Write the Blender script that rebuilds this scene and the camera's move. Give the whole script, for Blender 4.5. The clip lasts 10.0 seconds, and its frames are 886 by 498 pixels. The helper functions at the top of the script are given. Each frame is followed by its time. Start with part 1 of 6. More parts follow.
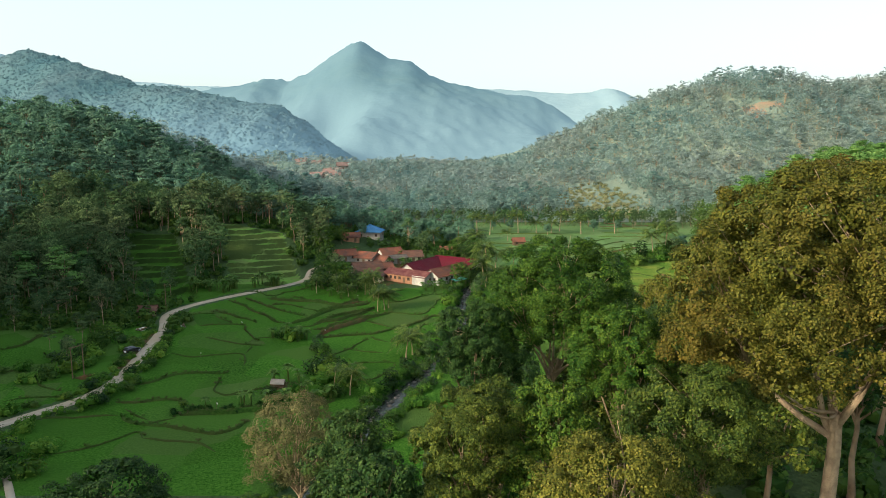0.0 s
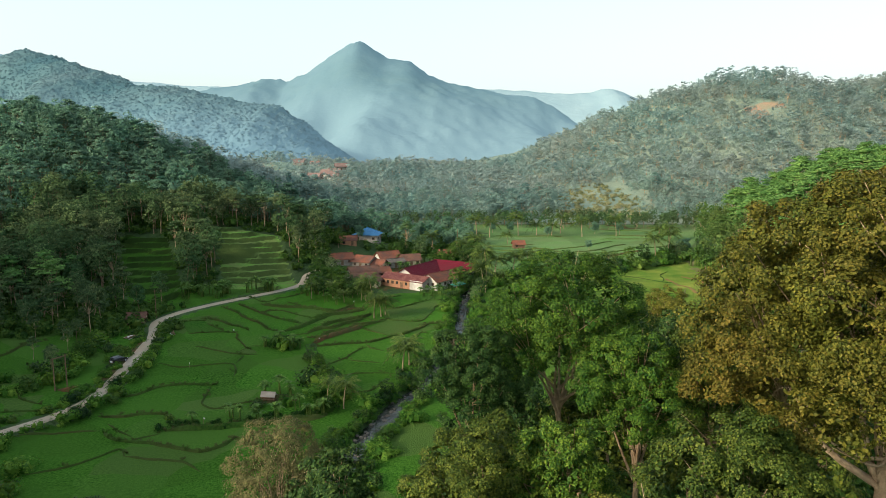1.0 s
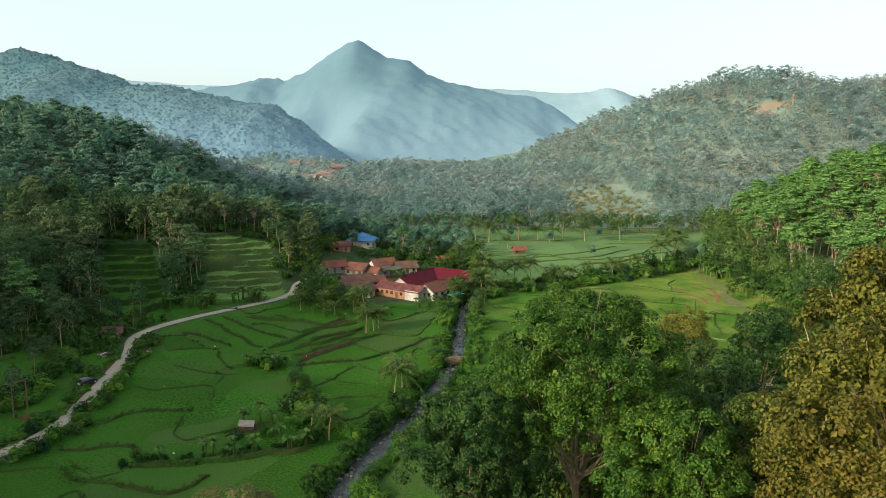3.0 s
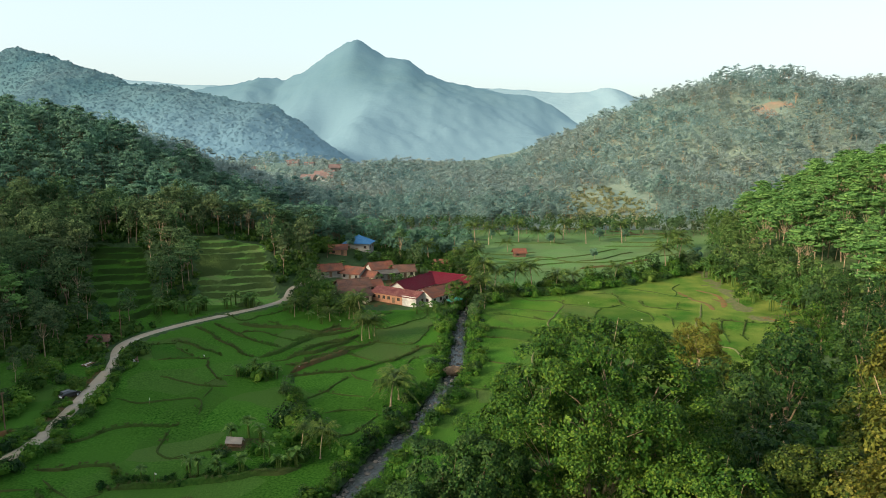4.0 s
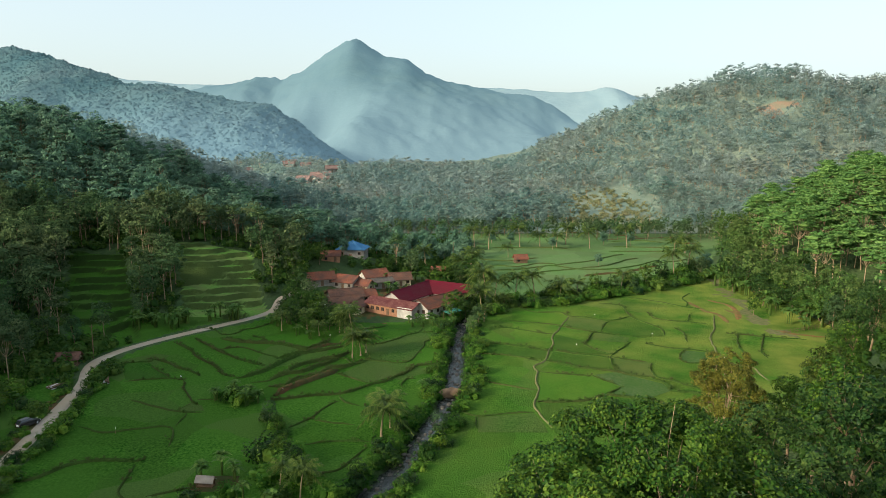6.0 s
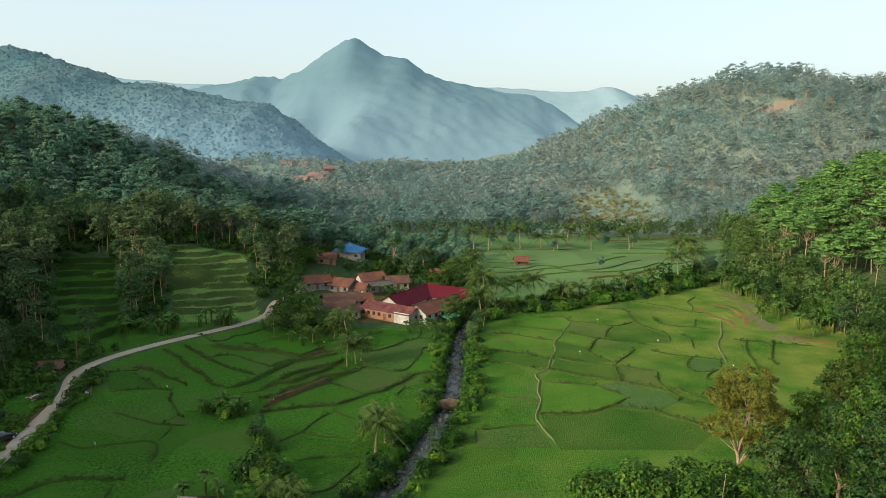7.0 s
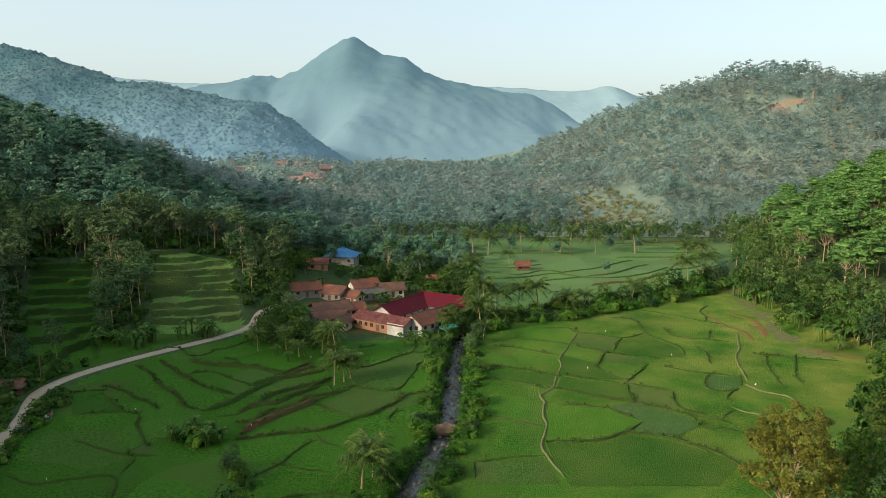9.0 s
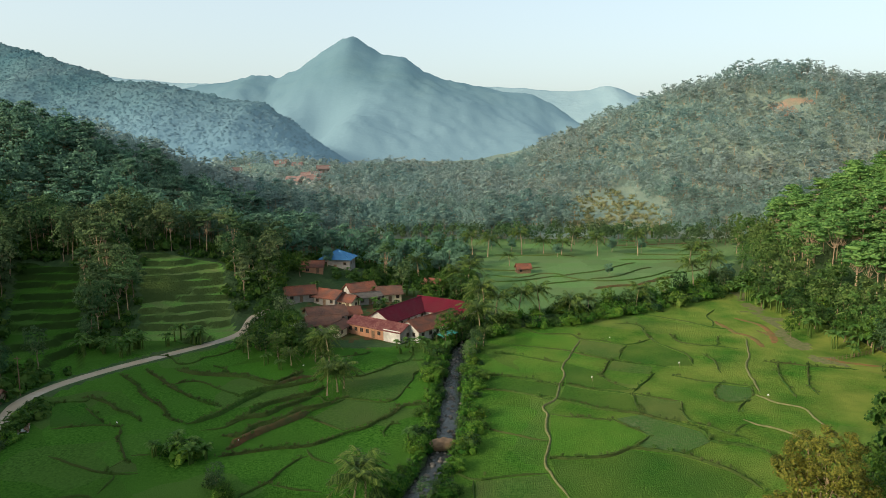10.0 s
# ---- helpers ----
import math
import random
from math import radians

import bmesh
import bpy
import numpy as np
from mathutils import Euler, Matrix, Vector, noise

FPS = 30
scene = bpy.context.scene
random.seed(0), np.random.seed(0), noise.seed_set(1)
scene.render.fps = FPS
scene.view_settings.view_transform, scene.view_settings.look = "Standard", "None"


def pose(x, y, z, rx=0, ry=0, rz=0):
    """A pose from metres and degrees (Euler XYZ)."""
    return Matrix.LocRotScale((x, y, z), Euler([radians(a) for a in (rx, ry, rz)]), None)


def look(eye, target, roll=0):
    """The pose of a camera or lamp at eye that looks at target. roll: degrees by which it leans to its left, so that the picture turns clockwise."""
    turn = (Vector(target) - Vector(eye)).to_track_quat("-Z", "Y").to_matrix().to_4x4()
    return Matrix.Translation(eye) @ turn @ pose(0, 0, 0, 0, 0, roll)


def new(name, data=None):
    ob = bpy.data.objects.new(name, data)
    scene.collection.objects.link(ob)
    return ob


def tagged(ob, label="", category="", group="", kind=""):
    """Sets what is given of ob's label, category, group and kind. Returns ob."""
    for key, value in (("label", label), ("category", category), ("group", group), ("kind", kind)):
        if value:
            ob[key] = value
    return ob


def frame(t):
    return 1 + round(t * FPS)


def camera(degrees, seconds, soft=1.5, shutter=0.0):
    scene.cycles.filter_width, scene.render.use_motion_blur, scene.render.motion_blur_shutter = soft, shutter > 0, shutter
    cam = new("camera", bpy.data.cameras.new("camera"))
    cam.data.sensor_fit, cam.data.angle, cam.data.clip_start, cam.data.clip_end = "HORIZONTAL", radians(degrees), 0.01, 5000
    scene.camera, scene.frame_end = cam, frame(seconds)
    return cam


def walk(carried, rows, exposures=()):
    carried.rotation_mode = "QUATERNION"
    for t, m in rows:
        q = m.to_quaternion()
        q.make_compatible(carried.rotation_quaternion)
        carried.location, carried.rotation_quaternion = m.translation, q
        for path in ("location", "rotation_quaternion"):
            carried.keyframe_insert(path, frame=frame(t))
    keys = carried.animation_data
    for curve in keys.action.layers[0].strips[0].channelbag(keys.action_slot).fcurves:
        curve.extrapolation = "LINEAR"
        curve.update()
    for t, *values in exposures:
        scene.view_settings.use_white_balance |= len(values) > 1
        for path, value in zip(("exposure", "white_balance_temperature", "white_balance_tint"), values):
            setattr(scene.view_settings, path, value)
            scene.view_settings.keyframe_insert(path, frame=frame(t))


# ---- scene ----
cam = camera(65.3, 10.0, soft=0.5)
METRES, EYE, TILT, LEAN, TURN = 70.0, 52.0, -8.5, 0.0, 0.0
ROWS = [
    (0.0, 0.0, 0.0, 0.0, 0.0, 0.0, 0.0),
    (0.5, 0.0028, 0.0453, 0.0109, -0.02, 0.0, 0.0),
    (1.0, 0.0055, 0.0908, 0.0217, -0.04, 0.01, -0.02),
    (1.5, 0.0082, 0.1371, 0.0326, -0.05, 0.01, -0.04),
    (2.0, 0.0108, 0.1838, 0.0435, -0.08, -0.01, -0.06),
    (2.5, 0.0137, 0.2316, 0.0546, -0.09, -0.02, -0.05),
    (4.0, 0.0214, 0.3772, 0.0879, -0.15, -0.07, -0.03),
    (4.5, 0.0242, 0.4259, 0.099, -0.16, -0.07, -0.02),
    (5.0, 0.0271, 0.475, 0.1099, -0.16, -0.1, -0.03),
    (5.5, 0.0299, 0.5245, 0.1203, -0.17, -0.1, -0.03),
    (7.0, 0.0386, 0.6743, 0.1434, -0.22, -0.13, -0.02),
    (7.5, 0.0417, 0.7249, 0.1505, -0.23, -0.15, -0.02),
    (8.0, 0.0442, 0.7758, 0.1576, -0.24, -0.15, -0.02),
    (8.5, 0.0468, 0.8268, 0.1645, -0.26, -0.16, -0.02),
    (9.0, 0.0504, 0.878, 0.1712, -0.26, -0.16, -0.01),
    (9.5, 0.0538, 0.9292, 0.1776, -0.27, -0.16, 0.0),
    (10.0, 0.0565, 0.9802, 0.1843, -0.29, -0.15, 0.01),
]
walk(cam, [(t, pose(0, 0, EYE, TILT, LEAN, TURN) @ pose(METRES * x, METRES * y, METRES * z, 90 + pitch, roll, yaw)) for t, x, y, z, yaw, pitch, roll in ROWS],
     exposures=[(0.0, 0.46), (4.0, 0.36), (10.0, 0.12)])

# ---- light: hazy early-morning sky and a soft low sun from behind on the left ----
SUN_DIR = Vector((-0.80, -0.46, 0.36)).normalized()      # towards the sun
world = bpy.data.worlds.new("hazy_sky")
scene.world = world
world.use_nodes = True
wn = world.node_tree.nodes
sky = wn.new("ShaderNodeTexSky")
sky.sky_type = "NISHITA"
sky.sun_disc = False
sky.sun_elevation = math.asin(SUN_DIR.z)
sky.sun_rotation = math.atan2(SUN_DIR.x, SUN_DIR.y)
sky.air_density, sky.dust_density, sky.ozone_density = 1.0, 4.0, 1.0
world.node_tree.links.new(sky.outputs[0], wn["Background"].inputs[0])
wn["Background"].inputs[1].default_value = 0.12
veil = wn.new("ShaderNodeBackground")                     # even white light of the thin morning overcast
veil.inputs[0].default_value = (0.86, 1.0, 0.99, 1)
up = wn.new("ShaderNodeTexCoord")
split = wn.new("ShaderNodeSeparateXYZ")
fade = wn.new("ShaderNodeMapRange")                       # thick near the horizon, thinner overhead
fade.inputs[1].default_value, fade.inputs[2].default_value, fade.inputs[3].default_value, fade.inputs[4].default_value = 0.25, 0.9, 0.48, 0.30
world.node_tree.links.new(up.outputs["Generated"], split.inputs[0])
world.node_tree.links.new(split.outputs[2], fade.inputs[0])
world.node_tree.links.new(fade.outputs[0], veil.inputs[1])
both = wn.new("ShaderNodeAddShader")
world.node_tree.links.new(wn["Background"].outputs[0], both.inputs[0])
world.node_tree.links.new(veil.outputs[0], both.inputs[1])
world.node_tree.links.new(both.outputs[0], wn["World Output"].inputs[0])
sun = new("sun", bpy.data.lights.new("sun", "SUN"))
sun.data.energy, sun.data.angle, sun.data.color = 4.4, radians(7), (1.0, 0.88, 0.68)
sun.matrix_world = look((0, 0, 300), Vector((0, 0, 300)) - SUN_DIR)


# ---- materials ----
def material(name, c1, c2, scale=1.0, rough=0.8, bump=0.0, bump_scale=None, island=0.0, obj=0.0, metal=0.0, translucent=0.0, c3=None, big=None, spec=0.08, glow=0.0, slope=None, sunlit_east=None, plots=False, mist=None):
    """Two colours mixed by noise of that scale (per metre), a third by a larger noise; bump; per-leaf and per-thing variation."""
    m = bpy.data.materials.new(name)
    m.use_nodes = True
    nt = m.node_tree
    n, ln = nt.nodes, nt.links.new
    p = n["Principled BSDF"]
    p.inputs["Roughness"].default_value = rough
    p.inputs["Metallic"].default_value = metal
    p.inputs["Specular IOR Level"].default_value = spec
    geo = n.new("ShaderNodeNewGeometry")

    def noise_tex(s, detail=4.0):
        t = n.new("ShaderNodeTexNoise")
        t.inputs["Scale"].default_value = s
        t.inputs["Detail"].default_value = detail
        ln(geo.outputs["Position"], t.inputs["Vector"])
        r = n.new("ShaderNodeMapRange")
        r.inputs[1].default_value, r.inputs[2].default_value = 0.32, 0.68
        ln(t.outputs[0], r.inputs[0])
        return r.outputs[0]

    def mix(f, a, b):
        x = n.new("ShaderNodeMix")
        x.data_type = "RGBA"
        if isinstance(f, float):
            x.inputs[0].default_value = f
        else:
            ln(f, x.inputs[0])
        for sock, v in ((x.inputs[6], a), (x.inputs[7], b)):
            if isinstance(v, tuple):
                sock.default_value = (*v, 1)
            else:
                ln(v, sock)
        return x.outputs[2]

    col = mix(noise_tex(scale), c1, c2)
    if c3:
        col = mix(noise_tex(big or scale * 0.1, 2.0), col, c3)
    if plots:                                             # each plot has its own tone, some are thinly planted
        warp = n.new("ShaderNodeTexNoise")
        warp.inputs["Scale"].default_value = 0.06
        ln(geo.outputs["Position"], warp.inputs["Vector"])
        shift = n.new("ShaderNodeVectorMath")
        shift.operation = "MULTIPLY_ADD"
        shift.inputs[1].default_value = (14, 14, 0)
        ln(warp.outputs["Color"], shift.inputs[0])
        ln(geo.outputs["Position"], shift.inputs[2])
        cell = n.new("ShaderNodeTexVoronoi")
        cell.voronoi_dimensions = "2D"
        cell.inputs["Scale"].default_value = 0.075
        ln(shift.outputs[0], cell.inputs["Vector"])
        tone = n.new("ShaderNodeSeparateColor")
        ln(cell.outputs["Color"], tone.inputs[0])
        r = n.new("ShaderNodeMapRange")
        r.inputs[1].default_value, r.inputs[2].default_value, r.inputs[4].default_value = 0.72, 0.95, 0.4
        ln(tone.outputs[0], r.inputs[0])
        col = mix(r.outputs[0], col, (0.105, 0.135, 0.05))
        hsv = n.new("ShaderNodeHueSaturation")
        r = n.new("ShaderNodeMapRange")
        r.inputs[3].default_value, r.inputs[4].default_value = 0.88, 1.12
        ln(tone.outputs[1], r.inputs[0])
        ln(r.outputs[0], hsv.inputs["Value"])
        ln(col, hsv.inputs["Color"])
        col = hsv.outputs[0]
    if sunlit_east:                                              # warm sunlight painted in: the colour gets yellower and lighter towards +x
        sep = n.new("ShaderNodeSeparateXYZ")
        ln(geo.outputs["Position"], sep.inputs[0])
        r = n.new("ShaderNodeMapRange")
        r.inputs[1].default_value, r.inputs[2].default_value, r.inputs[4].default_value = -10.0, 105.0, 0.9
        ln(sep.outputs[0], r.inputs[0])
        a = n.new("ShaderNodeMath")
        a.operation = "MULTIPLY"
        ln(r.outputs[0], a.inputs[0])
        ln(noise_tex(0.08, 3.0), a.inputs[1])
        col = mix(a.outputs[0], col, sunlit_east)
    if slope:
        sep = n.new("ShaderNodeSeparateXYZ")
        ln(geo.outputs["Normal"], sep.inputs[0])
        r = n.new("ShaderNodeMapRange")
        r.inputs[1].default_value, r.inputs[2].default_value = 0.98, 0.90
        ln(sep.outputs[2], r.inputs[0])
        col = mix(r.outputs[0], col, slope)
    for amount, source in ((island, geo.outputs["Random Per Island"]), (obj, None)):
        if amount:
            if source is None:
                source = n.new("ShaderNodeObjectInfo").outputs["Random"]
            hsv = n.new("ShaderNodeHueSaturation")
            r = n.new("ShaderNodeMapRange")
            r.inputs[3].default_value, r.inputs[4].default_value = 1 - amount, 1 + amount
            ln(source, r.inputs[0])
            ln(r.outputs[0], hsv.inputs["Value"])
            r2 = n.new("ShaderNodeMapRange")
            r2.inputs[3].default_value, r2.inputs[4].default_value = 0.5 + 0.06 * amount, 0.5 - 0.06 * amount
            ln(source, r2.inputs[0])
            ln(r2.outputs[0], hsv.inputs["Hue"])
            ln(col, hsv.inputs["Color"])
            col = hsv.outputs[0]
    if mist:                                              # morning mist painted in: the colour pales towards the valley
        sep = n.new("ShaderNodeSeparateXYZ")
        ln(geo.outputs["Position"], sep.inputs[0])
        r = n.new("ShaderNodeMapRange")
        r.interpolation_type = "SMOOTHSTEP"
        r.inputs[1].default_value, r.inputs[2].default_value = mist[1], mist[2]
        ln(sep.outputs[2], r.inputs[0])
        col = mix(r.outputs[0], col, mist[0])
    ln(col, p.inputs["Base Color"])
    # glow of the far hills: haze added as emission
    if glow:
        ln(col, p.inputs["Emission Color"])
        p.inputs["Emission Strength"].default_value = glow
    if bump:
        b = n.new("ShaderNodeBump")
        b.inputs["Strength"].default_value = 1.0
        b.inputs["Distance"].default_value = bump
        ln(noise_tex(bump_scale or scale * 3, 6.0), b.inputs["Height"])
        ln(b.outputs[0], p.inputs["Normal"])
    if translucent:
        t = n.new("ShaderNodeBsdfTranslucent")
        ln(col, t.inputs[0])
        s = n.new("ShaderNodeMixShader")
        s.inputs[0].default_value = translucent
        ln(p.outputs[0], s.inputs[1])
        ln(t.outputs[0], s.inputs[2])
        ln(s.outputs[0], n["Material Output"].inputs[0])
    return m


M = {
    "undergrowth": material("undergrowth", (0.03, 0.075, 0.028), (0.065, 0.12, 0.04), 0.35, 0.9, 0.4, 0.9, c3=(0.055, 0.085, 0.032), big=0.04),
    "paddy": material("young_rice", (0.013, 0.083, 0.006), (0.084, 0.208, 0.027), 2.1, 0.95, 0.24, 4.0, c3=(0.056, 0.15, 0.02), big=0.05, plots=True, slope=(0.03, 0.06, 0.014), sunlit_east=(0.245, 0.28, 0.058), spec=0.02),
    # Rice of the far fields, paled: the haze is put into the colour.
    "hazed_paddy": material("hazed_rice", (0.075, 0.165, 0.05), (0.125, 0.22, 0.075), 1.8, 0.95, 0.12, 3.0, c3=(0.12, 0.185, 0.075), big=0.05, slope=(0.06, 0.11, 0.03), plots=True, spec=0.02),
    # Terrace grass, its green lightened to offset the shade falling there.
    "brightened_terrace_grass": material("brightened_terrace_grass", (0.085, 0.235, 0.036), (0.16, 0.32, 0.065), 1.2, 0.95, 0.3, 1.6, c3=(0.15, 0.19, 0.07), big=0.12, slope=(0.055, 0.085, 0.025), spec=0.02),
    # Scrub beyond the fields, its colour paled and blued with painted haze.
    "hazed_scrub": material("hazed_scrub", (0.13, 0.205, 0.175), (0.17, 0.235, 0.185), 0.3, 0.95, 0.5, 0.4, c3=(0.19, 0.22, 0.165), big=0.02),
    "bund": material("bund_grass", (0.03, 0.085, 0.012), (0.06, 0.12, 0.022), 1.2, 0.95, 0.1, 4.0, c3=(0.075, 0.09, 0.03), big=0.1),
    # Darker copy of bund_grass: the shade on the bund faces is in the colour.
    "shaded_bund": material("shaded_bund_grass", (0.022, 0.068, 0.010), (0.05, 0.11, 0.018), 1.6, 0.95, 0.15, 4.0, c3=(0.06, 0.075, 0.022), big=0.06),
    # Far village tiles, greyed: distance haze is mixed into the colour.
    "hazed_roof": material("hazed_tile", (0.24, 0.16, 0.14), (0.19, 0.14, 0.13), 0.5, 0.9, 0.03, 5.0),
    "path_earth": material("trodden_earth", (0.17, 0.16, 0.075), (0.11, 0.13, 0.045), 1.0, 0.95, 0.05, 5.0),
    "earth": material("red_earth", (0.15, 0.075, 0.035), (0.09, 0.062, 0.03), 0.8, 0.95, 0.1, 4.0, c3=(0.05, 0.07, 0.022), big=0.2),
    "concrete": material("road_concrete", (0.42, 0.37, 0.30), (0.34, 0.29, 0.23), 0.7, 0.9, 0.02, 6.0, c3=(0.33, 0.27, 0.19), big=0.1),
    "water": material("river_water", (0.05, 0.055, 0.05), (0.03, 0.035, 0.03), 0.6, 0.12, 0.08, 2.2, spec=0.6),
    "rock": material("river_rock", (0.20, 0.18, 0.15), (0.10, 0.09, 0.08), 1.2, 0.85, 0.08, 5.0, obj=0.3),
    "boulder": material("brown_boulder", (0.30, 0.20, 0.12), (0.18, 0.12, 0.08), 0.7, 0.85, 0.15, 3.0),
    "bark": material("bark", (0.20, 0.13, 0.075), (0.12, 0.085, 0.055), 1.5, 0.9, 0.05, 8.0, c3=(0.28, 0.21, 0.14), big=0.4),
    "pale_bark": material("pale_bark", (0.42, 0.31, 0.20), (0.25, 0.18, 0.12), 1.5, 0.9, 0.04, 8.0),
    "leaf_gold": material("golden_leaf", (0.048, 0.068, 0.009), (0.094, 0.106, 0.015), 0.5, 0.55, island=0.55, translucent=0.08, c3=(0.09, 0.08, 0.012), big=0.12, spec=0.1),
    "leaf_yellow": material("yellow_green_leaf", (0.082, 0.095, 0.014), (0.135, 0.135, 0.02), 0.4, 0.55, island=0.55, translucent=0.1, spec=0.1),
    "leaf_drab": material("drab_leaf", (0.10, 0.105, 0.04), (0.15, 0.14, 0.055), 0.4, 0.6, island=0.4, translucent=0.2),
    "leaf_green": material("green_leaf", (0.028, 0.078, 0.008), (0.062, 0.122, 0.013), 0.3, 0.55, island=0.6, translucent=0.08, obj=0.15, spec=0.12),
    "leaf_olive": material("olive_leaf", (0.036, 0.064, 0.009), (0.066, 0.094, 0.013), 0.3, 0.55, island=0.6, translucent=0.08, obj=0.15, spec=0.12),
    "leaf_dark": material("dark_leaf", (0.016, 0.048, 0.010), (0.032, 0.072, 0.014), 0.3, 0.55, island=0.6, translucent=0.08, obj=0.2, spec=0.12),
    "leaf_wood": material("woodland_leaf", (0.042, 0.102, 0.04), (0.08, 0.155, 0.058), 0.09, 0.9, island=0.4, translucent=0.3, obj=0.35, c3=(0.085, 0.12, 0.052), big=0.05),
    # Paler, bluer woodland leaf: haze on the upper hillside, put into the colour.
    "leaf_hazed": material("hazed_woodland_leaf", (0.065, 0.165, 0.115), (0.16, 0.29, 0.185), 0.14, 0.9, island=0.3, translucent=0.45, c3=(0.13, 0.22, 0.145), big=0.05),
    "leaf_umbrella": material("bright_umbrella_leaf", (0.078, 0.188, 0.05), (0.132, 0.262, 0.072), 0.1, 0.7, island=0.3, translucent=0.35, obj=0.2),
    # Haze over the far woods is painted in: pale bluish, softly translucent leaves.
    "leaf_far_haze": material("hazed_far_leaf", (0.135, 0.25, 0.25), (0.30, 0.415, 0.38), 0.13, 1.0, island=0.13, translucent=0.55, c3=(0.29, 0.35, 0.32), big=0.012, spec=0.0),
    "leaf_mid_haze": material("hazed_valley_leaf", (0.10, 0.21, 0.20), (0.245, 0.37, 0.315), 0.14, 1.0, island=0.18, translucent=0.5, c3=(0.225, 0.31, 0.27), big=0.03, spec=0.0),
    "leaf_sunny": material("sunny_slope_leaf", (0.045, 0.12, 0.026), (0.088, 0.178, 0.042), 0.12, 0.8, island=0.4, translucent=0.3, c3=(0.088, 0.135, 0.038), big=0.05),
    "leaf_palm": material("palm_leaf", (0.05, 0.10, 0.02), (0.10, 0.15, 0.032), 0.5, 0.5, island=0.5, translucent=0.15),
    "leaf_banana": material("banana_leaf", (0.08, 0.17, 0.035), (0.12, 0.21, 0.05), 0.5, 0.45, island=0.3, translucent=0.35),
    "bush": material("bush_leaf", (0.03, 0.08, 0.014), (0.06, 0.12, 0.022), 0.4, 0.6, island=0.4, translucent=0.3, obj=0.3),
    "bank_grass": material("bank_grass", (0.045, 0.13, 0.014), (0.085, 0.185, 0.026), 0.5, 0.7, island=0.4, translucent=0.25, obj=0.25),
    "slope_plants": material("slope_plants", (0.17, 0.20, 0.10), (0.24, 0.235, 0.12), 0.15, 0.9, island=0.3, translucent=0.2),
    # Haze is painted into these three colours; ridge and mountain also glow for it.
    "hazed_ridge": material("hazed_ridge_forest", (0.040, 0.084, 0.100), (0.056, 0.105, 0.114), 0.02, 1.0, 0.3, 0.12, c3=(0.068, 0.112, 0.122), big=0.006, spec=0.0, island=0.14, glow=0.55, mist=((0.10, 0.172, 0.212), 170.0, 20.0)),
    "mountain": material("hazed_mountain", (0.062, 0.112, 0.135), (0.076, 0.128, 0.142), 0.02, 1.0, 0.3, 0.10, c3=(0.08, 0.135, 0.16), big=0.004, spec=0.0, island=0.1, glow=0.8, mist=((0.115, 0.18, 0.205), 260.0, 40.0)),
    "distant": material("hazed_distance", (0.23, 0.34, 0.385), (0.26, 0.37, 0.41), 0.01, 1.0, 2.0, 0.03, spec=0.0),
    "red_soil": material("red_soil", (0.27, 0.125, 0.05), (0.19, 0.11, 0.045), 0.9, 0.95, 0.08, 4.0, c3=(0.13, 0.13, 0.04), big=0.3),
    "thin_rice": material("thinly_planted_rice", (0.03, 0.095, 0.013), (0.08, 0.15, 0.03), 2.0, 0.9, 0.15, 5.0, c3=(0.07, 0.115, 0.028), big=0.08, sunlit_east=(0.18, 0.2, 0.05), spec=0.05),
    "flooded_rice": material("flooded_seedling_rice", (0.04, 0.11, 0.018), (0.115, 0.155, 0.06), 1.6, 0.8, 0.12, 5.0, c3=(0.055, 0.125, 0.022), big=0.12, spec=0.08),
    "lush_rice": material("lush_young_rice", (0.022, 0.10, 0.008), (0.06, 0.172, 0.018), 2.2, 0.95, 0.12, 5.0, c3=(0.06, 0.16, 0.02), big=0.06, sunlit_east=(0.17, 0.235, 0.04), spec=0.02),
    "dark_rice": material("dense_dark_rice", (0.014, 0.072, 0.007), (0.055, 0.14, 0.02), 2.2, 0.95, 0.16, 4.0, c3=(0.042, 0.105, 0.018), big=0.09, sunlit_east=(0.15, 0.19, 0.04), spec=0.02),
    "grey_tile": material("old_grey_tile", (0.15, 0.13, 0.115), (0.10, 0.09, 0.08), 1.2, 0.9, 0.04, 6.0),
    # Red earth of the landslip with the haze of its distance mixed in.
    "hazed_slip_earth": material("hazed_red_earth", (0.34, 0.20, 0.14), (0.26, 0.17, 0.12), 0.3, 0.95, 0.2, 0.8, c3=(0.2, 0.2, 0.14), big=0.1),
    "tile": material("clay_roof_tile", (0.31, 0.11, 0.062), (0.15, 0.062, 0.044), 2.6, 0.85, 0.05, 7.0, c3=(0.13, 0.07, 0.055), big=0.35),
    "tile_brown": material("old_brown_tile", (0.145, 0.085, 0.066), (0.075, 0.052, 0.045), 2.6, 0.9, 0.05, 7.0, c3=(0.17, 0.088, 0.062), big=0.4),
    "maroon": material("maroon_metal_roof", (0.115, 0.007, 0.019), (0.09, 0.006, 0.016), 0.8, 0.6, 0.02, 5.0, c3=(0.09, 0.014, 0.02), big=0.2),
    "rusty": material("rusty_corrugated_roof", (0.13, 0.036, 0.034), (0.24, 0.12, 0.10), 1.8, 0.75, 0.02, 5.0, c3=(0.10, 0.03, 0.03), big=0.3),
    "blue_roof": material("blue_metal_roof", (0.06, 0.19, 0.36), (0.08, 0.23, 0.42), 0.6, 0.5, 0.01, 4.0),
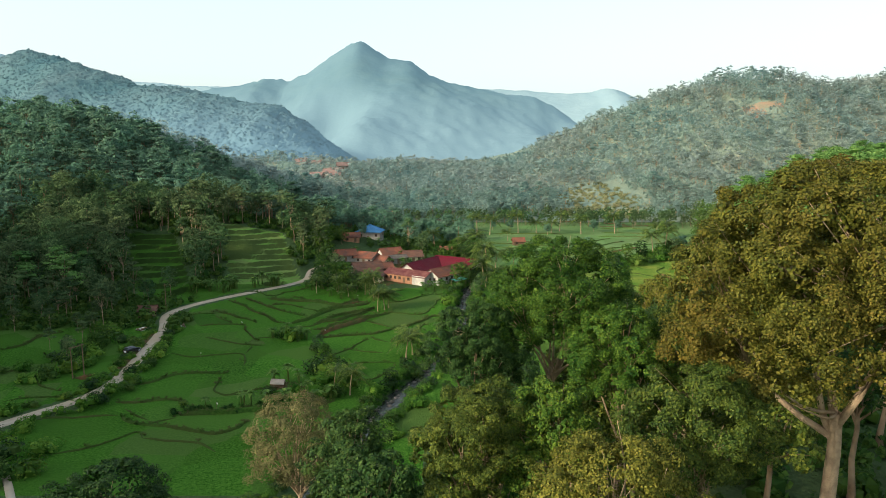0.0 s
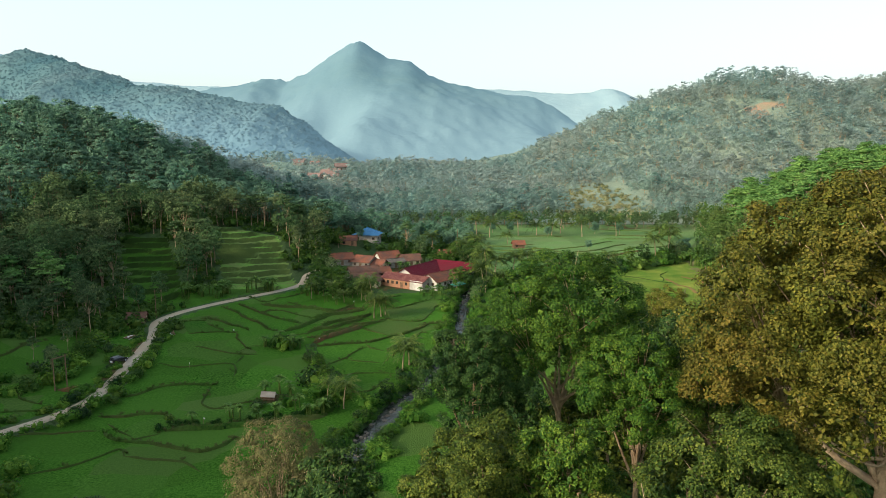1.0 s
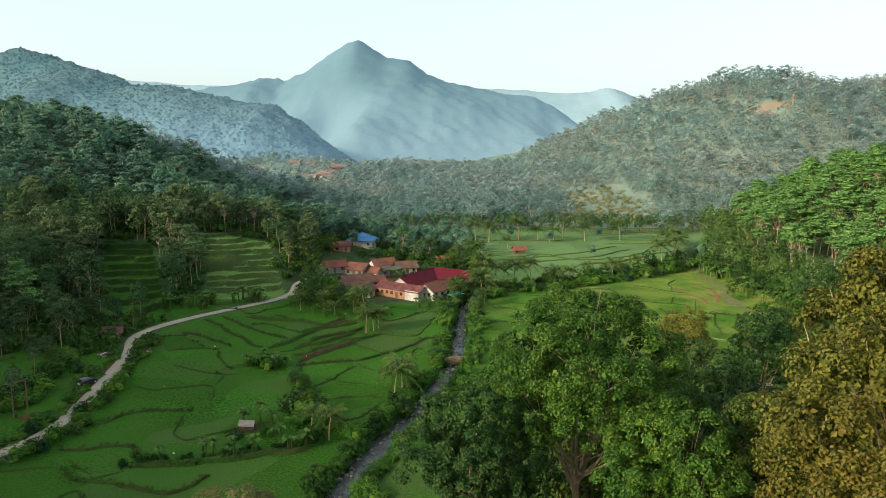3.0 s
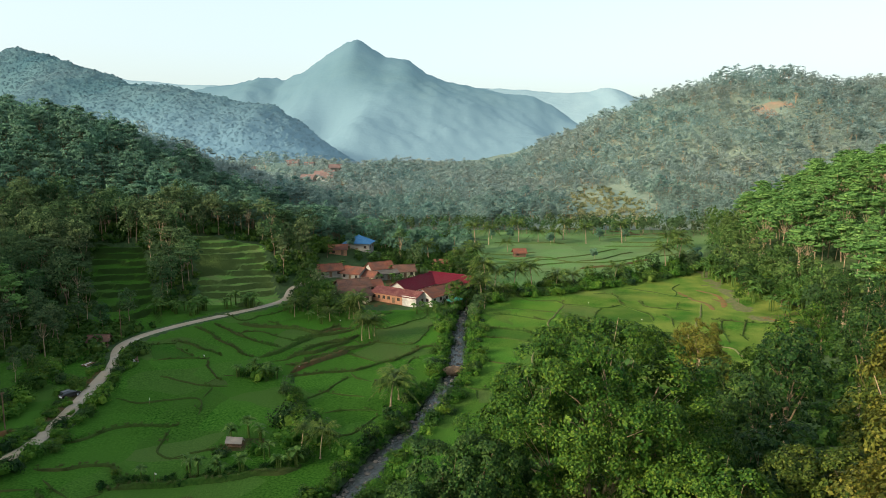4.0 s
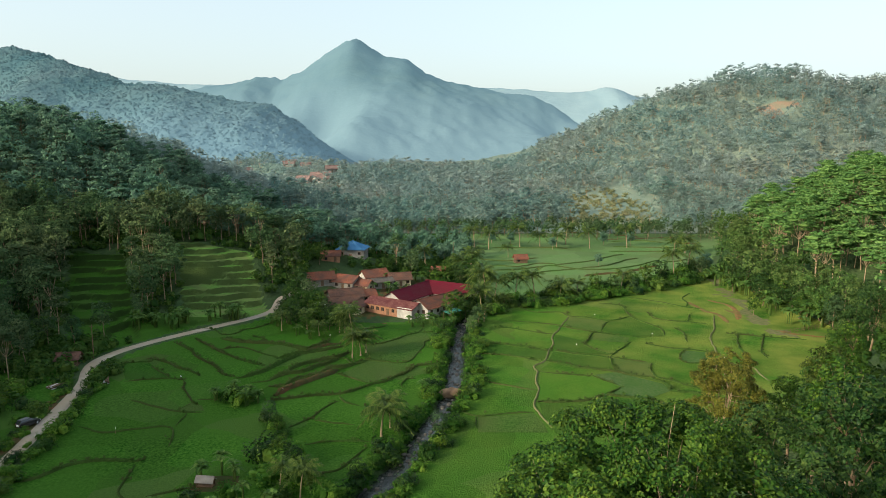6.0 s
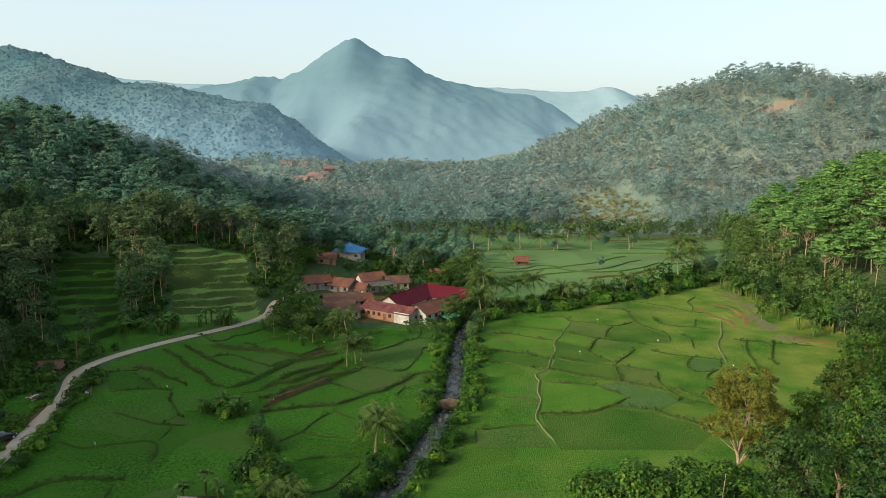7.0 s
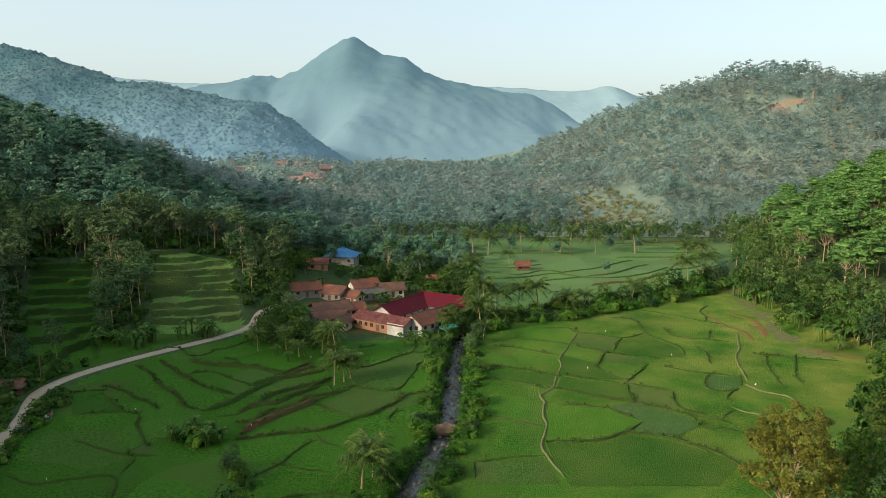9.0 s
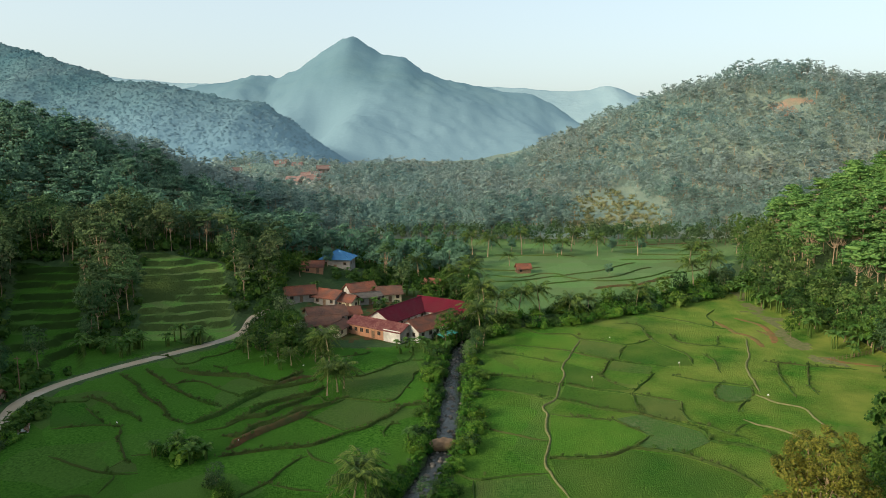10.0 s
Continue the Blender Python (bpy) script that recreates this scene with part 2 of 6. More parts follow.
    "plaster": material("white_plaster", (0.70, 0.68, 0.62), (0.42, 0.40, 0.36), 1.1, 0.9, 0.01, 6.0, c3=(0.36, 0.34, 0.30), big=0.25),
    "cream": material("cream_plaster", (0.62, 0.55, 0.36), (0.50, 0.44, 0.30), 0.8, 0.9, 0.01, 6.0),
    "brick": material("brick_wall", (0.42, 0.22, 0.13), (0.33, 0.17, 0.10), 1.5, 0.9, 0.02, 9.0),
    "grey_block": material("grey_block_wall", (0.30, 0.28, 0.25), (0.22, 0.20, 0.18), 1.0, 0.9, 0.02, 8.0),
    "dark": material("dark_opening", (0.02, 0.02, 0.02), (0.03, 0.028, 0.025), 1.0, 0.6),
    "wood": material("weathered_wood", (0.20, 0.13, 0.08), (0.13, 0.09, 0.06), 2.0, 0.85, 0.02, 10.0),
    "tarp": material("teal_tarpaulin", (0.04, 0.22, 0.18), (0.05, 0.26, 0.21), 1.5, 0.6, 0.03, 3.0),
    "sheet": material("white_sheet_roof", (0.60, 0.60, 0.58), (0.45, 0.45, 0.44), 1.0, 0.6, 0.02, 4.0),
    "car_paint": material("black_car_paint", (0.012, 0.013, 0.015), (0.016, 0.016, 0.018), 1.0, 0.25, spec=0.6),
    "car_glass": material("car_glass", (0.03, 0.035, 0.04), (0.02, 0.025, 0.03), 1.0, 0.08, spec=0.8),
    "rubber": material("tyre_rubber", (0.02, 0.02, 0.02), (0.03, 0.03, 0.03), 3.0, 0.9),
    "white_paint": material("white_paint", (0.75, 0.75, 0.74), (0.68, 0.68, 0.66), 2.0, 0.5),
}


# ---- mesh helpers ----
def mesh_np(name, V, F, mats, index=None, smooth=False):
    """A mesh from arrays of corners and of faces with equally many corners."""
    V, F = np.ascontiguousarray(V, dtype=np.float32), np.ascontiguousarray(F, dtype=np.int32)
    me = bpy.data.meshes.new(name)
    me.vertices.add(len(V))
    me.vertices.foreach_set("co", V.ravel())
    me.loops.add(F.size)
    me.loops.foreach_set("vertex_index", F.ravel())
    me.polygons.add(len(F))
    me.polygons.foreach_set("loop_start", np.arange(0, F.size, F.shape[1], dtype=np.int32))
    for m in mats:
        me.materials.append(M[m])
    if index is not None:
        me.polygons.foreach_set("material_index", np.ascontiguousarray(index, dtype=np.int32))
    me.polygons.foreach_set("use_smooth", np.full(len(F), smooth))
    me.update(calc_edges=True)
    return me


def part(name, me, parent, label="", at=None):
    ob = new(name, me)
    ob.parent = parent
    if at is not None:
        ob.matrix_basis = at
    return tagged(ob, label)


def thing(name, x, y, z, rz=0.0, scale=1.0, label="", category="", group="", kind=""):
    ob = new(name)
    ob.matrix_basis = pose(x, y, z, 0, 0, rz) @ Matrix.Scale(scale, 4)
    return tagged(ob, label, category, group, kind)


class Geo:
    """Collects quads for one mesh."""

    def __init__(self):
        self.v, self.f, self.m, self.n = [], [], [], 0

    def add(self, V, F, mi=0):
        V, F = np.asarray(V, float).reshape(-1, 3), np.asarray(F, int).reshape(-1, 4)
        self.v.append(V), self.f.append(F + self.n), self.m.append(np.full(len(F), mi))
        self.n += len(V)

    def box(self, c, s, rz=0.0, mi=0, taper=1.0):
        x, y, z = (0.5 * q for q in s)
        V = np.array([[a * x * k, b * y * k, e * z] for e, k in ((-1, 1.0), (1, taper)) for a, b in ((-1, -1), (1, -1), (1, 1), (-1, 1))])
        ca, sa = math.cos(radians(rz)), math.sin(radians(rz))
        V = V @ np.array([[ca, sa, 0], [-sa, ca, 0], [0, 0, 1]]) + np.array(c)
        self.add(V, [[3, 2, 1, 0], [4, 5, 6, 7], [0, 1, 5, 4], [1, 2, 6, 5], [2, 3, 7, 6], [3, 0, 4, 7]], mi)

    def tube(self, P, R, sides=7, mi=0):
        P, R = np.asarray(P, float), np.asarray(R, float)
        T = np.gradient(P, axis=0)
        T /= np.linalg.norm(T, axis=1, keepdims=True) + 1e-9
        ref = np.where(np.abs(T[:, 2:3]) > 0.9, np.array([[1.0, 0, 0]]), np.array([[0, 0, 1.0]]))
        A = np.cross(T, ref)
        A /= np.linalg.norm(A, axis=1, keepdims=True) + 1e-9
        B = np.cross(T, A)
        th = np.linspace(0, 2 * np.pi, sides, endpoint=False)
        V = P[:, None] + R[:, None, None] * (np.cos(th)[None, :, None] * A[:, None] + np.sin(th)[None, :, None] * B[:, None])
        F = []
        for i in range(len(P) - 1):
            for j in range(sides):
                k = (j + 1) % sides
                F.append([i * sides + j, i * sides + k, (i + 1) * sides + k, (i + 1) * sides + j])
        self.add(V, F, mi)

    def mesh(self, name, mats, smooth=False):
        return mesh_np(name, np.concatenate(self.v), np.concatenate(self.f), mats, np.concatenate(self.m), smooth)


def ss(a, b, x):
    t = np.clip((x - a) / (b - a), 0, 1)
    return t * t * (3 - 2 * t)


_rng = np.random.default_rng(11)
_WAVES = [(_rng.uniform(0.6, 1.5), _rng.uniform(0, 2 * np.pi), _rng.uniform(0, 2 * np.pi)) for _ in range(8)]


def wobble(x, y, size, octaves=3):
    """Smooth uneven value, about -1 to 1, with humps of that size in metres."""
    s, amp, tot = 0.0, 1.0, 0.0
    for o in range(octaves):
        f = 2 * np.pi / size * 2 ** o
        acc = 0.0
        for k, (q, a, p) in enumerate(_WAVES):
            acc = acc + np.sin(f * q * (x * math.cos(a + o) + y * math.sin(a + o)) + p + 1.7 * o + 0.9 * np.sin(0.37 * f * (x * math.sin(a) - y * math.cos(a)) + k))
        s, tot, amp = s + amp * acc / 3.0, tot + amp, amp * 0.5
    return s / tot


def smooth_line(P, step=1.5):
    """A Catmull-Rom line through the points, with even steps."""
    P = np.asarray(P, float)
    Q = np.vstack([2 * P[0] - P[1], P, 2 * P[-1] - P[-2]])
    out = []
    for i in range(1, len(Q) - 2):
        n = max(2, int(np.linalg.norm(Q[i + 1] - Q[i]) / step))
        t = np.linspace(0, 1, n, endpoint=False)[:, None]
        out.append(0.5 * (2 * Q[i] + (Q[i + 1] - Q[i - 1]) * t + (2 * Q[i - 1] - 5 * Q[i] + 4 * Q[i + 1] - Q[i + 2]) * t ** 2 + (3 * Q[i] - Q[i - 1] - 3 * Q[i + 1] + Q[i + 2]) * t ** 3))
    return np.vstack(out + [P[-1:]])


def line_dist(x, y, L):
    x, y = np.asarray(x, float), np.asarray(y, float)
    best = np.full(np.broadcast(x, y).shape, 1e9)
    for (ax, ay), (bx, by) in zip(L[:-1], L[1:]):
        dx, dy = bx - ax, by - ay
        t = np.clip(((x - ax) * dx + (y - ay) * dy) / (dx * dx + dy * dy), 0, 1)
        best = np.minimum(best, np.hypot(x - ax - t * dx, y - ay - t * dy))
    return best


# ---- plan ----
ROAD = [(-97, 96), (-90, 117), (-84, 129), (-77.5, 139), (-75, 148), (-75.5, 158), (-78, 176), (-81.5, 196), (-85.5, 207), (-86.5, 214), (-84, 223), (-77, 234), (-67, 246), (-58, 257), (-53.5, 266), (-53.5, 280), (-47, 296)]
RIVER = [(-34, 40), (-25, 85), (-18.3, 115), (-14.5, 131), (-9.4, 149), (-4.0, 161.5), (-0.8, 173), (3.6, 189), (5.7, 206), (6.7, 222), (7.8, 240), (9.6, 257), (15, 267.5), (29, 278), (52, 287), (80, 305), (108, 325), (128, 350), (150, 392)]
ROAD_L, RIVER_L = smooth_line(ROAD, 5), smooth_line(RIVER, 6)
FG_Y, FG_X = [-60, 0, 100, 130, 175, 215, 240], [-15, -5, 6, 46, 80, 112, 128]


def hills(x, y):
    """Height of the hills over the valley floor."""
    x, y = np.asarray(x, float), np.asarray(y, float)
    y0 = 200 + 55 * ss(-112, -72, x)
    # The 96 m term is an unseen ridge, added to shade the left fields.
    left = 63 * ss(44, 240, -x) * ss(y0, 425, y) * (1 - ss(450, 700, y)) + 96 * ss(142, 235, -x) * ss(-300, -100, y) * (1 - ss(165, 260, y))
    left = left + 13 * np.exp(-((x + 88) / 36) ** 2) * ss(256, 306, y) * (1 - ss(320, 400, y))
    left = left + 6 * np.exp(-((x + 42) / 24) ** 2 - ((y - 338) / 24) ** 2)
    base = 112 + 0.35 * np.clip(y - 320, 0, 400)
    right = 31 * ss(0, 95, x - base) * ss(190, 250, y) * (1 - ss(430, 560, y))
    ridge = np.interp(x, [-300, -110, -60, 30, 72, 140, 180, 227, 300, 340, 407, 487, 700, 1200], [0, 0, 12, 11, 17, 46, 66, 89, 109.5, 112.5, 99.5, 112.5, 151, 168])
    back = ridge * ss(455, 760, y) * (1 - 0.6 * ss(800, 1300, y))
    d = x - np.interp(y, FG_Y, FG_X) + 14
    front = 15 * ss(0, 45, d) * (1 - ss(205, 250, y))
    rise = 20 * np.exp(-((x + 185) / 80) ** 2 - ((y - 830) / 90) ** 2) + 18 * np.exp(-((x + 108) / 34) ** 2 - ((y - 690) / 50) ** 2)
    return np.maximum(left, 0) + np.maximum(np.maximum(right, back), front) + rise


def floor_z(y):
    return -1.6 + 0.012 * np.clip(y - 160, 0, 300) + 0.03 * np.clip(y - 460, 0, 500)


def terrace_mask(x, y):
    """Where the hillside is cut into grassy terraces."""
    c = -66.5 - 0.39 * (y - 258)
    one = (1 - ss(12.5, 15.5, np.abs(x - c))) * ss(256, 260, y) * (1 - ss(306, 311, y))
    c = -106 - 0.5 * (y - 256)
    two = (1 - ss(9, 12, np.abs(x - c))) * ss(232, 238, y) * (1 - ss(298, 304, y))
    return np.maximum(one, two)


def ground(x, y):
    x, y = np.asarray(x, float), np.asarray(y, float)
    h = hills(x, y)
    z = floor_z(y) + h + 2.2 * wobble(x, y, 55) * ss(2, 14, h)
    tm = terrace_mask(x, y)
    f = (z + 0.9 * wobble(x, y, 20)) / 1.7
    zt = 1.7 * (np.floor(f) + ss(0.84, 1.0, f - np.floor(f)))
    z = z * (1 - tm) + zt * tm
    p = -0.55 * x + 0.84 * y + 2.6 * wobble(x, y, 40, 2)
    west = ss(-82, -74, x) * (1 - ss(-3, 3, x - 0.12 * (y - 190))) * (1 - ss(246, 254, y)) * ss(100, 115, y)
    z = z + (1.5 * ss(150, 222, p) - 0.8) * west
    dr = line_dist(x, y, RIVER_L)
    z = z - 2.4 * (1 - ss(1.4, 4.4, dr)) * (1 - ss(330, 360, y))
    dd = line_dist(x, y, ROAD_L)
    z = z * ss(2.0, 6.0, dd) + (1 - ss(2.0, 6.0, dd)) * (floor_z(y) + 0.35 + 0.5 * h)
    return z


def gz(x, y):
    return float(ground(np.array([x]), np.array([y]))[0])


def paddy_mask(x, y):
    h = hills(x, y)
    flat = (h < 0.8) & (y > 100) & (y < 452) & (x > -140) & (line_dist(x, y, RIVER_L) > 4.6) & (line_dist(x, y, ROAD_L) > 3.6)
    village = (np.hypot((x + 18) / 32, (y - 288) / 36) < 1) & (y > 249) | ((x < np.interp(y, [285, 330, 420], [24, 17, 26]) + 6 * wobble(x, y, 24)) & (x > -60) & (y > 285) & (y < 420))
    near = (x > -3) & (y < 120)
    return (flat & ~village & ~near) | (terrace_mask(x, y) > 0.5)


# ---- ground: one sheet to the horizon ----
def spaced(fine0, fine1, step, lo, hi, grow):
    a = list(np.arange(fine0, fine1 + 1e-6, step))
    s = step
    while a[-1] < hi:
        s *= grow
        a.append(a[-1] + s)
    s = step
    while a[0] > lo:
        s *= grow
        a.insert(0, a[0] - s)
    return np.array(a)


gx, gy = spaced(-135, 130, 1.4, -4300, 4300, 1.10), spaced(110, 440, 1.4, -900, 4600, 1.045)
X, Y = np.meshgrid(gx, gy)
Z = ground(X, Y)
V = np.stack([X, Y, Z], -1).reshape(-1, 3)
nx, ny = len(gx), len(gy)
I = (np.arange(ny - 1)[:, None] * nx + np.arange(nx - 1)[None]).ravel()
F = np.stack([I, I + 1, I + nx + 1, I + nx], 1)
cx, cy = V[F].mean(1)[:, 0], V[F].mean(1)[:, 1]
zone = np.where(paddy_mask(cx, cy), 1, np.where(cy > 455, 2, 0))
edge = np.interp(cy, [236, 246, 277, 320], [108, 104, 109, 115])
bare = (np.abs(cx - edge + 2) < 1.6 + 3.2 * wobble(cx, cy, 14)) & (cy > 236) & (cy < 326) | (np.hypot((cx - 297) / 1.4, cy - 655) < 9 + 3 * wobble(cx, cy, 10)) | (np.hypot(cx + 36, (cy - 152) * 1.3) < 4.5)
bare |= (np.abs(cy - 436 - 5 * np.sin(cx * 0.05)) < 1.6) & (cx > 95) & (cx < 150)
# the fields behind the hedge take the haze-paled rice
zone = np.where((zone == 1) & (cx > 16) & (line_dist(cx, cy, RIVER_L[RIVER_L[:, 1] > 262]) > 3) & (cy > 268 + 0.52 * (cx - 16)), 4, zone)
beside = line_dist(cx, cy, ROAD_L)
bare |= (beside > 1.5) & (beside < 4.2 + 1.2 * wobble(cx, cy, 8)) & (cy > 160) & (cy < 192) & (cx < np.interp(cy, [158, 176, 196], [-75.5, -78, -81.5]))
zone = np.where((terrace_mask(cx, cy) > 0.5) & (np.abs(cx + 66.5 + 0.39 * (cy - 258)) < 16), 5, zone)
bare |= (np.hypot((cx + 16) / 26, (cy - 286) / 30) < 0.95 + 0.2 * wobble(cx, cy, 12)) & (wobble(cx, cy, 9) > -0.35)          # trodden yards between the houses
zone = np.where(bare, np.where((cx > 80) & (cy < 330), 6, np.where(cy > 500, 7, 3)), zone)
ob = new("ground", mesh_np("ground", V, F, ["undergrowth", "paddy", "hazed_scrub", "earth", "hazed_paddy", "brightened_terrace_grass", "path_earth", "hazed_slip_earth"], zone, True))
tagged(ob, "valley floor of green rice paddies rising into wooded hills", "ground", kind="structure")


def ribbon(name, line, half, lift, mat, label, category, fixed=None, wave=0.0):
    P = smooth_line(line, 1.5)
    T = np.gradient(P, axis=0)
    T /= np.linalg.norm(T, axis=1, keepdims=True)
    N = np.stack([-T[:, 1], T[:, 0]], 1)
    rows = []
    for k in (-1.0, -0.85, 0.0, 0.85, 1.0):
        w = half * (1 + wave * wobble(P[:, 0] + 9 * k, P[:, 1], 9))
        q = P + N * (k * w)[:, None]
        z = (ground(P[:, 0], P[:, 1]) if fixed is None else floor_z(P[:, 1]) + fixed) + (lift if abs(k) < 0.95 else -0.3)
        rows.append(np.column_stack([q, z]))
    A = np.stack(rows, 1)
    n = len(P)
    J = (np.arange(n - 1)[:, None] * 5 + np.arange(4)[None]).ravel()
    me = mesh_np(name, A.reshape(-1, 3), np.stack([J, J + 1, J + 6, J + 5], 1), [mat], smooth=True)
    return tagged(new(name, me), label, category, kind="structure")


ribbon("road", ROAD, 1.65, 0.12, "concrete", "narrow pale concrete village road with worn edges", "road")
ribbon("water", RIVER[:-3], 2.5, 0.0, "water", "shallow dark stony stream between overgrown banks", "river", fixed=-1.75, wave=0.25)
ribbon("side_path", [(-78, 115), (-73.5, 109), (-69, 103), (-64, 96)], 0.7, 0.1, "concrete", "pale footpath beside the rice fields", "path")


TUFTS = []


def bund(pts, w=0.5, h=0.26, mat="bund"):
    """A low earthen ridge between two paddies."""
    P = smooth_line(pts, 1.0)
    P = P + 0.22 * np.stack([wobble(P[:, 0], P[:, 1], 7), wobble(P[:, 1] + 40, P[:, 0], 7)], 1)
    T = np.gradient(P, axis=0)
    T /= np.linalg.norm(T, axis=1, keepdims=True) + 1e-9
    N = np.stack([-T[:, 1], T[:, 0]], 1)
    z = ground(P[:, 0], P[:, 1])
    run = np.concatenate([[0], np.cumsum(np.linalg.norm(np.diff(P, axis=0), axis=1))])
    end = np.clip(np.minimum(run, run[-1] - run) / 2.5, 0.12, 1.0)      # thins out towards its ends
    w, h = w * (0.4 + 0.6 * end), h * end
    rows = []
    for k, e in ((-1, -0.3), (-0.5, 0.85), (0.0, 1.0), (0.5, 0.85), (1, -0.3)):
        q = P + N * (k * w * 0.5 * (1 + 0.3 * wobble(P[:, 0] + 5 * k, P[:, 1], 5)))[:, None]
        rows.append(np.column_stack([q, z + e * h * (1 + 0.3 * wobble(P[:, 0], P[:, 1] + 9 * k, 4))]))
    A = np.stack(rows, 1)
    J = (np.arange(len(P) - 1)[:, None] * 5 + np.arange(4)[None]).ravel()
    if mat in ("shaded_bund", "earth") and P[:, 1].max() < 285:
        TUFTS.extend((x, y, 0.75 * q) for x, y, q in zip(P[:, 0], P[:, 1], h) if h.max() > 0.4 or int(3 * x) % 3 == 0)
    me = mesh_np("bund", A.reshape(-1, 3), np.stack([J, J + 1, J + 6, J + 5], 1), [mat], smooth=True)
    return tagged(new("bund", me), "low grassy earthen bund between rice paddies", "bund", "paddy bunds", "structure")




def plot(pts, mat):
    """The rice of one plot, lying between its bunds."""
    bm = bmesh.new()
    bm.faces.new([bm.verts.new((x, y, 0)) for x, y in pts])
    bmesh.ops.triangulate(bm, faces=bm.faces[:])
    bmesh.ops.subdivide_edges(bm, edges=bm.edges[:], cuts=3, use_grid_fill=True)
    for v in bm.verts:
        v.co.z = gz(v.co.x, v.co.y) + 0.08
    me = bpy.data.meshes.new("paddy_plot")
    bm.to_mesh(me)
    bm.free()
    if me.polygons[0].normal.z < 0:
        me.flip_normals()
    me.materials.append(M[mat])
    return tagged(new("paddy_plot", me), {"thin_rice": "thinly planted rice plot between low bunds", "flooded_rice": "shallow flooded rice plot with pale seedlings", "lush_rice": "bright green plot of lush young rice", "dark_rice": "dark green plot of dense rice"}[mat], "rice paddy", "rice plots", "structure")


bund([(-81.7, 212.6), (-72.3, 212.1), (-72.6, 214.6)], 0.5, 0.3, "shaded_bund")
bund([(-72.6, 214.6), (-67.3, 211.8), (-63.9, 208.3), (-59.1, 205.6), (-56.0, 202.4)], 0.85, 0.45, "shaded_bund")
bund([(-71.0, 209.7), (-67.2, 205.4), (-62.4, 200.6)], 0.5, 0.3, "shaded_bund")
bund([(-72.6, 198.5), (-68.3, 199.7), (-62.4, 200.6), (-59.1, 199.7)], 0.5, 0.3, "shaded_bund")
bund([(-59.1, 199.7), (-56.6, 194.1), (-53.8, 189.1), (-52.2, 186.6), (-49.8, 185.2)], 0.5, 0.3, "shaded_bund")
bund([(-54.1, 183.1), (-52.2, 186.6)], 0.5, 0.3, "shaded_bund")
bund([(-66.5, 187.6), (-61.7, 185.2), (-56.7, 183.0), (-52.1, 181.6), (-48.0, 182.1)], 0.5, 0.3, "shaded_bund")
bund([(-52.1, 181.6), (-51.4, 179.7), (-51.8, 175.4)], 0.5, 0.3, "shaded_bund")
bund([(-52.0, 188.1), (-48.3, 188.9)], 0.5, 0.3, "shaded_bund")
bund([(-71.9, 228.6), (-66.1, 222.9), (-61.2, 216.0), (-55.1, 209.9), (-51.1, 204.3), (-48.1, 202.3)], 0.85, 0.45, "shaded_bund")
bund([(-67.8, 232.7), (-60.3, 224.8), (-55.6, 219.4), (-49.5, 214.5), (-45.4, 211.5), (-42.6, 210.1)], 0.85, 0.45, "shaded_bund")
bund([(-71.8, 244.6), (-66.3, 243.8), (-61.5, 236.9), (-57.6, 237.7), (-56.7, 242.2), (-53.7, 243.6), (-51.3, 247.6), (-50.3, 254.6)], 0.5, 0.3, "shaded_bund")
bund([(-59.9, 232.6), (-54.8, 229.8), (-49.7, 228.6), (-42.7, 227.8), (-38.1, 225.4), (-35.3, 223.7), (-33.0, 225.2), (-30.8, 228.5), (-29.1, 231.6)], 1.5, 0.75, "shaded_bund")
bund([(-51.9, 235.5), (-48.2, 232.6), (-45.9, 228.6)], 0.5, 0.3, "shaded_bund")
bund([(-58.0, 222.2), (-54.2, 224.4), (-50.7, 223.7), (-45.5, 219.5), (-40.2, 216.4), (-38.5, 215.9)], 0.5, 0.3, "shaded_bund")
bund([(-46.8, 201.8), (-45.3, 202.4), (-41.9, 205.9), (-39.3, 211.2), (-37.8, 214.6), (-35.1, 218.6)], 1.5, 0.75, "shaded_bund")
bund([(-42.9, 198.8), (-38.9, 200.2), (-36.9, 202.8), (-35.6, 205.3)], 0.5, 0.3, "shaded_bund")
bund([(-34.4, 220.0), (-32.5, 224.1), (-29.2, 227.0), (-25.7, 228.6)], 1.3, 0.6, "earth")
bund([(-40.6, 215.8), (-38.0, 217.5), (-35.3, 219.6), (-30.8, 222.1), (-26.7, 224.6), (-24.8, 226.4)], 1.5, 0.75, "shaded_bund")
bund([(-35.9, 205.3), (-35.1, 209.0), (-32.3, 212.1), (-30.2, 213.7), (-27.0, 216.3), (-23.7, 218.6), (-22.3, 221.9)], 1.5, 0.75, "shaded_bund")
bund([(-38.8, 201.5), (-37.1, 203.4), (-35.2, 205.0), (-32.0, 206.2), (-29.4, 210.1), (-26.4, 213.2), (-24.5, 216.1)], 1.5, 0.75, "shaded_bund")
bund([(-24.5, 216.1), (-22.7, 216.4), (-20.9, 213.3), (-18.0, 214.6)], 0.5, 0.3, "shaded_bund")
bund([(-37.8, 196.6), (-34.1, 197.0), (-33.7, 199.4), (-31.0, 202.0), (-28.1, 204.4), (-26.5, 207.5), (-23.9, 209.7), (-20.6, 211.5), (-19.1, 213.4)], 1.5, 0.75, "shaded_bund")
bund([(-35.6, 191.0), (-32.9, 196.3), (-30.3, 199.3), (-27.7, 202.3), (-25.0, 205.9), (-23.3, 208.2)], 2.0, 1.0, "earth")
bund([(-23.3, 208.5), (-17.9, 213.4), (-16.3, 215.5)], 0.5, 0.3, "shaded_bund")
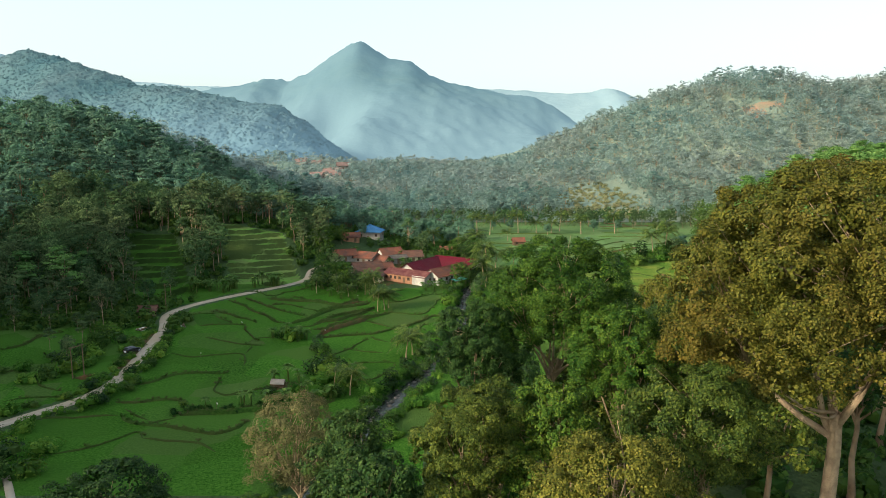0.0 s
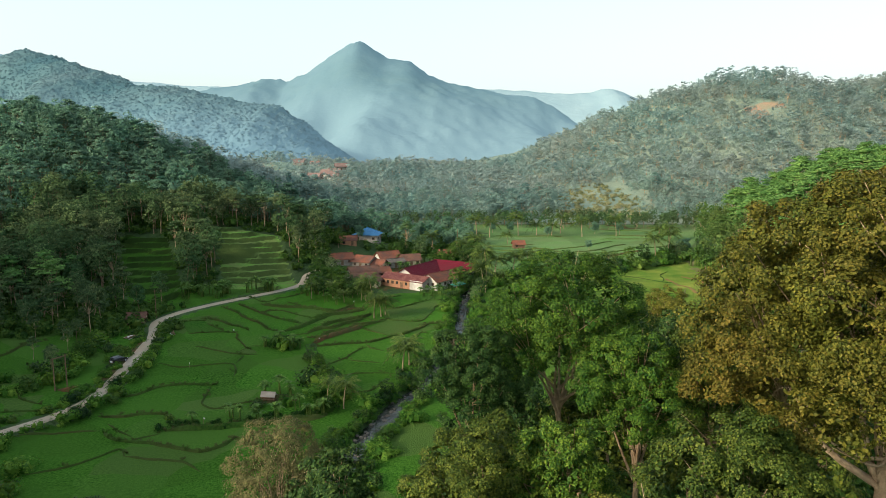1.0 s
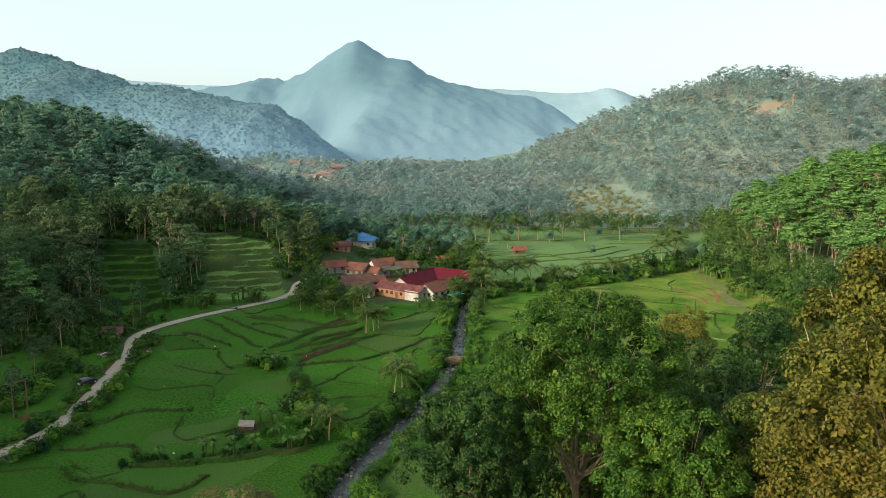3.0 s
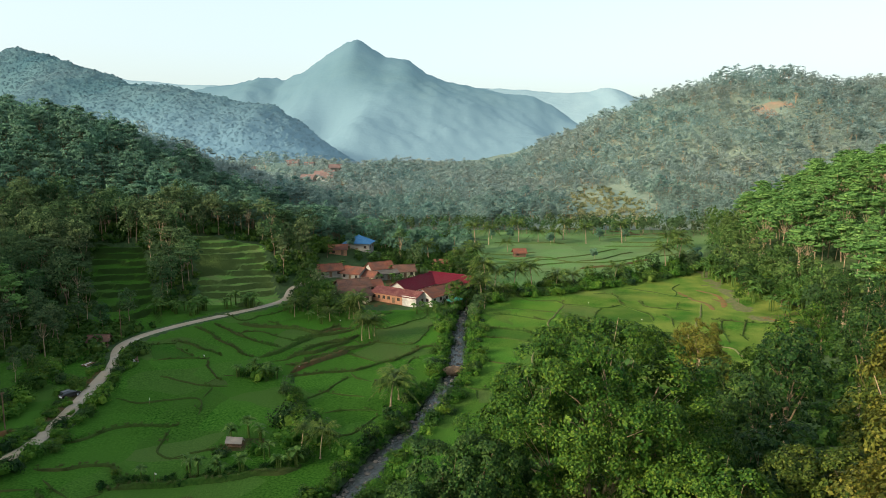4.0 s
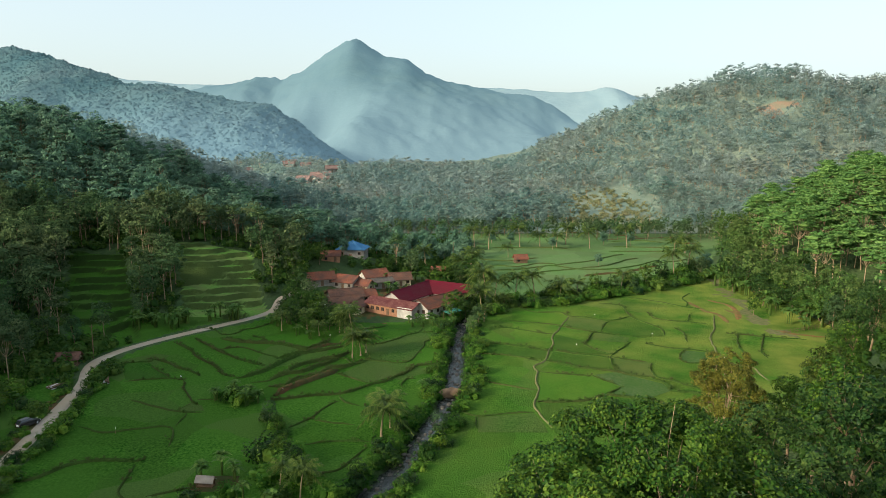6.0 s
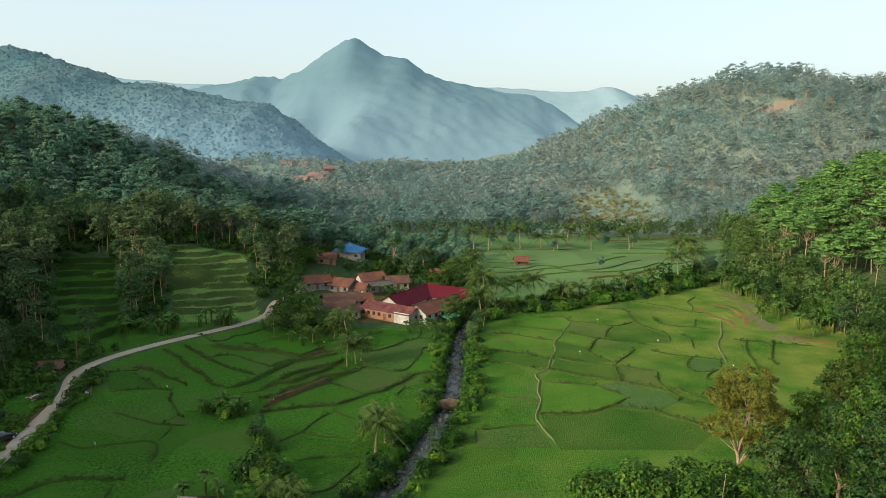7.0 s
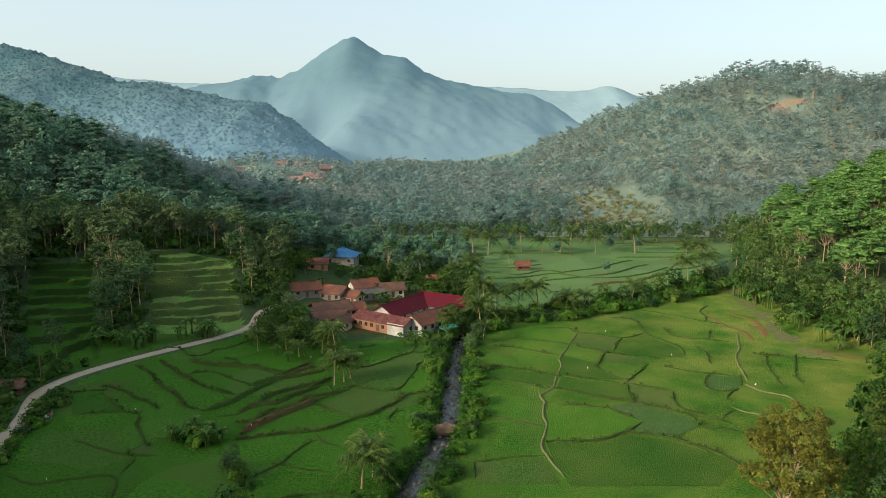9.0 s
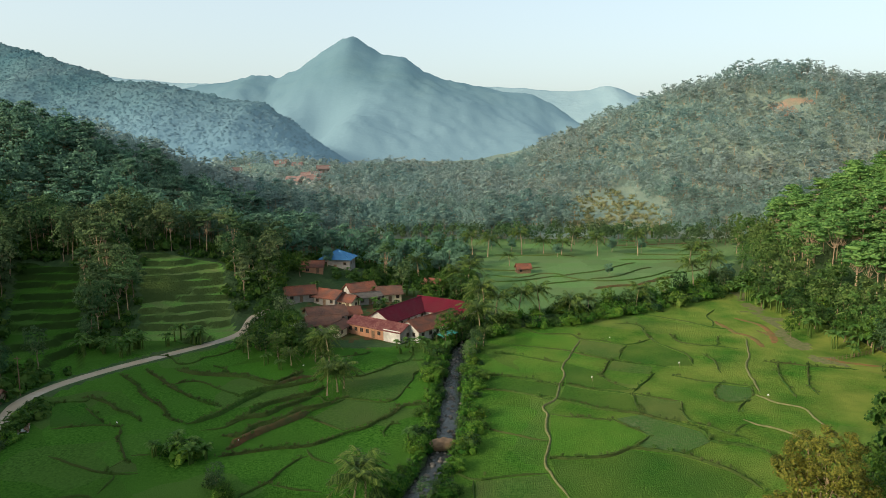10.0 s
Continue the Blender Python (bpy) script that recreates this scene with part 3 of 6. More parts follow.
bund([(-18.2, 215.5), (-13.1, 214.7), (-9.3, 213.6), (-6.3, 214.4), (-4.9, 217.6), (-4.1, 221.0), (-2.7, 226.3), (-2.2, 231.1), (-0.6, 233.0), (2.2, 234.3)], 0.5, 0.3, "shaded_bund")
bund([(-21.5, 239.1), (-18.9, 235.0), (-14.9, 231.2)], 0.5, 0.3, "shaded_bund")
bund([(-20.0, 228.0), (-15.9, 228.1), (-13.5, 230.1), (-10.3, 233.3), (-7.1, 237.6), (-4.4, 239.8), (-2.7, 246.3)], 0.5, 0.3, "shaded_bund")
bund([(-4.4, 239.8), (2.1, 241.2)], 0.5, 0.3, "shaded_bund")
bund([(-22.0, 242.6), (-16.4, 244.5), (-13.7, 247.6)], 0.5, 0.3, "shaded_bund")
bund([(-36.4, 188.6), (-30.3, 190.5), (-25.3, 191.9), (-20.8, 192.9), (-17.5, 195.3), (-14.6, 198.5), (-11.5, 200.4), (-9.0, 203.6), (-6.4, 207.2), (-4.8, 210.1), (-3.7, 211.9), (1.8, 213.1)], 0.85, 0.45, "shaded_bund")
bund([(-4.8, 210.1), (-6.0, 213.8)], 0.5, 0.3, "shaded_bund")
bund([(-23.1, 205.1), (-18.5, 202.1), (-14.8, 199.5)], 0.5, 0.3, "shaded_bund")
bund([(-20.6, 191.8), (-18.9, 188.1), (-15.0, 186.1)], 0.5, 0.3, "shaded_bund")
bund([(-20.1, 189.0), (-22.9, 185.4), (-24.7, 180.4), (-26.8, 177.2), (-28.9, 174.9)], 0.5, 0.3, "shaded_bund")
bund([(-24.3, 178.9), (-20.2, 177.3), (-15.4, 176.4)], 0.5, 0.3, "shaded_bund")
bund([(-3.8, 203.3), (-6.1, 202.6), (-7.0, 199.3), (-6.5, 196.8)], 0.5, 0.3, "shaded_bund")
bund([(1.0, 221.3), (1.4, 213.1)], 0.5, 0.3, "shaded_bund")
bund([(-70.8, 174.1), (-64.6, 171.5), (-59.6, 172.9), (-52.7, 174.4), (-50.1, 168.7), (-49.7, 165.8)], 0.5, 0.3, "shaded_bund")
bund([(-70.4, 151.5), (-66.7, 154.7), (-64.1, 158.6), (-59.2, 160.2), (-53.3, 159.9), (-52.1, 161.0)], 0.85, 0.45, "shaded_bund")
bund([(-52.9, 158.8), (-52.1, 152.4), (-51.2, 148.8), (-48.0, 146.0), (-45.1, 146.5)], 0.5, 0.3, "shaded_bund")
bund([(-48.0, 146.0), (-44.6, 148.1), (-39.2, 150.8)], 0.5, 0.3, "shaded_bund")
bund([(-70.3, 142.0), (-68.5, 141.4), (-64.1, 141.6), (-60.9, 143.1), (-57.2, 142.7), (-53.5, 138.9)], 0.85, 0.45, "shaded_bund")
bund([(-66.5, 137.9), (-62.4, 134.0), (-58.9, 131.8)], 0.5, 0.3, "shaded_bund")
bund([(-53.7, 134.4), (-49.6, 135.5), (-43.9, 135.5), (-39.7, 136.9), (-35.2, 137.8), (-30.9, 139.9), (-26.1, 140.3), (-23.6, 142.4)], 1.5, 0.9, "shaded_bund")
bund([(-23.8, 167.2), (-18.0, 168.8), (-10.7, 168.5)], 0.5, 0.3, "shaded_bund")
bund([(-20.2, 155.6), (-16.4, 156.4), (-14.1, 160.6), (-11.7, 166.3)], 0.5, 0.3, "shaded_bund")
bund([(-65.6, 134.6), (-63.2, 131.6), (-59.5, 129.7), (-54.7, 128.8), (-49.6, 126.9), (-43.6, 125.3), (-40.4, 127.5), (-38.9, 131.6)], 0.85, 0.45, "shaded_bund")
bund([(-56.8, 123.5), (-50.8, 121.8), (-45.3, 121.0), (-41.0, 117.5)], 0.5, 0.3, "shaded_bund")
bund([(-69.8, 116.3), (-65.0, 118.6), (-61.6, 122.3), (-58.5, 126.1), (-56.6, 123.5)], 0.5, 0.3, "shaded_bund")
bund([(-80.2, 129.1), (-75.5, 132.6), (-66.2, 134.6)], 0.5, 0.3, "shaded_bund")
bund([(-58.9, 129.7), (-55.8, 131.6), (-54.1, 133.1)], 0.5, 0.3, "shaded_bund")
bund([(-117.0, 176.6), (-113.4, 180.6), (-113.5, 188.6), (-109.9, 193.8)], 0.85, 0.45, "shaded_bund")
bund([(-95.7, 155.6), (-90.0, 149.1), (-84.2, 146.5)], 0.5, 0.3, "shaded_bund")
bund([(-93.6, 139.7), (-89.0, 142.0), (-83.3, 142.7), (-77.8, 143.8)], 0.5, 0.3, "shaded_bund")
bund([(-105.7, 158.8), (-101.6, 160.9)], 0.5, 0.3, "shaded_bund")
bund([(-85.6, 155.2), (-81.9, 154.4), (-78.8, 154.7)], 2.0, 1.0, "earth")
bund([(-103.1, 173.2), (-96.0, 170.9), (-93.6, 173.2)], 0.5, 0.3, "shaded_bund")
bund([(25.0, 173.1), (23.8, 177.0), (23.0, 180.9), (22.5, 185.1), (24.1, 190.6), (24.8, 194.2), (25.2, 200.7), (26.3, 206.3), (26.0, 210.9), (28.2, 213.4), (29.8, 215.7), (32.0, 224.5)], 0.6, 0.24, "path_earth")
bund([(32.0, 224.5), (34.0, 230.3), (34.7, 236.5), (37.4, 243.1), (41.1, 252.8), (44.3, 260.8)], 0.6, 0.24, "path_earth")
bund([(26.3, 278.5), (32.5, 266.5), (36.5, 265.4), (42.3, 265.3), (43.8, 260.8), (49.1, 259.1), (54.5, 255.4), (59.5, 256.4), (64.0, 260.7)], 0.5, 0.3, "shaded_bund")
bund([(23.9, 254.9), (30.6, 252.8), (37.8, 249.8), (43.0, 245.4), (48.2, 242.2), (53.3, 239.4), (59.5, 236.4), (62.3, 236.4)], 0.5, 0.3, "shaded_bund")
bund([(17.9, 247.9), (25.1, 245.5), (31.9, 240.9), (36.0, 239.9)], 0.5, 0.3, "shaded_bund")
bund([(13.8, 230.3), (19.2, 229.9), (24.4, 227.6), (29.3, 224.5), (31.8, 223.4)], 0.85, 0.45, "shaded_bund")
bund([(12.7, 221.6), (18.4, 220.2), (24.4, 217.4), (28.4, 214.7)], 0.5, 0.3, "shaded_bund")
bund([(29.8, 215.7), (32.5, 213.4), (36.7, 210.2), (41.1, 208.4), (45.4, 206.9), (48.7, 204.0), (52.0, 202.0), (55.3, 198.5), (55.8, 193.6), (59.4, 192.4), (62.1, 191.2), (65.1, 186.6)], 0.85, 0.45, "shaded_bund")
bund([(12.1, 200.2), (17.4, 197.3), (21.5, 195.2), (24.6, 194.0)], 0.5, 0.3, "shaded_bund")
bund([(6.1, 182.0), (9.9, 179.0), (14.7, 180.0), (18.7, 180.9), (22.4, 181.1)], 0.5, 0.3, "shaded_bund")
bund([(9.7, 179.0), (9.6, 173.1)], 0.5, 0.3, "shaded_bund")
bund([(23.7, 187.2), (27.5, 186.6), (32.7, 187.2), (36.0, 188.3), (39.2, 190.6), (43.7, 189.9), (47.3, 188.3), (50.6, 186.0), (54.2, 182.4), (55.7, 179.2), (57.1, 176.0)], 0.85, 0.45, "shaded_bund")
bund([(39.2, 190.6), (42.8, 193.7), (44.7, 196.7)], 0.5, 0.3, "shaded_bund")
bund([(26.6, 207.2), (29.9, 205.5), (35.4, 204.3), (39.4, 204.0)], 0.5, 0.3, "shaded_bund")
bund([(39.6, 204.8), (40.6, 202.0), (43.1, 198.8), (44.7, 196.7)], 0.5, 0.3, "shaded_bund")
bund([(47.5, 218.7), (46.4, 212.4), (46.1, 207.2)], 0.5, 0.3, "shaded_bund")
bund([(47.5, 218.7), (50.9, 223.7), (54.5, 229.0), (56.8, 232.2)], 0.5, 0.3, "shaded_bund")
bund([(47.5, 218.7), (51.7, 215.6), (56.7, 214.0)], 0.5, 0.3, "shaded_bund")
bund([(56.7, 214.0), (55.2, 207.7), (54.8, 203.4), (58.1, 200.0), (60.3, 197.1), (63.4, 194.1)], 0.5, 0.3, "shaded_bund")
bund([(48.2, 242.2), (44.8, 234.3), (43.2, 230.2), (44.0, 225.2), (48.1, 220.8)], 0.5, 0.3, "shaded_bund")
bund([(33.3, 224.5), (39.1, 220.8), (46.8, 218.4)], 0.5, 0.3, "shaded_bund")
bund([(50.6, 243.1), (53.2, 250.3), (55.5, 254.3)], 0.5, 0.3, "shaded_bund")
bund([(57.7, 277.6), (64.7, 274.4), (64.0, 260.7), (67.3, 251.2), (69.4, 246.3), (68.5, 238.5)], 0.5, 0.3, "shaded_bund")
bund([(66.9, 298.8), (70.3, 287.8), (74.7, 284.3), (80.9, 278.9), (86.3, 272.4), (91.9, 269.4)], 0.5, 0.3, "shaded_bund")
bund([(71.5, 266.4), (71.1, 258.0), (76.1, 254.3), (79.0, 253.7), (85.7, 251.2)], 0.5, 0.3, "shaded_bund")
bund([(84.5, 263.5), (79.9, 252.7)], 0.5, 0.3, "shaded_bund")
bund([(60.3, 230.2), (65.7, 226.3), (71.6, 224.4), (76.0, 222.5)], 0.5, 0.3, "shaded_bund")
bund([(71.0, 226.3), (66.8, 220.7), (65.2, 215.6), (66.4, 213.3), (70.7, 213.3), (72.7, 215.6)], 0.5, 0.3, "shaded_bund")
bund([(76.0, 222.5), (74.3, 217.2)], 0.5, 0.3, "shaded_bund")
bund([(72.7, 215.6), (68.4, 210.7), (66.8, 207.7)], 0.5, 0.3, "shaded_bund")
bund([(66.1, 204.2), (67.7, 201.4), (70.4, 199.7), (72.4, 197.1), (74.1, 194.1)], 0.6, 0.24, "path_earth")
bund([(74.8, 218.3), (76.8, 213.3), (79.6, 211.3), (81.5, 209.2), (80.9, 204.7), (81.2, 200.0)], 0.6, 0.24, "path_earth")
bund([(61.5, 197.4), (63.7, 200.0), (66.3, 201.9)], 0.5, 0.3, "shaded_bund")
bund([(91.5, 260.7), (85.5, 245.3), (80.8, 236.3), (78.4, 226.2), (76.4, 219.0)], 0.6, 0.24, "path_earth")
bund([(95.8, 294.4), (89.7, 285.7), (89.2, 278.9), (86.3, 272.4)], 0.5, 0.3, "shaded_bund")
bund([(87.1, 240.7), (93.2, 238.4), (99.2, 236.3), (107.9, 234.1)], 0.5, 0.3, "shaded_bund")
bund([(90.7, 240.7), (86.3, 230.1), (84.5, 222.5), (82.9, 215.5)], 0.5, 0.3, "shaded_bund")
bund([(98.7, 240.6), (90.3, 224.3), (88.9, 217.2)], 0.5, 0.3, "shaded_bund")
bund([(73.7, 247.7), (74.7, 240.7), (72.7, 232.2)], 0.5, 0.3, "shaded_bund")
bund([(90.0, 279.5), (91.1, 267.6), (93.8, 262.3), (92.6, 252.7)], 2.0, 0.1, "red_soil")
bund([(97.9, 283.6), (102.3, 273.7), (99.5, 259.0)], 2.0, 0.1, "red_soil")
bund([(98.6, 269.3), (100.1, 263.5), (97.5, 256.3)], 2.0, 0.1, "red_soil")
bund([(120.1, 312.2), (121.3, 304.2), (119.7, 291.3)], 2.0, 0.1, "red_soil")
bund([(103.6, 244.3), (108.3, 239.7), (115.1, 236.7)], 2.0, 0.1, "red_soil")
bund([(119.9, 301.3), (124.1, 289.2), (122.7, 273.4)], 2.0, 0.1, "red_soil")
bund([(24.5, 337.7), (38.3, 340.9), (52.1, 348.7), (63.2, 340.9), (76.8, 340.8), (90.4, 348.6), (104.6, 363.1)], 0.9, 0.45, "bund")
bund([(52.1, 348.7), (61.4, 354.6), (72.2, 360.7), (85.3, 373.7), (93.6, 380.6)], 0.9, 0.45, "bund")
bund([(63.7, 343.0), (76.5, 348.7), (89.9, 363.2), (98.0, 369.6)], 0.9, 0.45, "bund")
bund([(25.5, 351.1), (36.7, 346.5), (47.1, 354.6), (56.2, 352.2)], 0.9, 0.45, "bund")
bund([(26.8, 324.5), (37.8, 319.8), (43.9, 332.4), (53.6, 337.6), (62.1, 340.9)], 0.9, 0.45, "bund")
bund([(62.1, 325.4), (71.9, 330.4), (81.1, 332.4), (92.2, 343.0), (100.9, 348.6)], 2.4, 0.6, "earth")
bund([(87.7, 387.9), (102.2, 387.9), (111.5, 387.9), (116.8, 387.9)], 0.9, 0.45, "bund")
bund([(93.1, 403.5), (119.7, 400.2), (134.6, 403.4)], 0.9, 0.45, "bund")
bund([(29.2, 400.3), (50.9, 398.7), (62.1, 400.3), (69.4, 395.5)], 0.9, 0.45, "bund")
bund([(99.3, 354.5), (113.4, 360.6), (120.7, 367.0)], 0.9, 0.45, "bund")
bund([(96.1, 420.6), (113.1, 424.2), (125.4, 417.0)], 0.9, 0.45, "bund")
bund([(19.3, 367.1), (33.5, 360.7), (49.4, 369.7)], 0.9, 0.45, "bund")
bund([(104.6, 447.6), (111.2, 443.5), (117.2, 437.5)], 2.4, 0.6, "earth")
bund([(76.8, 458.3), (87.6, 456.1)], 2.4, 0.6, "earth")
bund([(129.1, 415.2), (141.3, 413.5)], 2.4, 0.6, "earth")
plot([(47.8, 217.3), (52.1, 215.0), (56.5, 213.3), (55.1, 206.8), (54.8, 202.8), (48.7, 204.2), (46.2, 207.5)], "thin_rice")
plot([(44.4, 259.7), (54.4, 254.8), (54.6, 252.8), (50.9, 244.5), (48.3, 242.6), (40.8, 249.3)], "thin_rice")
plot([(48.6, 240.8), (53.1, 239.0), (57.4, 236.4), (55.1, 231.0), (49.9, 232.2), (45.1, 234.3)], "thin_rice")
plot([(40.1, 204.3), (45.9, 206.3), (55.1, 197.9), (55.3, 193.4), (48.5, 188.7), (43.8, 190.1), (40.0, 191.3), (44.4, 196.2), (43.1, 198.8)], "flooded_rice")
plot([(27.1, 206.3), (35.3, 203.7), (39.3, 203.4), (42.8, 198.2), (44.0, 196.2), (39.0, 191.1), (35.9, 188.8), (32.3, 187.6), (24.1, 187.7)], "lush_rice")
plot([(30.4, 215.4), (33.0, 223.0), (38.9, 220.1), (46.7, 217.7), (46.2, 212.1), (45.8, 207.5), (41.3, 209.0), (36.9, 210.9)], "dark_rice")
plot([(23.9, 186.1), (32.5, 186.5), (36.1, 187.6), (39.0, 189.9), (47.1, 187.6), (54.0, 181.8), (56.3, 177.3), (49.9, 169.9), (25.3, 170.0), (23.7, 178.9)], "dark_rice")
plot([(10.0, 178.4), (22.0, 180.5), (23.2, 176.1), (23.6, 170.8), (9.7, 170.9)], "thin_rice")
plot([(36.0, 239.5), (43.7, 232.2), (43.8, 225.6), (47.7, 220.1), (39.2, 221.6), (33.6, 224.9)], "dark_rice")
plot([(69.3, 223.6), (75.7, 221.8), (73.4, 216.6), (70.6, 213.6), (66.6, 213.6), (65.6, 215.9), (67.0, 220.4)], "flooded_rice")
plot([(14.0, 229.1), (19.2, 229.1), (24.3, 226.8), (31.0, 223.0), (29.8, 216.4), (24.5, 218.1), (18.4, 220.9), (13.1, 222.4)], "dark_rice")
plot([(26.4, 268.3), (36.3, 264.2), (42.9, 261.9), (43.8, 259.7), (40.9, 253.3), (38.6, 250.8), (30.8, 253.9), (25.1, 256.0)], "lush_rice")
plot([(55.5, 253.3), (63.3, 258.6), (66.7, 250.2), (68.8, 245.4), (67.8, 237.2), (59.8, 237.2), (53.8, 240.3), (51.1, 243.5)], "dark_rice")
plot([(-22.6, 204.6), (-17.8, 212.8), (-16.2, 214.6), (-9.3, 213.0), (-5.6, 213.5), (-5.4, 210.0), (-9.1, 204.4), (-14.8, 199.7)], "thin_rice")
plot([(-19.2, 227.3), (-13.3, 229.0), (-7.0, 236.3), (-2.7, 245.0), (-1.0, 233.8), (-2.7, 227.0), (-4.4, 219.3), (-6.3, 215.0), (-13.2, 215.3), (-17.6, 216.2)], "thin_rice")
plot([(-1.3, 231.9), (0.8, 233.5), (1.3, 222.0), (1.1, 214.1), (-3.1, 212.8), (-5.4, 213.8), (-4.4, 218.3), (-3.4, 224.5)], "lush_rice")
plot([(-49.6, 232.6), (-48.1, 234.7), (-40.1, 239.0), (-35.1, 235.5), (-30.3, 232.7), (-31.9, 228.5), (-35.5, 224.4), (-42.8, 229.0)], "lush_rice")
plot([(-80.0, 212.9), (-71.8, 211.2), (-67.7, 206.0), (-62.8, 201.1), (-68.5, 200.2), (-72.7, 199.3)], "dark_rice")
plot([(-52.9, 186.6), (-49.8, 185.2), (-48.3, 182.5), (-52.1, 182.0), (-53.8, 183.1)], "thin_rice")

# ---- foliage ----
def lobes_of(rng, n, radius, height, spread=1.0, deep=1.25):
    """Rounded masses that make up a domed crown: a list of centre and radius."""
    out = [(np.array([0, 0, height * 0.5]), radius * 0.5)]
    for i in range(n):
        u = 1 - (i + 0.5) / n * deep                      # from the top down to below the middle
        a = 2.4 * i + rng.uniform(-0.4, 0.4)
        r = radius * rng.uniform(0.85, 1.2) * 0.95 / n ** 0.36
        q = max(radius - r, 0.1) * math.sqrt(max(0.0, 1 - u * u)) * spread * rng.uniform(0.8, 1.08)
        out.append((np.array([q * math.cos(a), q * math.sin(a), height * 0.45 + (height * 0.55 - 0.8 * r) * u]), r))
    return out


def leaf_quads(C, N, L, W, rng, droop=0.12):
    """Diamond-shaped leaves with bent tips at the places C, facing N."""
    n = len(C)
    N = N / (np.linalg.norm(N, axis=1, keepdims=True) + 1e-9)
    R = rng.normal(size=(n, 3))
    T = np.cross(N, R)
    T /= np.linalg.norm(T, axis=1, keepdims=True) + 1e-9
    B = np.cross(N, T)
    l, w = (L * rng.uniform(0.7, 1.3, n))[:, None], (W * rng.uniform(0.7, 1.3, n))[:, None]
    V = np.stack([C - T * l / 2 - N * l * droop, C + B * w / 2, C + T * l / 2 - N * l * droop, C - B * w / 2], 1)
    return V.reshape(-1, 3), np.arange(4 * n).reshape(-1, 4)


def crown_leaves(rng, lobes, count, leaf, clumps=26, flat=0.8, low=-0.6, over=2.4):
    """Leaves in bunches over the lobes."""
    w = np.array([r * r for _, r in lobes])
    C, N = [], []
    for (c, r), k in zip(lobes, (count * w / w.sum()).astype(int)):
        D = rng.normal(size=(clumps * 3, 3))
        D /= np.linalg.norm(D, axis=1, keepdims=True)
        D = D[D[:, 2] > low][:clumps]
        cc = c + D * r * np.array([1, 1, flat]) * rng.uniform(0.72, 1.08, (len(D), 1))
        rc = r * (1.55 if count > 5000 else 2.1) / math.sqrt(clumps)
        pick = rng.integers(0, len(D), int(k * over))
        k = len(pick)
        E = rng.normal(size=(k, 3))
        E /= np.linalg.norm(E, axis=1, keepdims=True)
        E = E + 0.55 * D[pick] + np.array([0, 0, 0.35])
        E /= np.linalg.norm(E, axis=1, keepdims=True)
        C.append(cc[pick] + E * rc * rng.uniform(0.55, 1.05, (k, 1)) * np.array([1, 1, 0.8]))
        N.append(E + 0.8 * D[pick] * (k < 3000) + 0.35 * rng.normal(size=(k, 3)) + np.array([0, 0, 0.3]))
    C, N = np.concatenate(C), np.concatenate(N)
    open_ = np.ones(len(C), bool)                         # leave out what grows inside another mass
    for c, r in lobes:
        open_ &= np.linalg.norm((C - c) / np.array([1, 1, flat]), axis=1) > 0.86 * r
    keep = np.flatnonzero(open_)
    keep = rng.permutation(keep)[:count]
    return leaf_quads(C[keep], N[keep], leaf, leaf * 0.75, rng)


def lump(rng, c, r, flat=0.8, rings=5, sides=8, rough=0.15):
    """A rough closed mass of foliage inside a lobe."""
    V, F = [], []
    for i in range(rings + 1):
        a = math.pi * i / rings
        for j in range(sides):
            b = 2 * math.pi * j / sides
            q = r * (1 + rough * rng.uniform(-1.2, 0.8))
            V.append(c + q * np.array([math.sin(a) * math.cos(b), math.sin(a) * math.sin(b), flat * math.cos(a)]))
    for i in range(rings):
        for j in range(sides):
            k = (j + 1) % sides
            F.append([i * sides + j, (i + 1) * sides + j, (i + 1) * sides + k, i * sides + k])
    return np.array(V), np.array(F)


def tree_meshes(name, seed, height, radius, crown_h, count, leaf, mat, bark="bark", n_lobes=9, trunk_r=0.35, clumps=26, core=0.62, lean=0.6, sides=7, spread=1.0, bare=0, limbs=8, fine=(5, 8), deep=1.25, fork_at=0.8, hang=()):
    """Trunk with limbs, and crown, of one tree that stands at the origin."""
    rng = np.random.default_rng(seed)
    lobes = [(c + np.array([0, 0, height - crown_h]), r) for c, r in lobes_of(rng, n_lobes, radius, crown_h, spread, deep)]
    top = max(c[2] + 0.8 * r for c, r in lobes)
    lobes = [(c + np.array([0, 0, height - top]), r) for c, r in lobes]
    lobes += [(np.array([x, y, height - drop]), r) for x, y, drop, r in hang]     # masses that hang below the dome
    g = Geo()
    fork = np.array([rng.uniform(-lean, lean), rng.uniform(-lean, lean), height - crown_h * fork_at])
    t = np.linspace(0, 1, 7)[:, None]
    P = fork * t + np.array([[0.25, 0.15, 0]]) * np.sin(3 * np.pi * t) * lean
    if not limbs:
        t, P = t[::3], P[::3]
    g.tube(P, trunk_r * (1.0 - 0.4 * t[:, 0]) * (1 + 0.5 * np.exp(-8 * t[:, 0])), sides)
    mains = []
    for i, (c, r) in enumerate(lobes[:: max(1, len(lobes) // max(limbs, 1))] if limbs else []):
        t = np.linspace(0, 1, 6)[:, None]
        start = fork * rng.uniform(0.86, 1.0)
        mid = start * 0.5 + c * 0.5 + rng.normal(size=3) * 0.14 * radius * np.array([1, 1, 0.4])
        P = start * (1 - t) ** 2 + 2 * mid * t * (1 - t) + c * t ** 2
        g.tube(P, trunk_r * 0.42 * (1 - 0.8 * t[:, 0]), max(4, sides - 2))
        mains.append(P)
    if limbs and count > 5000:
        for c, r in lobes:
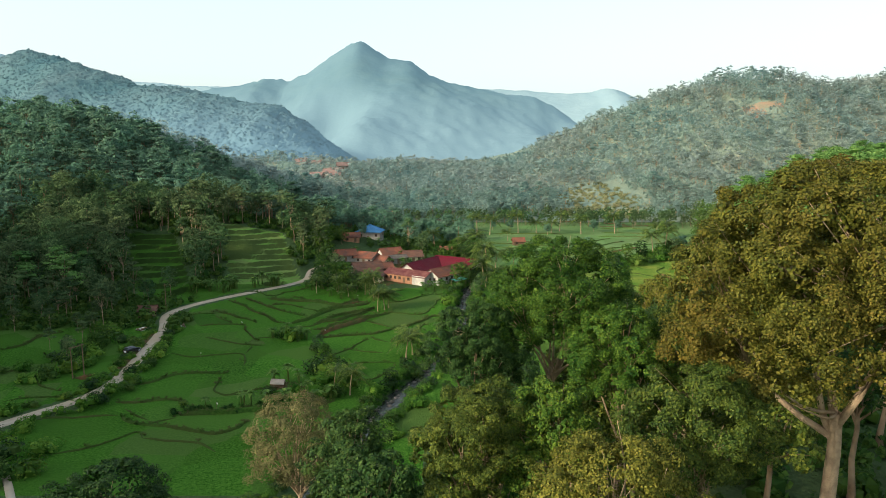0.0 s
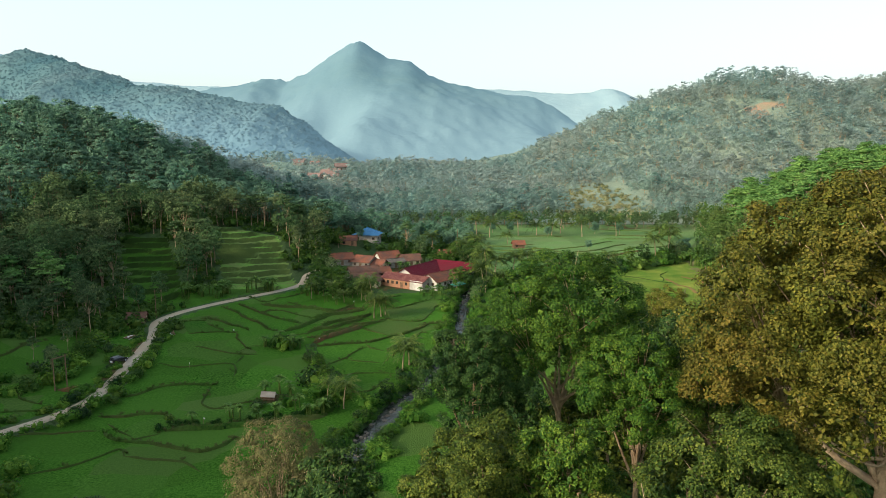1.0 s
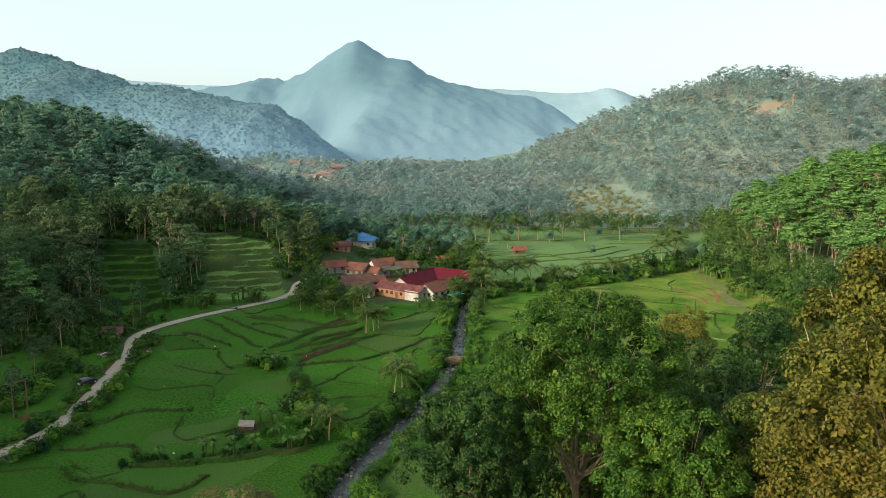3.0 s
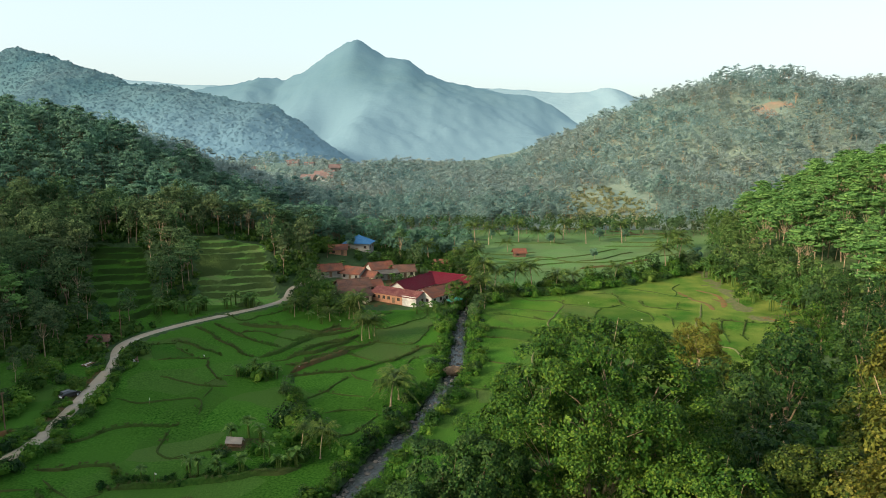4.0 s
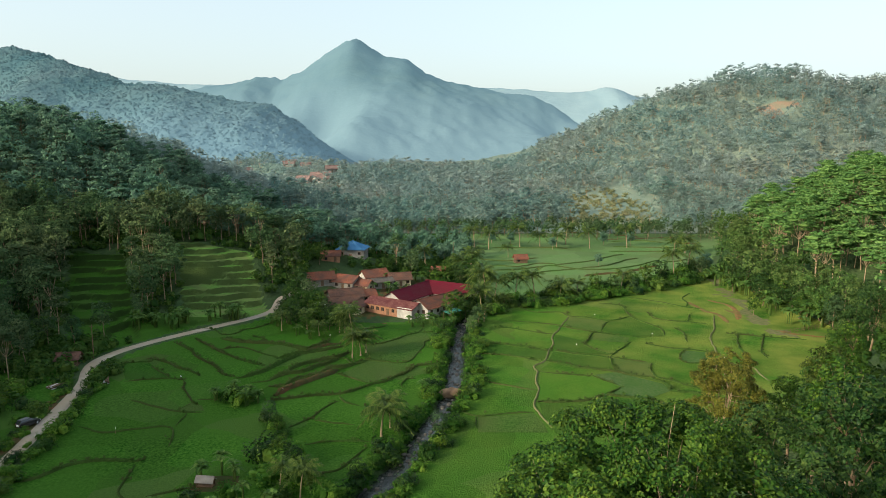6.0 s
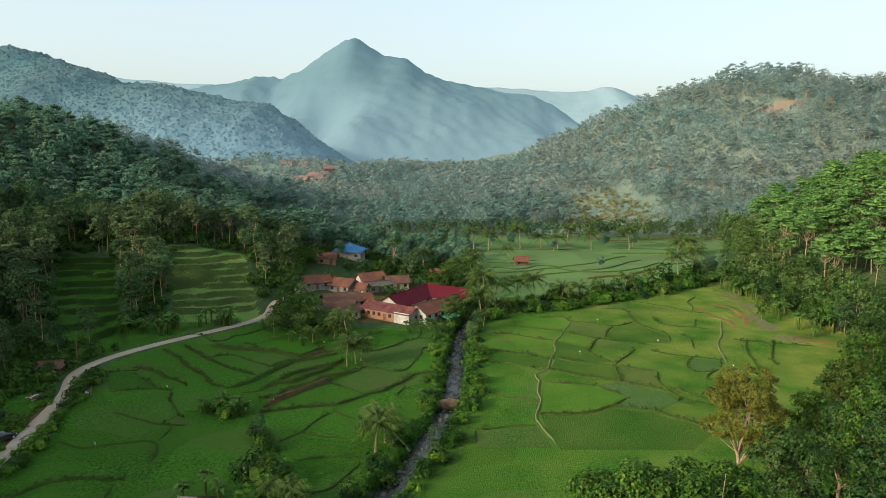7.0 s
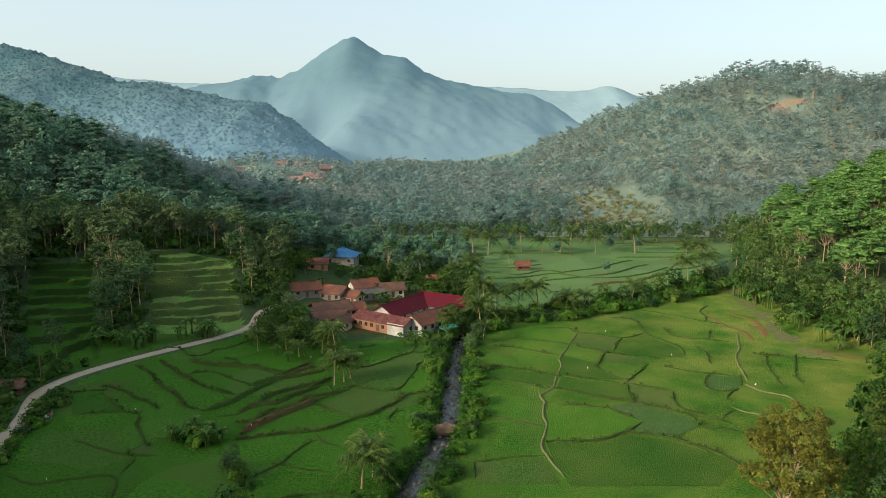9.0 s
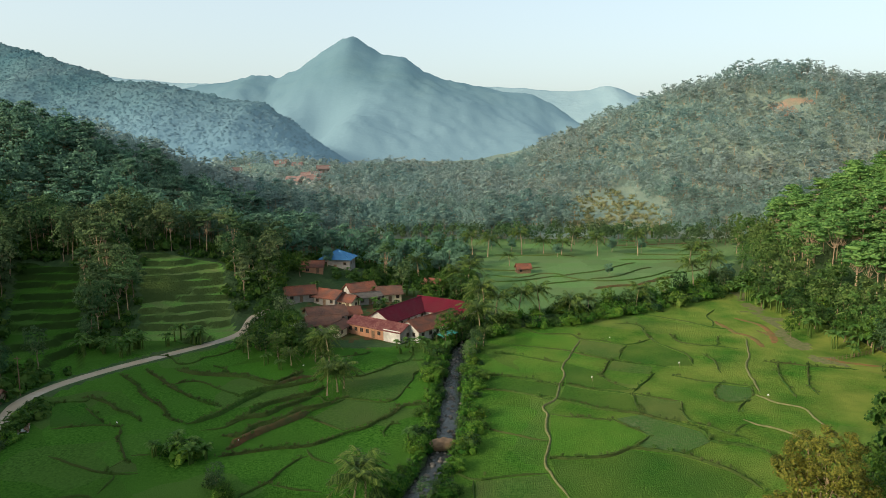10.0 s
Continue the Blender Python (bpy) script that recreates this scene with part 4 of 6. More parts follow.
            P = min(mains, key=lambda q: np.linalg.norm(q[3] - c))
            for _ in range(2):
                d = rng.normal(size=3)
                d[2] = abs(d[2])
                e = c + d / np.linalg.norm(d) * r * 0.95
                b = P[3] * (1 - t) + e * t + 0.05 * radius * np.sin(np.pi * t) * rng.normal(size=3)
                g.tube(b, trunk_r * 0.13 * (1 - 0.75 * t[:, 0]), 4)
    for _ in range(bare):
        c, r = lobes[rng.integers(1, len(lobes))]
        d = rng.normal(size=3)
        e = c + d / np.linalg.norm(d) * r * 1.25
        t = np.linspace(0, 1, 6)[:, None]
        g.tube(fork * (1 - t) + e * t + 0.1 * radius * np.sin(np.pi * t) * rng.normal(size=3), trunk_r * 0.22 * (1 - 0.8 * t[:, 0]), 4)
    trunk = g.mesh(name + "_trunk", [bark], True)
    h = Geo()
    if count > 5000:                                      # large shaded leaves fill the inside
        h.add(*crown_leaves(rng, [(c, r * 0.74) for c, r in lobes], count // 5, leaf * 1.6, clumps, low=-0.9))
    else:
        for c, r in (lobes if core else []):
            h.add(*lump(rng, c, r * core, 0.8, *fine, 0.34))
    h.add(*crown_leaves(rng, lobes, count, leaf, clumps))
    return trunk, h.mesh(name + "_crown", [mat])


def plant_tree(meshes, x, y, rz=0.0, scale=1.0, name="tree", label="", category="tree", group="", z=None, sink=0.3):
    t = thing(name, x, y, (gz(x, y) if z is None else z) - sink, rz, scale, label, category, group)
    part("trunk", meshes[0], t)
    part("crown", meshes[1], t)
    return t


# ---- trees on the near slope ----
def near_tree(seed, x, y, top, radius, crown_h, count, leaf, mat, label, bark="bark", **kw):
    z = gz(x, y)
    m = tree_meshes("near_tree", seed, top - z + 0.3, radius, crown_h, count, leaf, mat, bark, **kw)
    return plant_tree(m, x, y, 0, 1.0, "broadleaf_tree", label, "tree", "tall trees on the near slope", z)


near_tree(1, 29, 49, 51, 12, 19, 165000, 0.19, "leaf_gold", "huge old rain tree with golden-green domed crown and pale forked trunk", "pale_bark", n_lobes=46, trunk_r=0.75, clumps=22, bare=3, limbs=5, fork_at=0.98, hang=[(-8.5, -2, 12, 3.2), (-6, -5, 14, 3.0), (-9, 3, 14, 3.0), (-2, -7, 12.5, 3.0), (-5, 0, 15.5, 2.8), (4, -7, 11, 3.0), (-10, 0, 9.5, 3.0), (8, -4, 12, 3.0)])
near_tree(2, 12.3, 72, 42.5, 8.9, 17, 78000, 0.18, "leaf_green", "tall bright green tree with a domed crown and slender pale trunk", "pale_bark", n_lobes=28, trunk_r=0.4, clumps=22, bare=4)
near_tree(3, 3, 67, 36.5, 5.4, 13, 34000, 0.17, "leaf_dark", "dense dark green tree beside the stream", n_lobes=9, clumps=26)
near_tree(4, 16, 61, 37.5, 5.0, 13, 32000, 0.17, "leaf_green", "fresh green tree with a ragged crown", n_lobes=9, clumps=26, bare=4)
near_tree(5, 9.5, 36, 36, 5.2, 9, 26000, 0.15, "leaf_yellow", "yellowing open-crowned tree with bare twigs", "pale_bark", n_lobes=10, core=0.62, bare=12)
near_tree(6, 16, 41, 38.5, 5.4, 11, 36000, 0.16, "leaf_olive", "dark olive tree under the great rain tree", n_lobes=10, bare=4)
near_tree(7, 2, 48, 34.5, 4.8, 12, 32000, 0.16, "leaf_olive", "olive-green broadleaf tree with a full crown", n_lobes=9)
near_tree(8, -5, 45, 31, 4.5, 11, 13000, 0.21, "leaf_dark", "dark green broadleaf tree with a full crown", n_lobes=9)
near_tree(9, -17.5, 78, 23, 6.6, 15, 15000, 0.2, "leaf_drab", "pale half-bare tree with yellowish leaves", "pale_bark", n_lobes=14, core=0.3, bare=9)
near_tree(10, -31, 60, 22.8, 6.5, 10, 15000, 0.23, "leaf_dark", "dark green spreading tree above the paddies", n_lobes=10)
near_tree(11, 22.5, 62, 38, 4.5, 12, 26000, 0.17, "leaf_olive", "olive-green tree with drooping twigs", n_lobes=9, bare=5)
near_tree(12, 43, 136, 26, 5.4, 15, 17000, 0.22, "leaf_yellow", "yellow-green open tree at the edge of the paddies", "pale_bark", n_lobes=11, core=0.45, bare=6)
near_tree(13, -8, 57, 29, 4.6, 11, 12000, 0.22, "leaf_dark", "dark green tree on the stream bank", n_lobes=9)
near_tree(14, -12, 46, 27, 4.8, 11, 12000, 0.22, "leaf_olive", "olive-green tree above the stream", n_lobes=9)
near_tree(15, 4, 57, 32, 4.4, 12, 20000, 0.18, "leaf_olive", "dense olive-green tree on the lower slope", n_lobes=9)
near_tree(16, 8, 49, 35, 4.4, 12, 24000, 0.17, "leaf_green", "fresh green tree on the lower slope", n_lobes=9)
rng = np.random.default_rng(5)
slope_kinds = [tree_meshes("slope_tree", 40 + k, 22, 5.2, 15, 5010, 0.34, mat, n_lobes=12, limbs=5, deep=1.5) for k, mat in enumerate(("leaf_green", "leaf_dark", "leaf_olive", "leaf_dark"))]
for k, (x, y, s) in enumerate([(4, 77, 0.95), (9, 80, 1.0), (15, 77, 1.05), (1, 86, 0.75), (7, 66, 1.0), (-1, 60, 0.9), (20, 70, 1.1), (10, 88, 1.0), (20, 84, 0.95), (27, 76, 1.0), (31, 62, 1.1), (31, 90, 0.95), (23, 98, 0.85), (40, 100, 0.9), (41, 84, 1.0), (37, 113, 0.85), (48, 116, 0.9), (53, 130, 0.85),
                               (52, 98, 1.0), (62, 112, 1.0), (58, 146, 0.8), (68, 132, 0.95), (70, 158, 0.8), (80, 146, 0.95), (82, 172, 0.8), (92, 186, 0.8), (94, 164, 0.95), (76, 120, 1.05), (90, 136, 1.05),
                               (12, 112, 0.6), (19, 114, 0.62), (26, 115, 0.62), (33, 118, 0.66), (104, 150, 1.05), (108, 178, 1.0), (106, 202, 0.8), (120, 200, 0.9), (118, 222, 0.8), (134, 214, 0.9), (44, 70, 1.1), (56, 84, 1.1), (124, 178, 1.0)]):
    plant_tree(slope_kinds[k % 4], x, y, rng.uniform(0, 360), s, "broadleaf_tree", "leafy green broadleaf tree on the wooded slope", "tree", "trees on the near slope")

# ---- woodland on the hills ----
wood_kinds = [tree_meshes("wood_tree", 60 + k, 14 + 2 * (k % 3), 4.2 + 0.5 * (k % 2), 11.5, 600, 0.82, "leaf_wood", "pale_bark" if k % 3 == 0 else "bark", n_lobes=7, trunk_r=0.22, clumps=12, core=0, sides=5, limbs=3, deep=1.8) for k in range(6)]
wood_far_kinds = [tree_meshes("wood_tree", 70 + k, 13 + 2.5 * (k % 3), 4.0 + 0.6 * (k % 2), 10.5, 200, 1.15, "leaf_wood", "pale_bark", n_lobes=5, trunk_r=0.2, clumps=9, core=0, sides=4, limbs=0, deep=1.7) for k in range(4)]


def tiered_tree(name, seed, height, radius, pads, count, leaf, mat, bark="pale_bark", trunk_r=0.2, depth=0.5):
    """A tree whose foliage lies in flat tiers on spreading limbs."""
    rng = np.random.default_rng(seed)
    g, h = Geo(), Geo()
    fork = np.array([rng.uniform(-0.5, 0.5), rng.uniform(-0.5, 0.5), height * (1 - depth) * 0.9])
    t = np.linspace(0, 1, 4)[:, None]
    g.tube(fork * t, trunk_r * (1.1 - 0.4 * t[:, 0]), 5)
    for i in range(pads):
        u = (i + 0.5) / pads
        a = 2.4 * i + rng.uniform(-0.5, 0.5)
        q = radius * 0.68 * math.sqrt(u) * rng.uniform(0.7, 1.1)
        r = radius * rng.uniform(0.34, 0.5)
        c = np.array([q * math.cos(a), q * math.sin(a), height * (1 - depth * 0.75 * u * rng.uniform(0.7, 1.2)) - 0.2 * r])
        g.tube(fork * (1 - t) + (c - [0, 0, 0.15 * r]) * t - np.array([[0, 0, 0.6]]) * np.sin(np.pi * t), trunk_r * 0.45 * (1 - 0.7 * t[:, 0]), 3)
        h.add(*lump(rng, c - np.array([0, 0, 0.12 * r]), r * 0.72, 0.26, 3, 6, 0.3))
        k = count // pads
        b, w = rng.uniform(0, 2 * np.pi, k), np.sqrt(rng.uniform(0.02, 1.0, k)) * rng.uniform(0.8, 1.15, k)
        C = c + np.stack([r * w * np.cos(b), r * w * np.sin(b), r * (0.34 * (1 - w ** 2) + rng.uniform(-0.12, 0.10, k))], 1)
        N = np.stack([0.5 * w * np.cos(b), 0.5 * w * np.sin(b), np.ones(k)], 1) + 0.35 * rng.normal(size=(k, 3))
        h.add(*leaf_quads(C, N, leaf, leaf * 0.75, rng))
    return g.mesh(name + "_trunk", [bark], True), h.mesh(name + "_crown", [mat])


umbrella_kinds = [tiered_tree("umbrella_tree", 80 + k, 15 + 2 * (k % 2), 5.6, 10, 300, 0.95, "leaf_umbrella") for k in range(4)]
tiered_kinds = [tiered_tree("tiered_tree", 180 + k, 16 + 2 * (k % 2), 5.0, 9, 330, 0.95, "leaf_wood") for k in range(3)]


def scatter(rng, x0, x1, y0, y1, gap, keep):
    """Places on a jittered lattice for which keep holds."""
    X, Y = np.meshgrid(np.arange(x0, x1, gap), np.arange(y0, y1, gap))
    X = X.ravel() + rng.uniform(-0.45, 0.45, X.size) * gap
    Y = Y.ravel() + rng.uniform(-0.45, 0.45, Y.size) * gap
    k = keep(X, Y)
    return X[k], Y[k]


def as_arrays(pair):
    """Corners, faces and material numbers of a trunk and its crown, joined."""
    VV, FF, MM, n = [], [], [], 0
    for i, me in enumerate(pair):
        v = np.empty(3 * len(me.vertices), np.float32)
        me.vertices.foreach_get("co", v)
        f = np.empty(len(me.loops), np.int32)
        me.loops.foreach_get("vertex_index", f)
        VV.append(v.reshape(-1, 3)), FF.append(f.reshape(-1, 4) + n), MM.append(np.full(len(me.polygons), i))
        n += len(me.vertices)
    return np.concatenate(VV), np.concatenate(FF), np.concatenate(MM)


def wood_stuff(name, kinds, xs, ys, rng, mats, label, smin=0.75, smax=1.25, sink=0.4):
    """Many trees of the given kinds, joined into one mesh."""
    zs = ground(xs, ys)
    which = rng.integers(0, len(kinds), len(xs))
    VV, FF, MM, n = [], [], [], 0
    for k, pair in enumerate(kinds):
        v, f, m = as_arrays(pair)
        q = which == k
        c = q.sum()
        if not c:
            continue
        a, s = rng.uniform(0, 2 * np.pi, c), rng.uniform(smin, smax, c)
        ca, sa = (np.cos(a) * s)[:, None], (np.sin(a) * s)[:, None]
        x = v[:, 0] * ca - v[:, 1] * sa + xs[q][:, None]
        y = v[:, 0] * sa + v[:, 1] * ca + ys[q][:, None]
        z = v[:, 2] * s[:, None] + zs[q][:, None] - sink
        VV.append(np.stack([x, y, z], -1).reshape(-1, 3))
        FF.append((f[None] + (np.arange(c) * len(v))[:, None, None]).reshape(-1, 4) + n)
        MM.append(np.tile(m, c))
        n += c * len(v)
    me = mesh_np(name, np.concatenate(VV), np.concatenate(FF), mats, np.concatenate(MM), True)
    return tagged(new(name, me), label, "woodland", kind="stuff")


def on_left_hill(x, y):
    h = hills(x, y)
    return (h > 1.5) & (terrace_mask(x, y) < 0.05) & (x < -0.6 * 0 + 10) & (line_dist(x, y, ROAD_L) > 6) & (np.hypot(x + 35, y - 330) > 17) & ~((np.abs(x + 31) < 22) & (np.abs(y - 300) < 22))


rng = np.random.default_rng(7)
lx, ly = scatter(rng, -300, 5, 190, 445, 6.4, lambda x, y: on_left_hill(x, y) & (-x < 0.70 * y + 8))
front = (ly < 330) & (lx > -175)
order = np.flatnonzero(front)[:260]
for i in order:
    k = rng.integers(0, 9)
    plant_tree((wood_kinds + tiered_kinds)[k], lx[i], ly[i], rng.uniform(0, 360), rng.uniform(0.7, 1.15), "woodland_tree", "dark green woodland tree on the steep hillside", "tree", "trees on the wooded hillside")
wx, wy = scatter(rng, -150, -82, 196, 262, 7.2, lambda x, y: (hills(x, y) <= 1.5) & (terrace_mask(x, y) < 0.05) & (line_dist(x, y, ROAD_L) > 6.5) & (x < -0.25 * (y - 200) - 76) & (np.hypot(x + 92.5, y - 211.5) > 7) & ~((y < 212) & (x > -100)))
wx, wy = np.append(wx, [-93, -97, -99, -104, -102]), np.append(wy, [166, 172, 184, 177, 194])
for i in range(len(wx)):
    plant_tree((wood_kinds + tiered_kinds)[rng.integers(0, 9)], wx[i], wy[i], rng.uniform(0, 360), rng.uniform(0.45, 0.8) if wy[i] > 196 else 0.4, "woodland_tree", "dark green tree at the foot of the wooded hillside", "tree", "trees on the wooded hillside")
rest = np.ones(len(lx), bool)
rest[order] = False
wood_stuff("hillside_woodland", wood_far_kinds + tiered_kinds, lx[rest], ly[rest], rng, ["bark", "leaf_hazed"], "dense dark green woodland covering the hillside", sink=3.0)

ux, uy = scatter(rng, 112, 330, 195, 440, 7.6, lambda x, y: (hills(x, y) > 0.5) & (x > 110) & (x < 0.72 * y + 12))
dark = (rng.uniform(0, 1, len(ux)) < 0.2) | (hills(ux, uy) < 5)
wood_stuff("umbrella_woodland", umbrella_kinds, ux[~dark], uy[~dark], rng, ["pale_bark", "leaf_umbrella"], "bright green flat-topped trees covering the sunny slope", 0.75, 1.35)
wood_stuff("slope_woodland", wood_kinds[:2] + wood_far_kinds[:2], ux[dark], uy[dark], rng, ["pale_bark", "leaf_sunny"], "darker green trees among the flat-topped ones", 0.55, 1.1)

far_kinds = [tree_meshes("far_tree", 90 + k, 10 + 3 * (k % 3), 3.6 + 0.5 * (k % 2), 8.0 + 1.5 * (k % 3), 62, 1.35, "leaf_far_haze", "pale_bark", n_lobes=3 + k % 2, trunk_r=0.2, clumps=6, core=0, sides=3, limbs=0, deep=1.6) for k in range(5)]
far_tiered = [tiered_tree("far_tree", 190 + k, 16, 5.2, 5, 30, 1.7, "leaf_far_haze") for k in range(2)]


def cleared(x, y):
    """The planted clearing, the landslip and the far village stand open."""
    patch = np.hypot((x - 118) / 34, (y - 520) / 58) < 1 + 0.3 * wobble(x, y, 30)
    slip = np.hypot((x - 297) / 1.4, y - 652) < 10 + 4 * wobble(x, y, 12)
    hamlet = ((x < -145) & (x > -215) & (y > 745) & (y < 830) | (np.abs(x + 114 - 0.20 * (y - 665)) < 16) & (y > 600) & (y < 700)) & (wobble(x, y, 18) < 0.35)
    return patch | slip | hamlet


fx, fy = scatter(rng, -270, 660, 458, 860, 6.0, lambda x, y: (np.abs(x) < 0.65 * y + 10) & ((hills(x, y) > 0.5) | (x < 60)) & ~cleared(x, y) & ((y < 765) | (x < 190) & (y < 830) | (x < 40)))
near = (fy < 560) & (hills(fx, fy) < 14)
wood_stuff("valley_woodland", far_kinds[:3] + wood_far_kinds[:1] + tiered_kinds[:1], fx[near], fy[near], rng, ["pale_bark", "leaf_mid_haze"], "green woodland across the valley behind the village", 0.65, 1.2, 3.0)
wood_stuff("far_woodland", far_kinds + far_tiered, fx[~near], fy[~near], rng, ["pale_bark", "leaf_far_haze"], "hazy grey-green woodland covering the far hills", 0.65, 1.3, 5.0)


# ---- far ridges and the pointed mountain ----
def far_hill(name, x0, x1, y0, y1, nx, ny, height, mat, label, lumps):
    X, Y = np.meshgrid(np.linspace(x0, x1, nx), np.linspace(y0, y1, ny))
    Z = height(X, Y) * ss(0, 0.16 * (y1 - y0), Y - y0) * ss(0, 120, x1 - X)
    Z = Z + lumps * wobble(X, Y, 35, 3) * ss(10, 60, Z) + 1.3 * lumps * wobble(X, Y, 260, 3) * ss(20, 90, Z) - 3
    V = np.stack([X, Y, Z], -1).reshape(-1, 3)
    I = (np.arange(ny - 1)[:, None] * nx + np.arange(nx - 1)[None]).ravel()
    me = mesh_np(name, V, np.stack([I, I + 1, I + nx + 1, I + nx], 1), [mat], smooth=True)
    tagged(new(name, me), label, "mountain", kind="structure")
    return X, Y, Z


def ridge_woods(name, land, gap, size, mat, label, seed):
    """Rounded crowns all over a far hill, in one mesh."""
    rng = np.random.default_rng(seed)
    X, Y, Z = land
    x, y = scatter(rng, max(X.min(), -1500), min(X.max(), 700), Y.min(), Y.min() + 0.62 * (Y.max() - Y.min()), gap, lambda x, y: np.abs(x) < 0.68 * y + 20)
    u, v = (x - X[0, 0]) / (X[0, -1] - X[0, 0]) * (X.shape[1] - 1), (y - Y[0, 0]) / (Y[-1, 0] - Y[0, 0]) * (X.shape[0] - 1)
    i, j = np.clip(u.astype(int), 0, X.shape[1] - 2), np.clip(v.astype(int), 0, X.shape[0] - 2)
    a, b = u - i, v - j
    z = (Z[j, i] * (1 - a) + Z[j, i + 1] * a) * (1 - b) + (Z[j + 1, i] * (1 - a) + Z[j + 1, i + 1] * a) * b
    face = Z[np.minimum(j + 3, X.shape[0] - 1), i] > Z[j, i] - 6.0     # the side that looks at the valley
    k = (z > 4) & face
    x, y, z = x[k], y[k], z[k]
    kinds = [lump(rng, np.zeros(3), 1.0, 0.6, 3, 5, 0.42) for _ in range(5)]
    VV, FF, NN, n = [], [], [], 0
    for m, (V, F) in enumerate(kinds):
        q = np.arange(len(x)) % 5 == m
        s = size * rng.uniform(0.55, 1.45, q.sum())
        P = np.stack([x[q], y[q], z[q] - 0.12 * s], -1)[:, None] + V[None] * s[:, None, None]
        VV.append(P.reshape(-1, 3)), FF.append((F[None] + (np.arange(q.sum()) * len(V))[:, None, None]).reshape(-1, 4) + n)
        n += q.sum() * len(V)
        # normals lean up and towards the view, to soften shading as haze would
        o = 0.25 * np.tile(V / (np.linalg.norm(V, axis=1, keepdims=True) + 1e-6), (q.sum(), 1)) + np.array([0.1, -0.45, 0.6])
        NN.append(o / np.linalg.norm(o, axis=1, keepdims=True))
    me = mesh_np(name, np.concatenate(VV), np.concatenate(FF), [mat], smooth=True)
    me.normals_split_custom_set_from_vertices(np.concatenate(NN).tolist())
    return tagged(new(name, me), label, "woodland", kind="stuff")


def peak_height(X, Y):
    ridge = np.interp(X, [-1800, -1159, -820, -583, -515, -447, -380, -312, -260, -236, -210, -159, -92, -41, 27, 146, 264, 332, 400, 470, 600], [90, 150, 190, 232, 247, 243, 269, 311, 345, 355, 340, 309, 303, 262, 230, 210, 193, 159, 108, 60, 10])
    return ridge * np.exp(-(np.abs(Y - 2075) / (400 * (1 + 0.28 * wobble(X, 0.25 * Y, 420, 2)))) ** 1.7)


def left_ridge_height(X, Y):
    ridge = np.interp(X, [-1700, -1250, -1045, -950, -884, -800, -675, -583, -484, -393, -332, -274, -230, -189, -150, -90], [160, 200, 236, 248, 254, 236, 196, 172, 160, 140, 126, 118, 93, 62, 30, 3])
    mid = 1157 - (X + 232) * 0.585
    return ridge * np.exp(-(np.abs(Y - mid) / (310 * (1 + 0.25 * wobble(X, 0.3 * Y, 330, 2)))) ** 1.8)


def back_ridge_height(X, Y):
    ridge = np.interp(X, [-3000, -2063, -1800, -1388, -900, 0, 232, 421, 600, 691, 759, 820, 880, 1000, 1300, 2500], [480, 480, 400, 343, 320, 310, 316, 304, 296, 302, 318, 304, 276, 270, 290, 330])
    return ridge * np.exp(-((Y - 3300) / 500) ** 2)


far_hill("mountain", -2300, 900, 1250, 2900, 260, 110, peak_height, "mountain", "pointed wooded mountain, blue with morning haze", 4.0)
left_ridge = far_hill("hazy_ridge", -1750, -40, 820, 2100, 220, 120, left_ridge_height, "hazed_ridge", "long wooded ridge, grey-blue with morning haze", 5.0)
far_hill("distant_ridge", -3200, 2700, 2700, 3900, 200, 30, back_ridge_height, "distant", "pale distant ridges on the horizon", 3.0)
ridge_woods("ridge_woodland", left_ridge, 6.6, 3.3, "hazed_ridge", "hazy green trees covering the long ridge", 32)

# ---- buildings ----
def slab_wall(L, h, gable=0.0, t=0.2):
    """A wall of length L along x, its foot at the origin's height, with a gable on it."""
    pts = [(-L / 2, -1.6), (L / 2, -1.6), (L / 2, h), (0, h + max(gable, 0.02)), (-L / 2, h)]
    bm = bmesh.new()
    vs = [[bm.verts.new((x, y, z)) for x, z in pts] for y in (-t / 2, t / 2)]
    bm.faces.new(vs[0]), bm.faces.new(vs[1][::-1])
    for i in range(5):
        j = (i + 1) % 5
        bm.faces.new((vs[0][j], vs[0][i], vs[1][i], vs[1][j]))
    me = bpy.data.meshes.new("wall")
    bm.to_mesh(me)
    bm.free()
    return me


def roof_plane(L, S, pitch, ridge_z, style, seed, hip=0.0):
    """One roof slope that falls from the ridge towards -y, with rows of tiles or ribs of metal."""
    rng = np.random.default_rng(seed)
    nu, ns = max(4, int(L / (0.45 if style == "metal" else 1.2))), max(3, int(S / 0.36))
    if style == "tile":
        rows = [q for i in range(ns) for q in (i / ns, (i + 0.97) / ns)]
    else:
        rows = list(np.linspace(0, 1, 5))
    cols = np.linspace(-0.5, 0.5, 2 * nu + 1 if style == "metal" else nu + 1)
    sag = rng.uniform(-1, 1, 3)
    V = []
    for k, r in enumerate(rows):
        for i, c in enumerate(cols):
            w = L - 2 * hip * (1 - r)
            x, d = c * w, r * S
            up = 0.035 * (k % 2) if style == "tile" else 0.05 * (i % 2)
            up += 0.05 * math.sin(5 * c + 6 * sag[0]) * math.sin(3 * r + 3 * sag[1]) + 0.02 * rng.uniform(-1, 1)
            V.append((x, -d * math.cos(pitch) - up * math.sin(pitch), ridge_z - d * math.sin(pitch) + up * math.cos(pitch)))
    n = len(cols)
    F = [[k * n + i, (k + 1) * n + i, (k + 1) * n + i + 1, k * n + i + 1] for k in range(len(rows) - 1) for i in range(n - 1)]
    top = np.array(V)
    low = top - np.array([0, 0, 0.14])
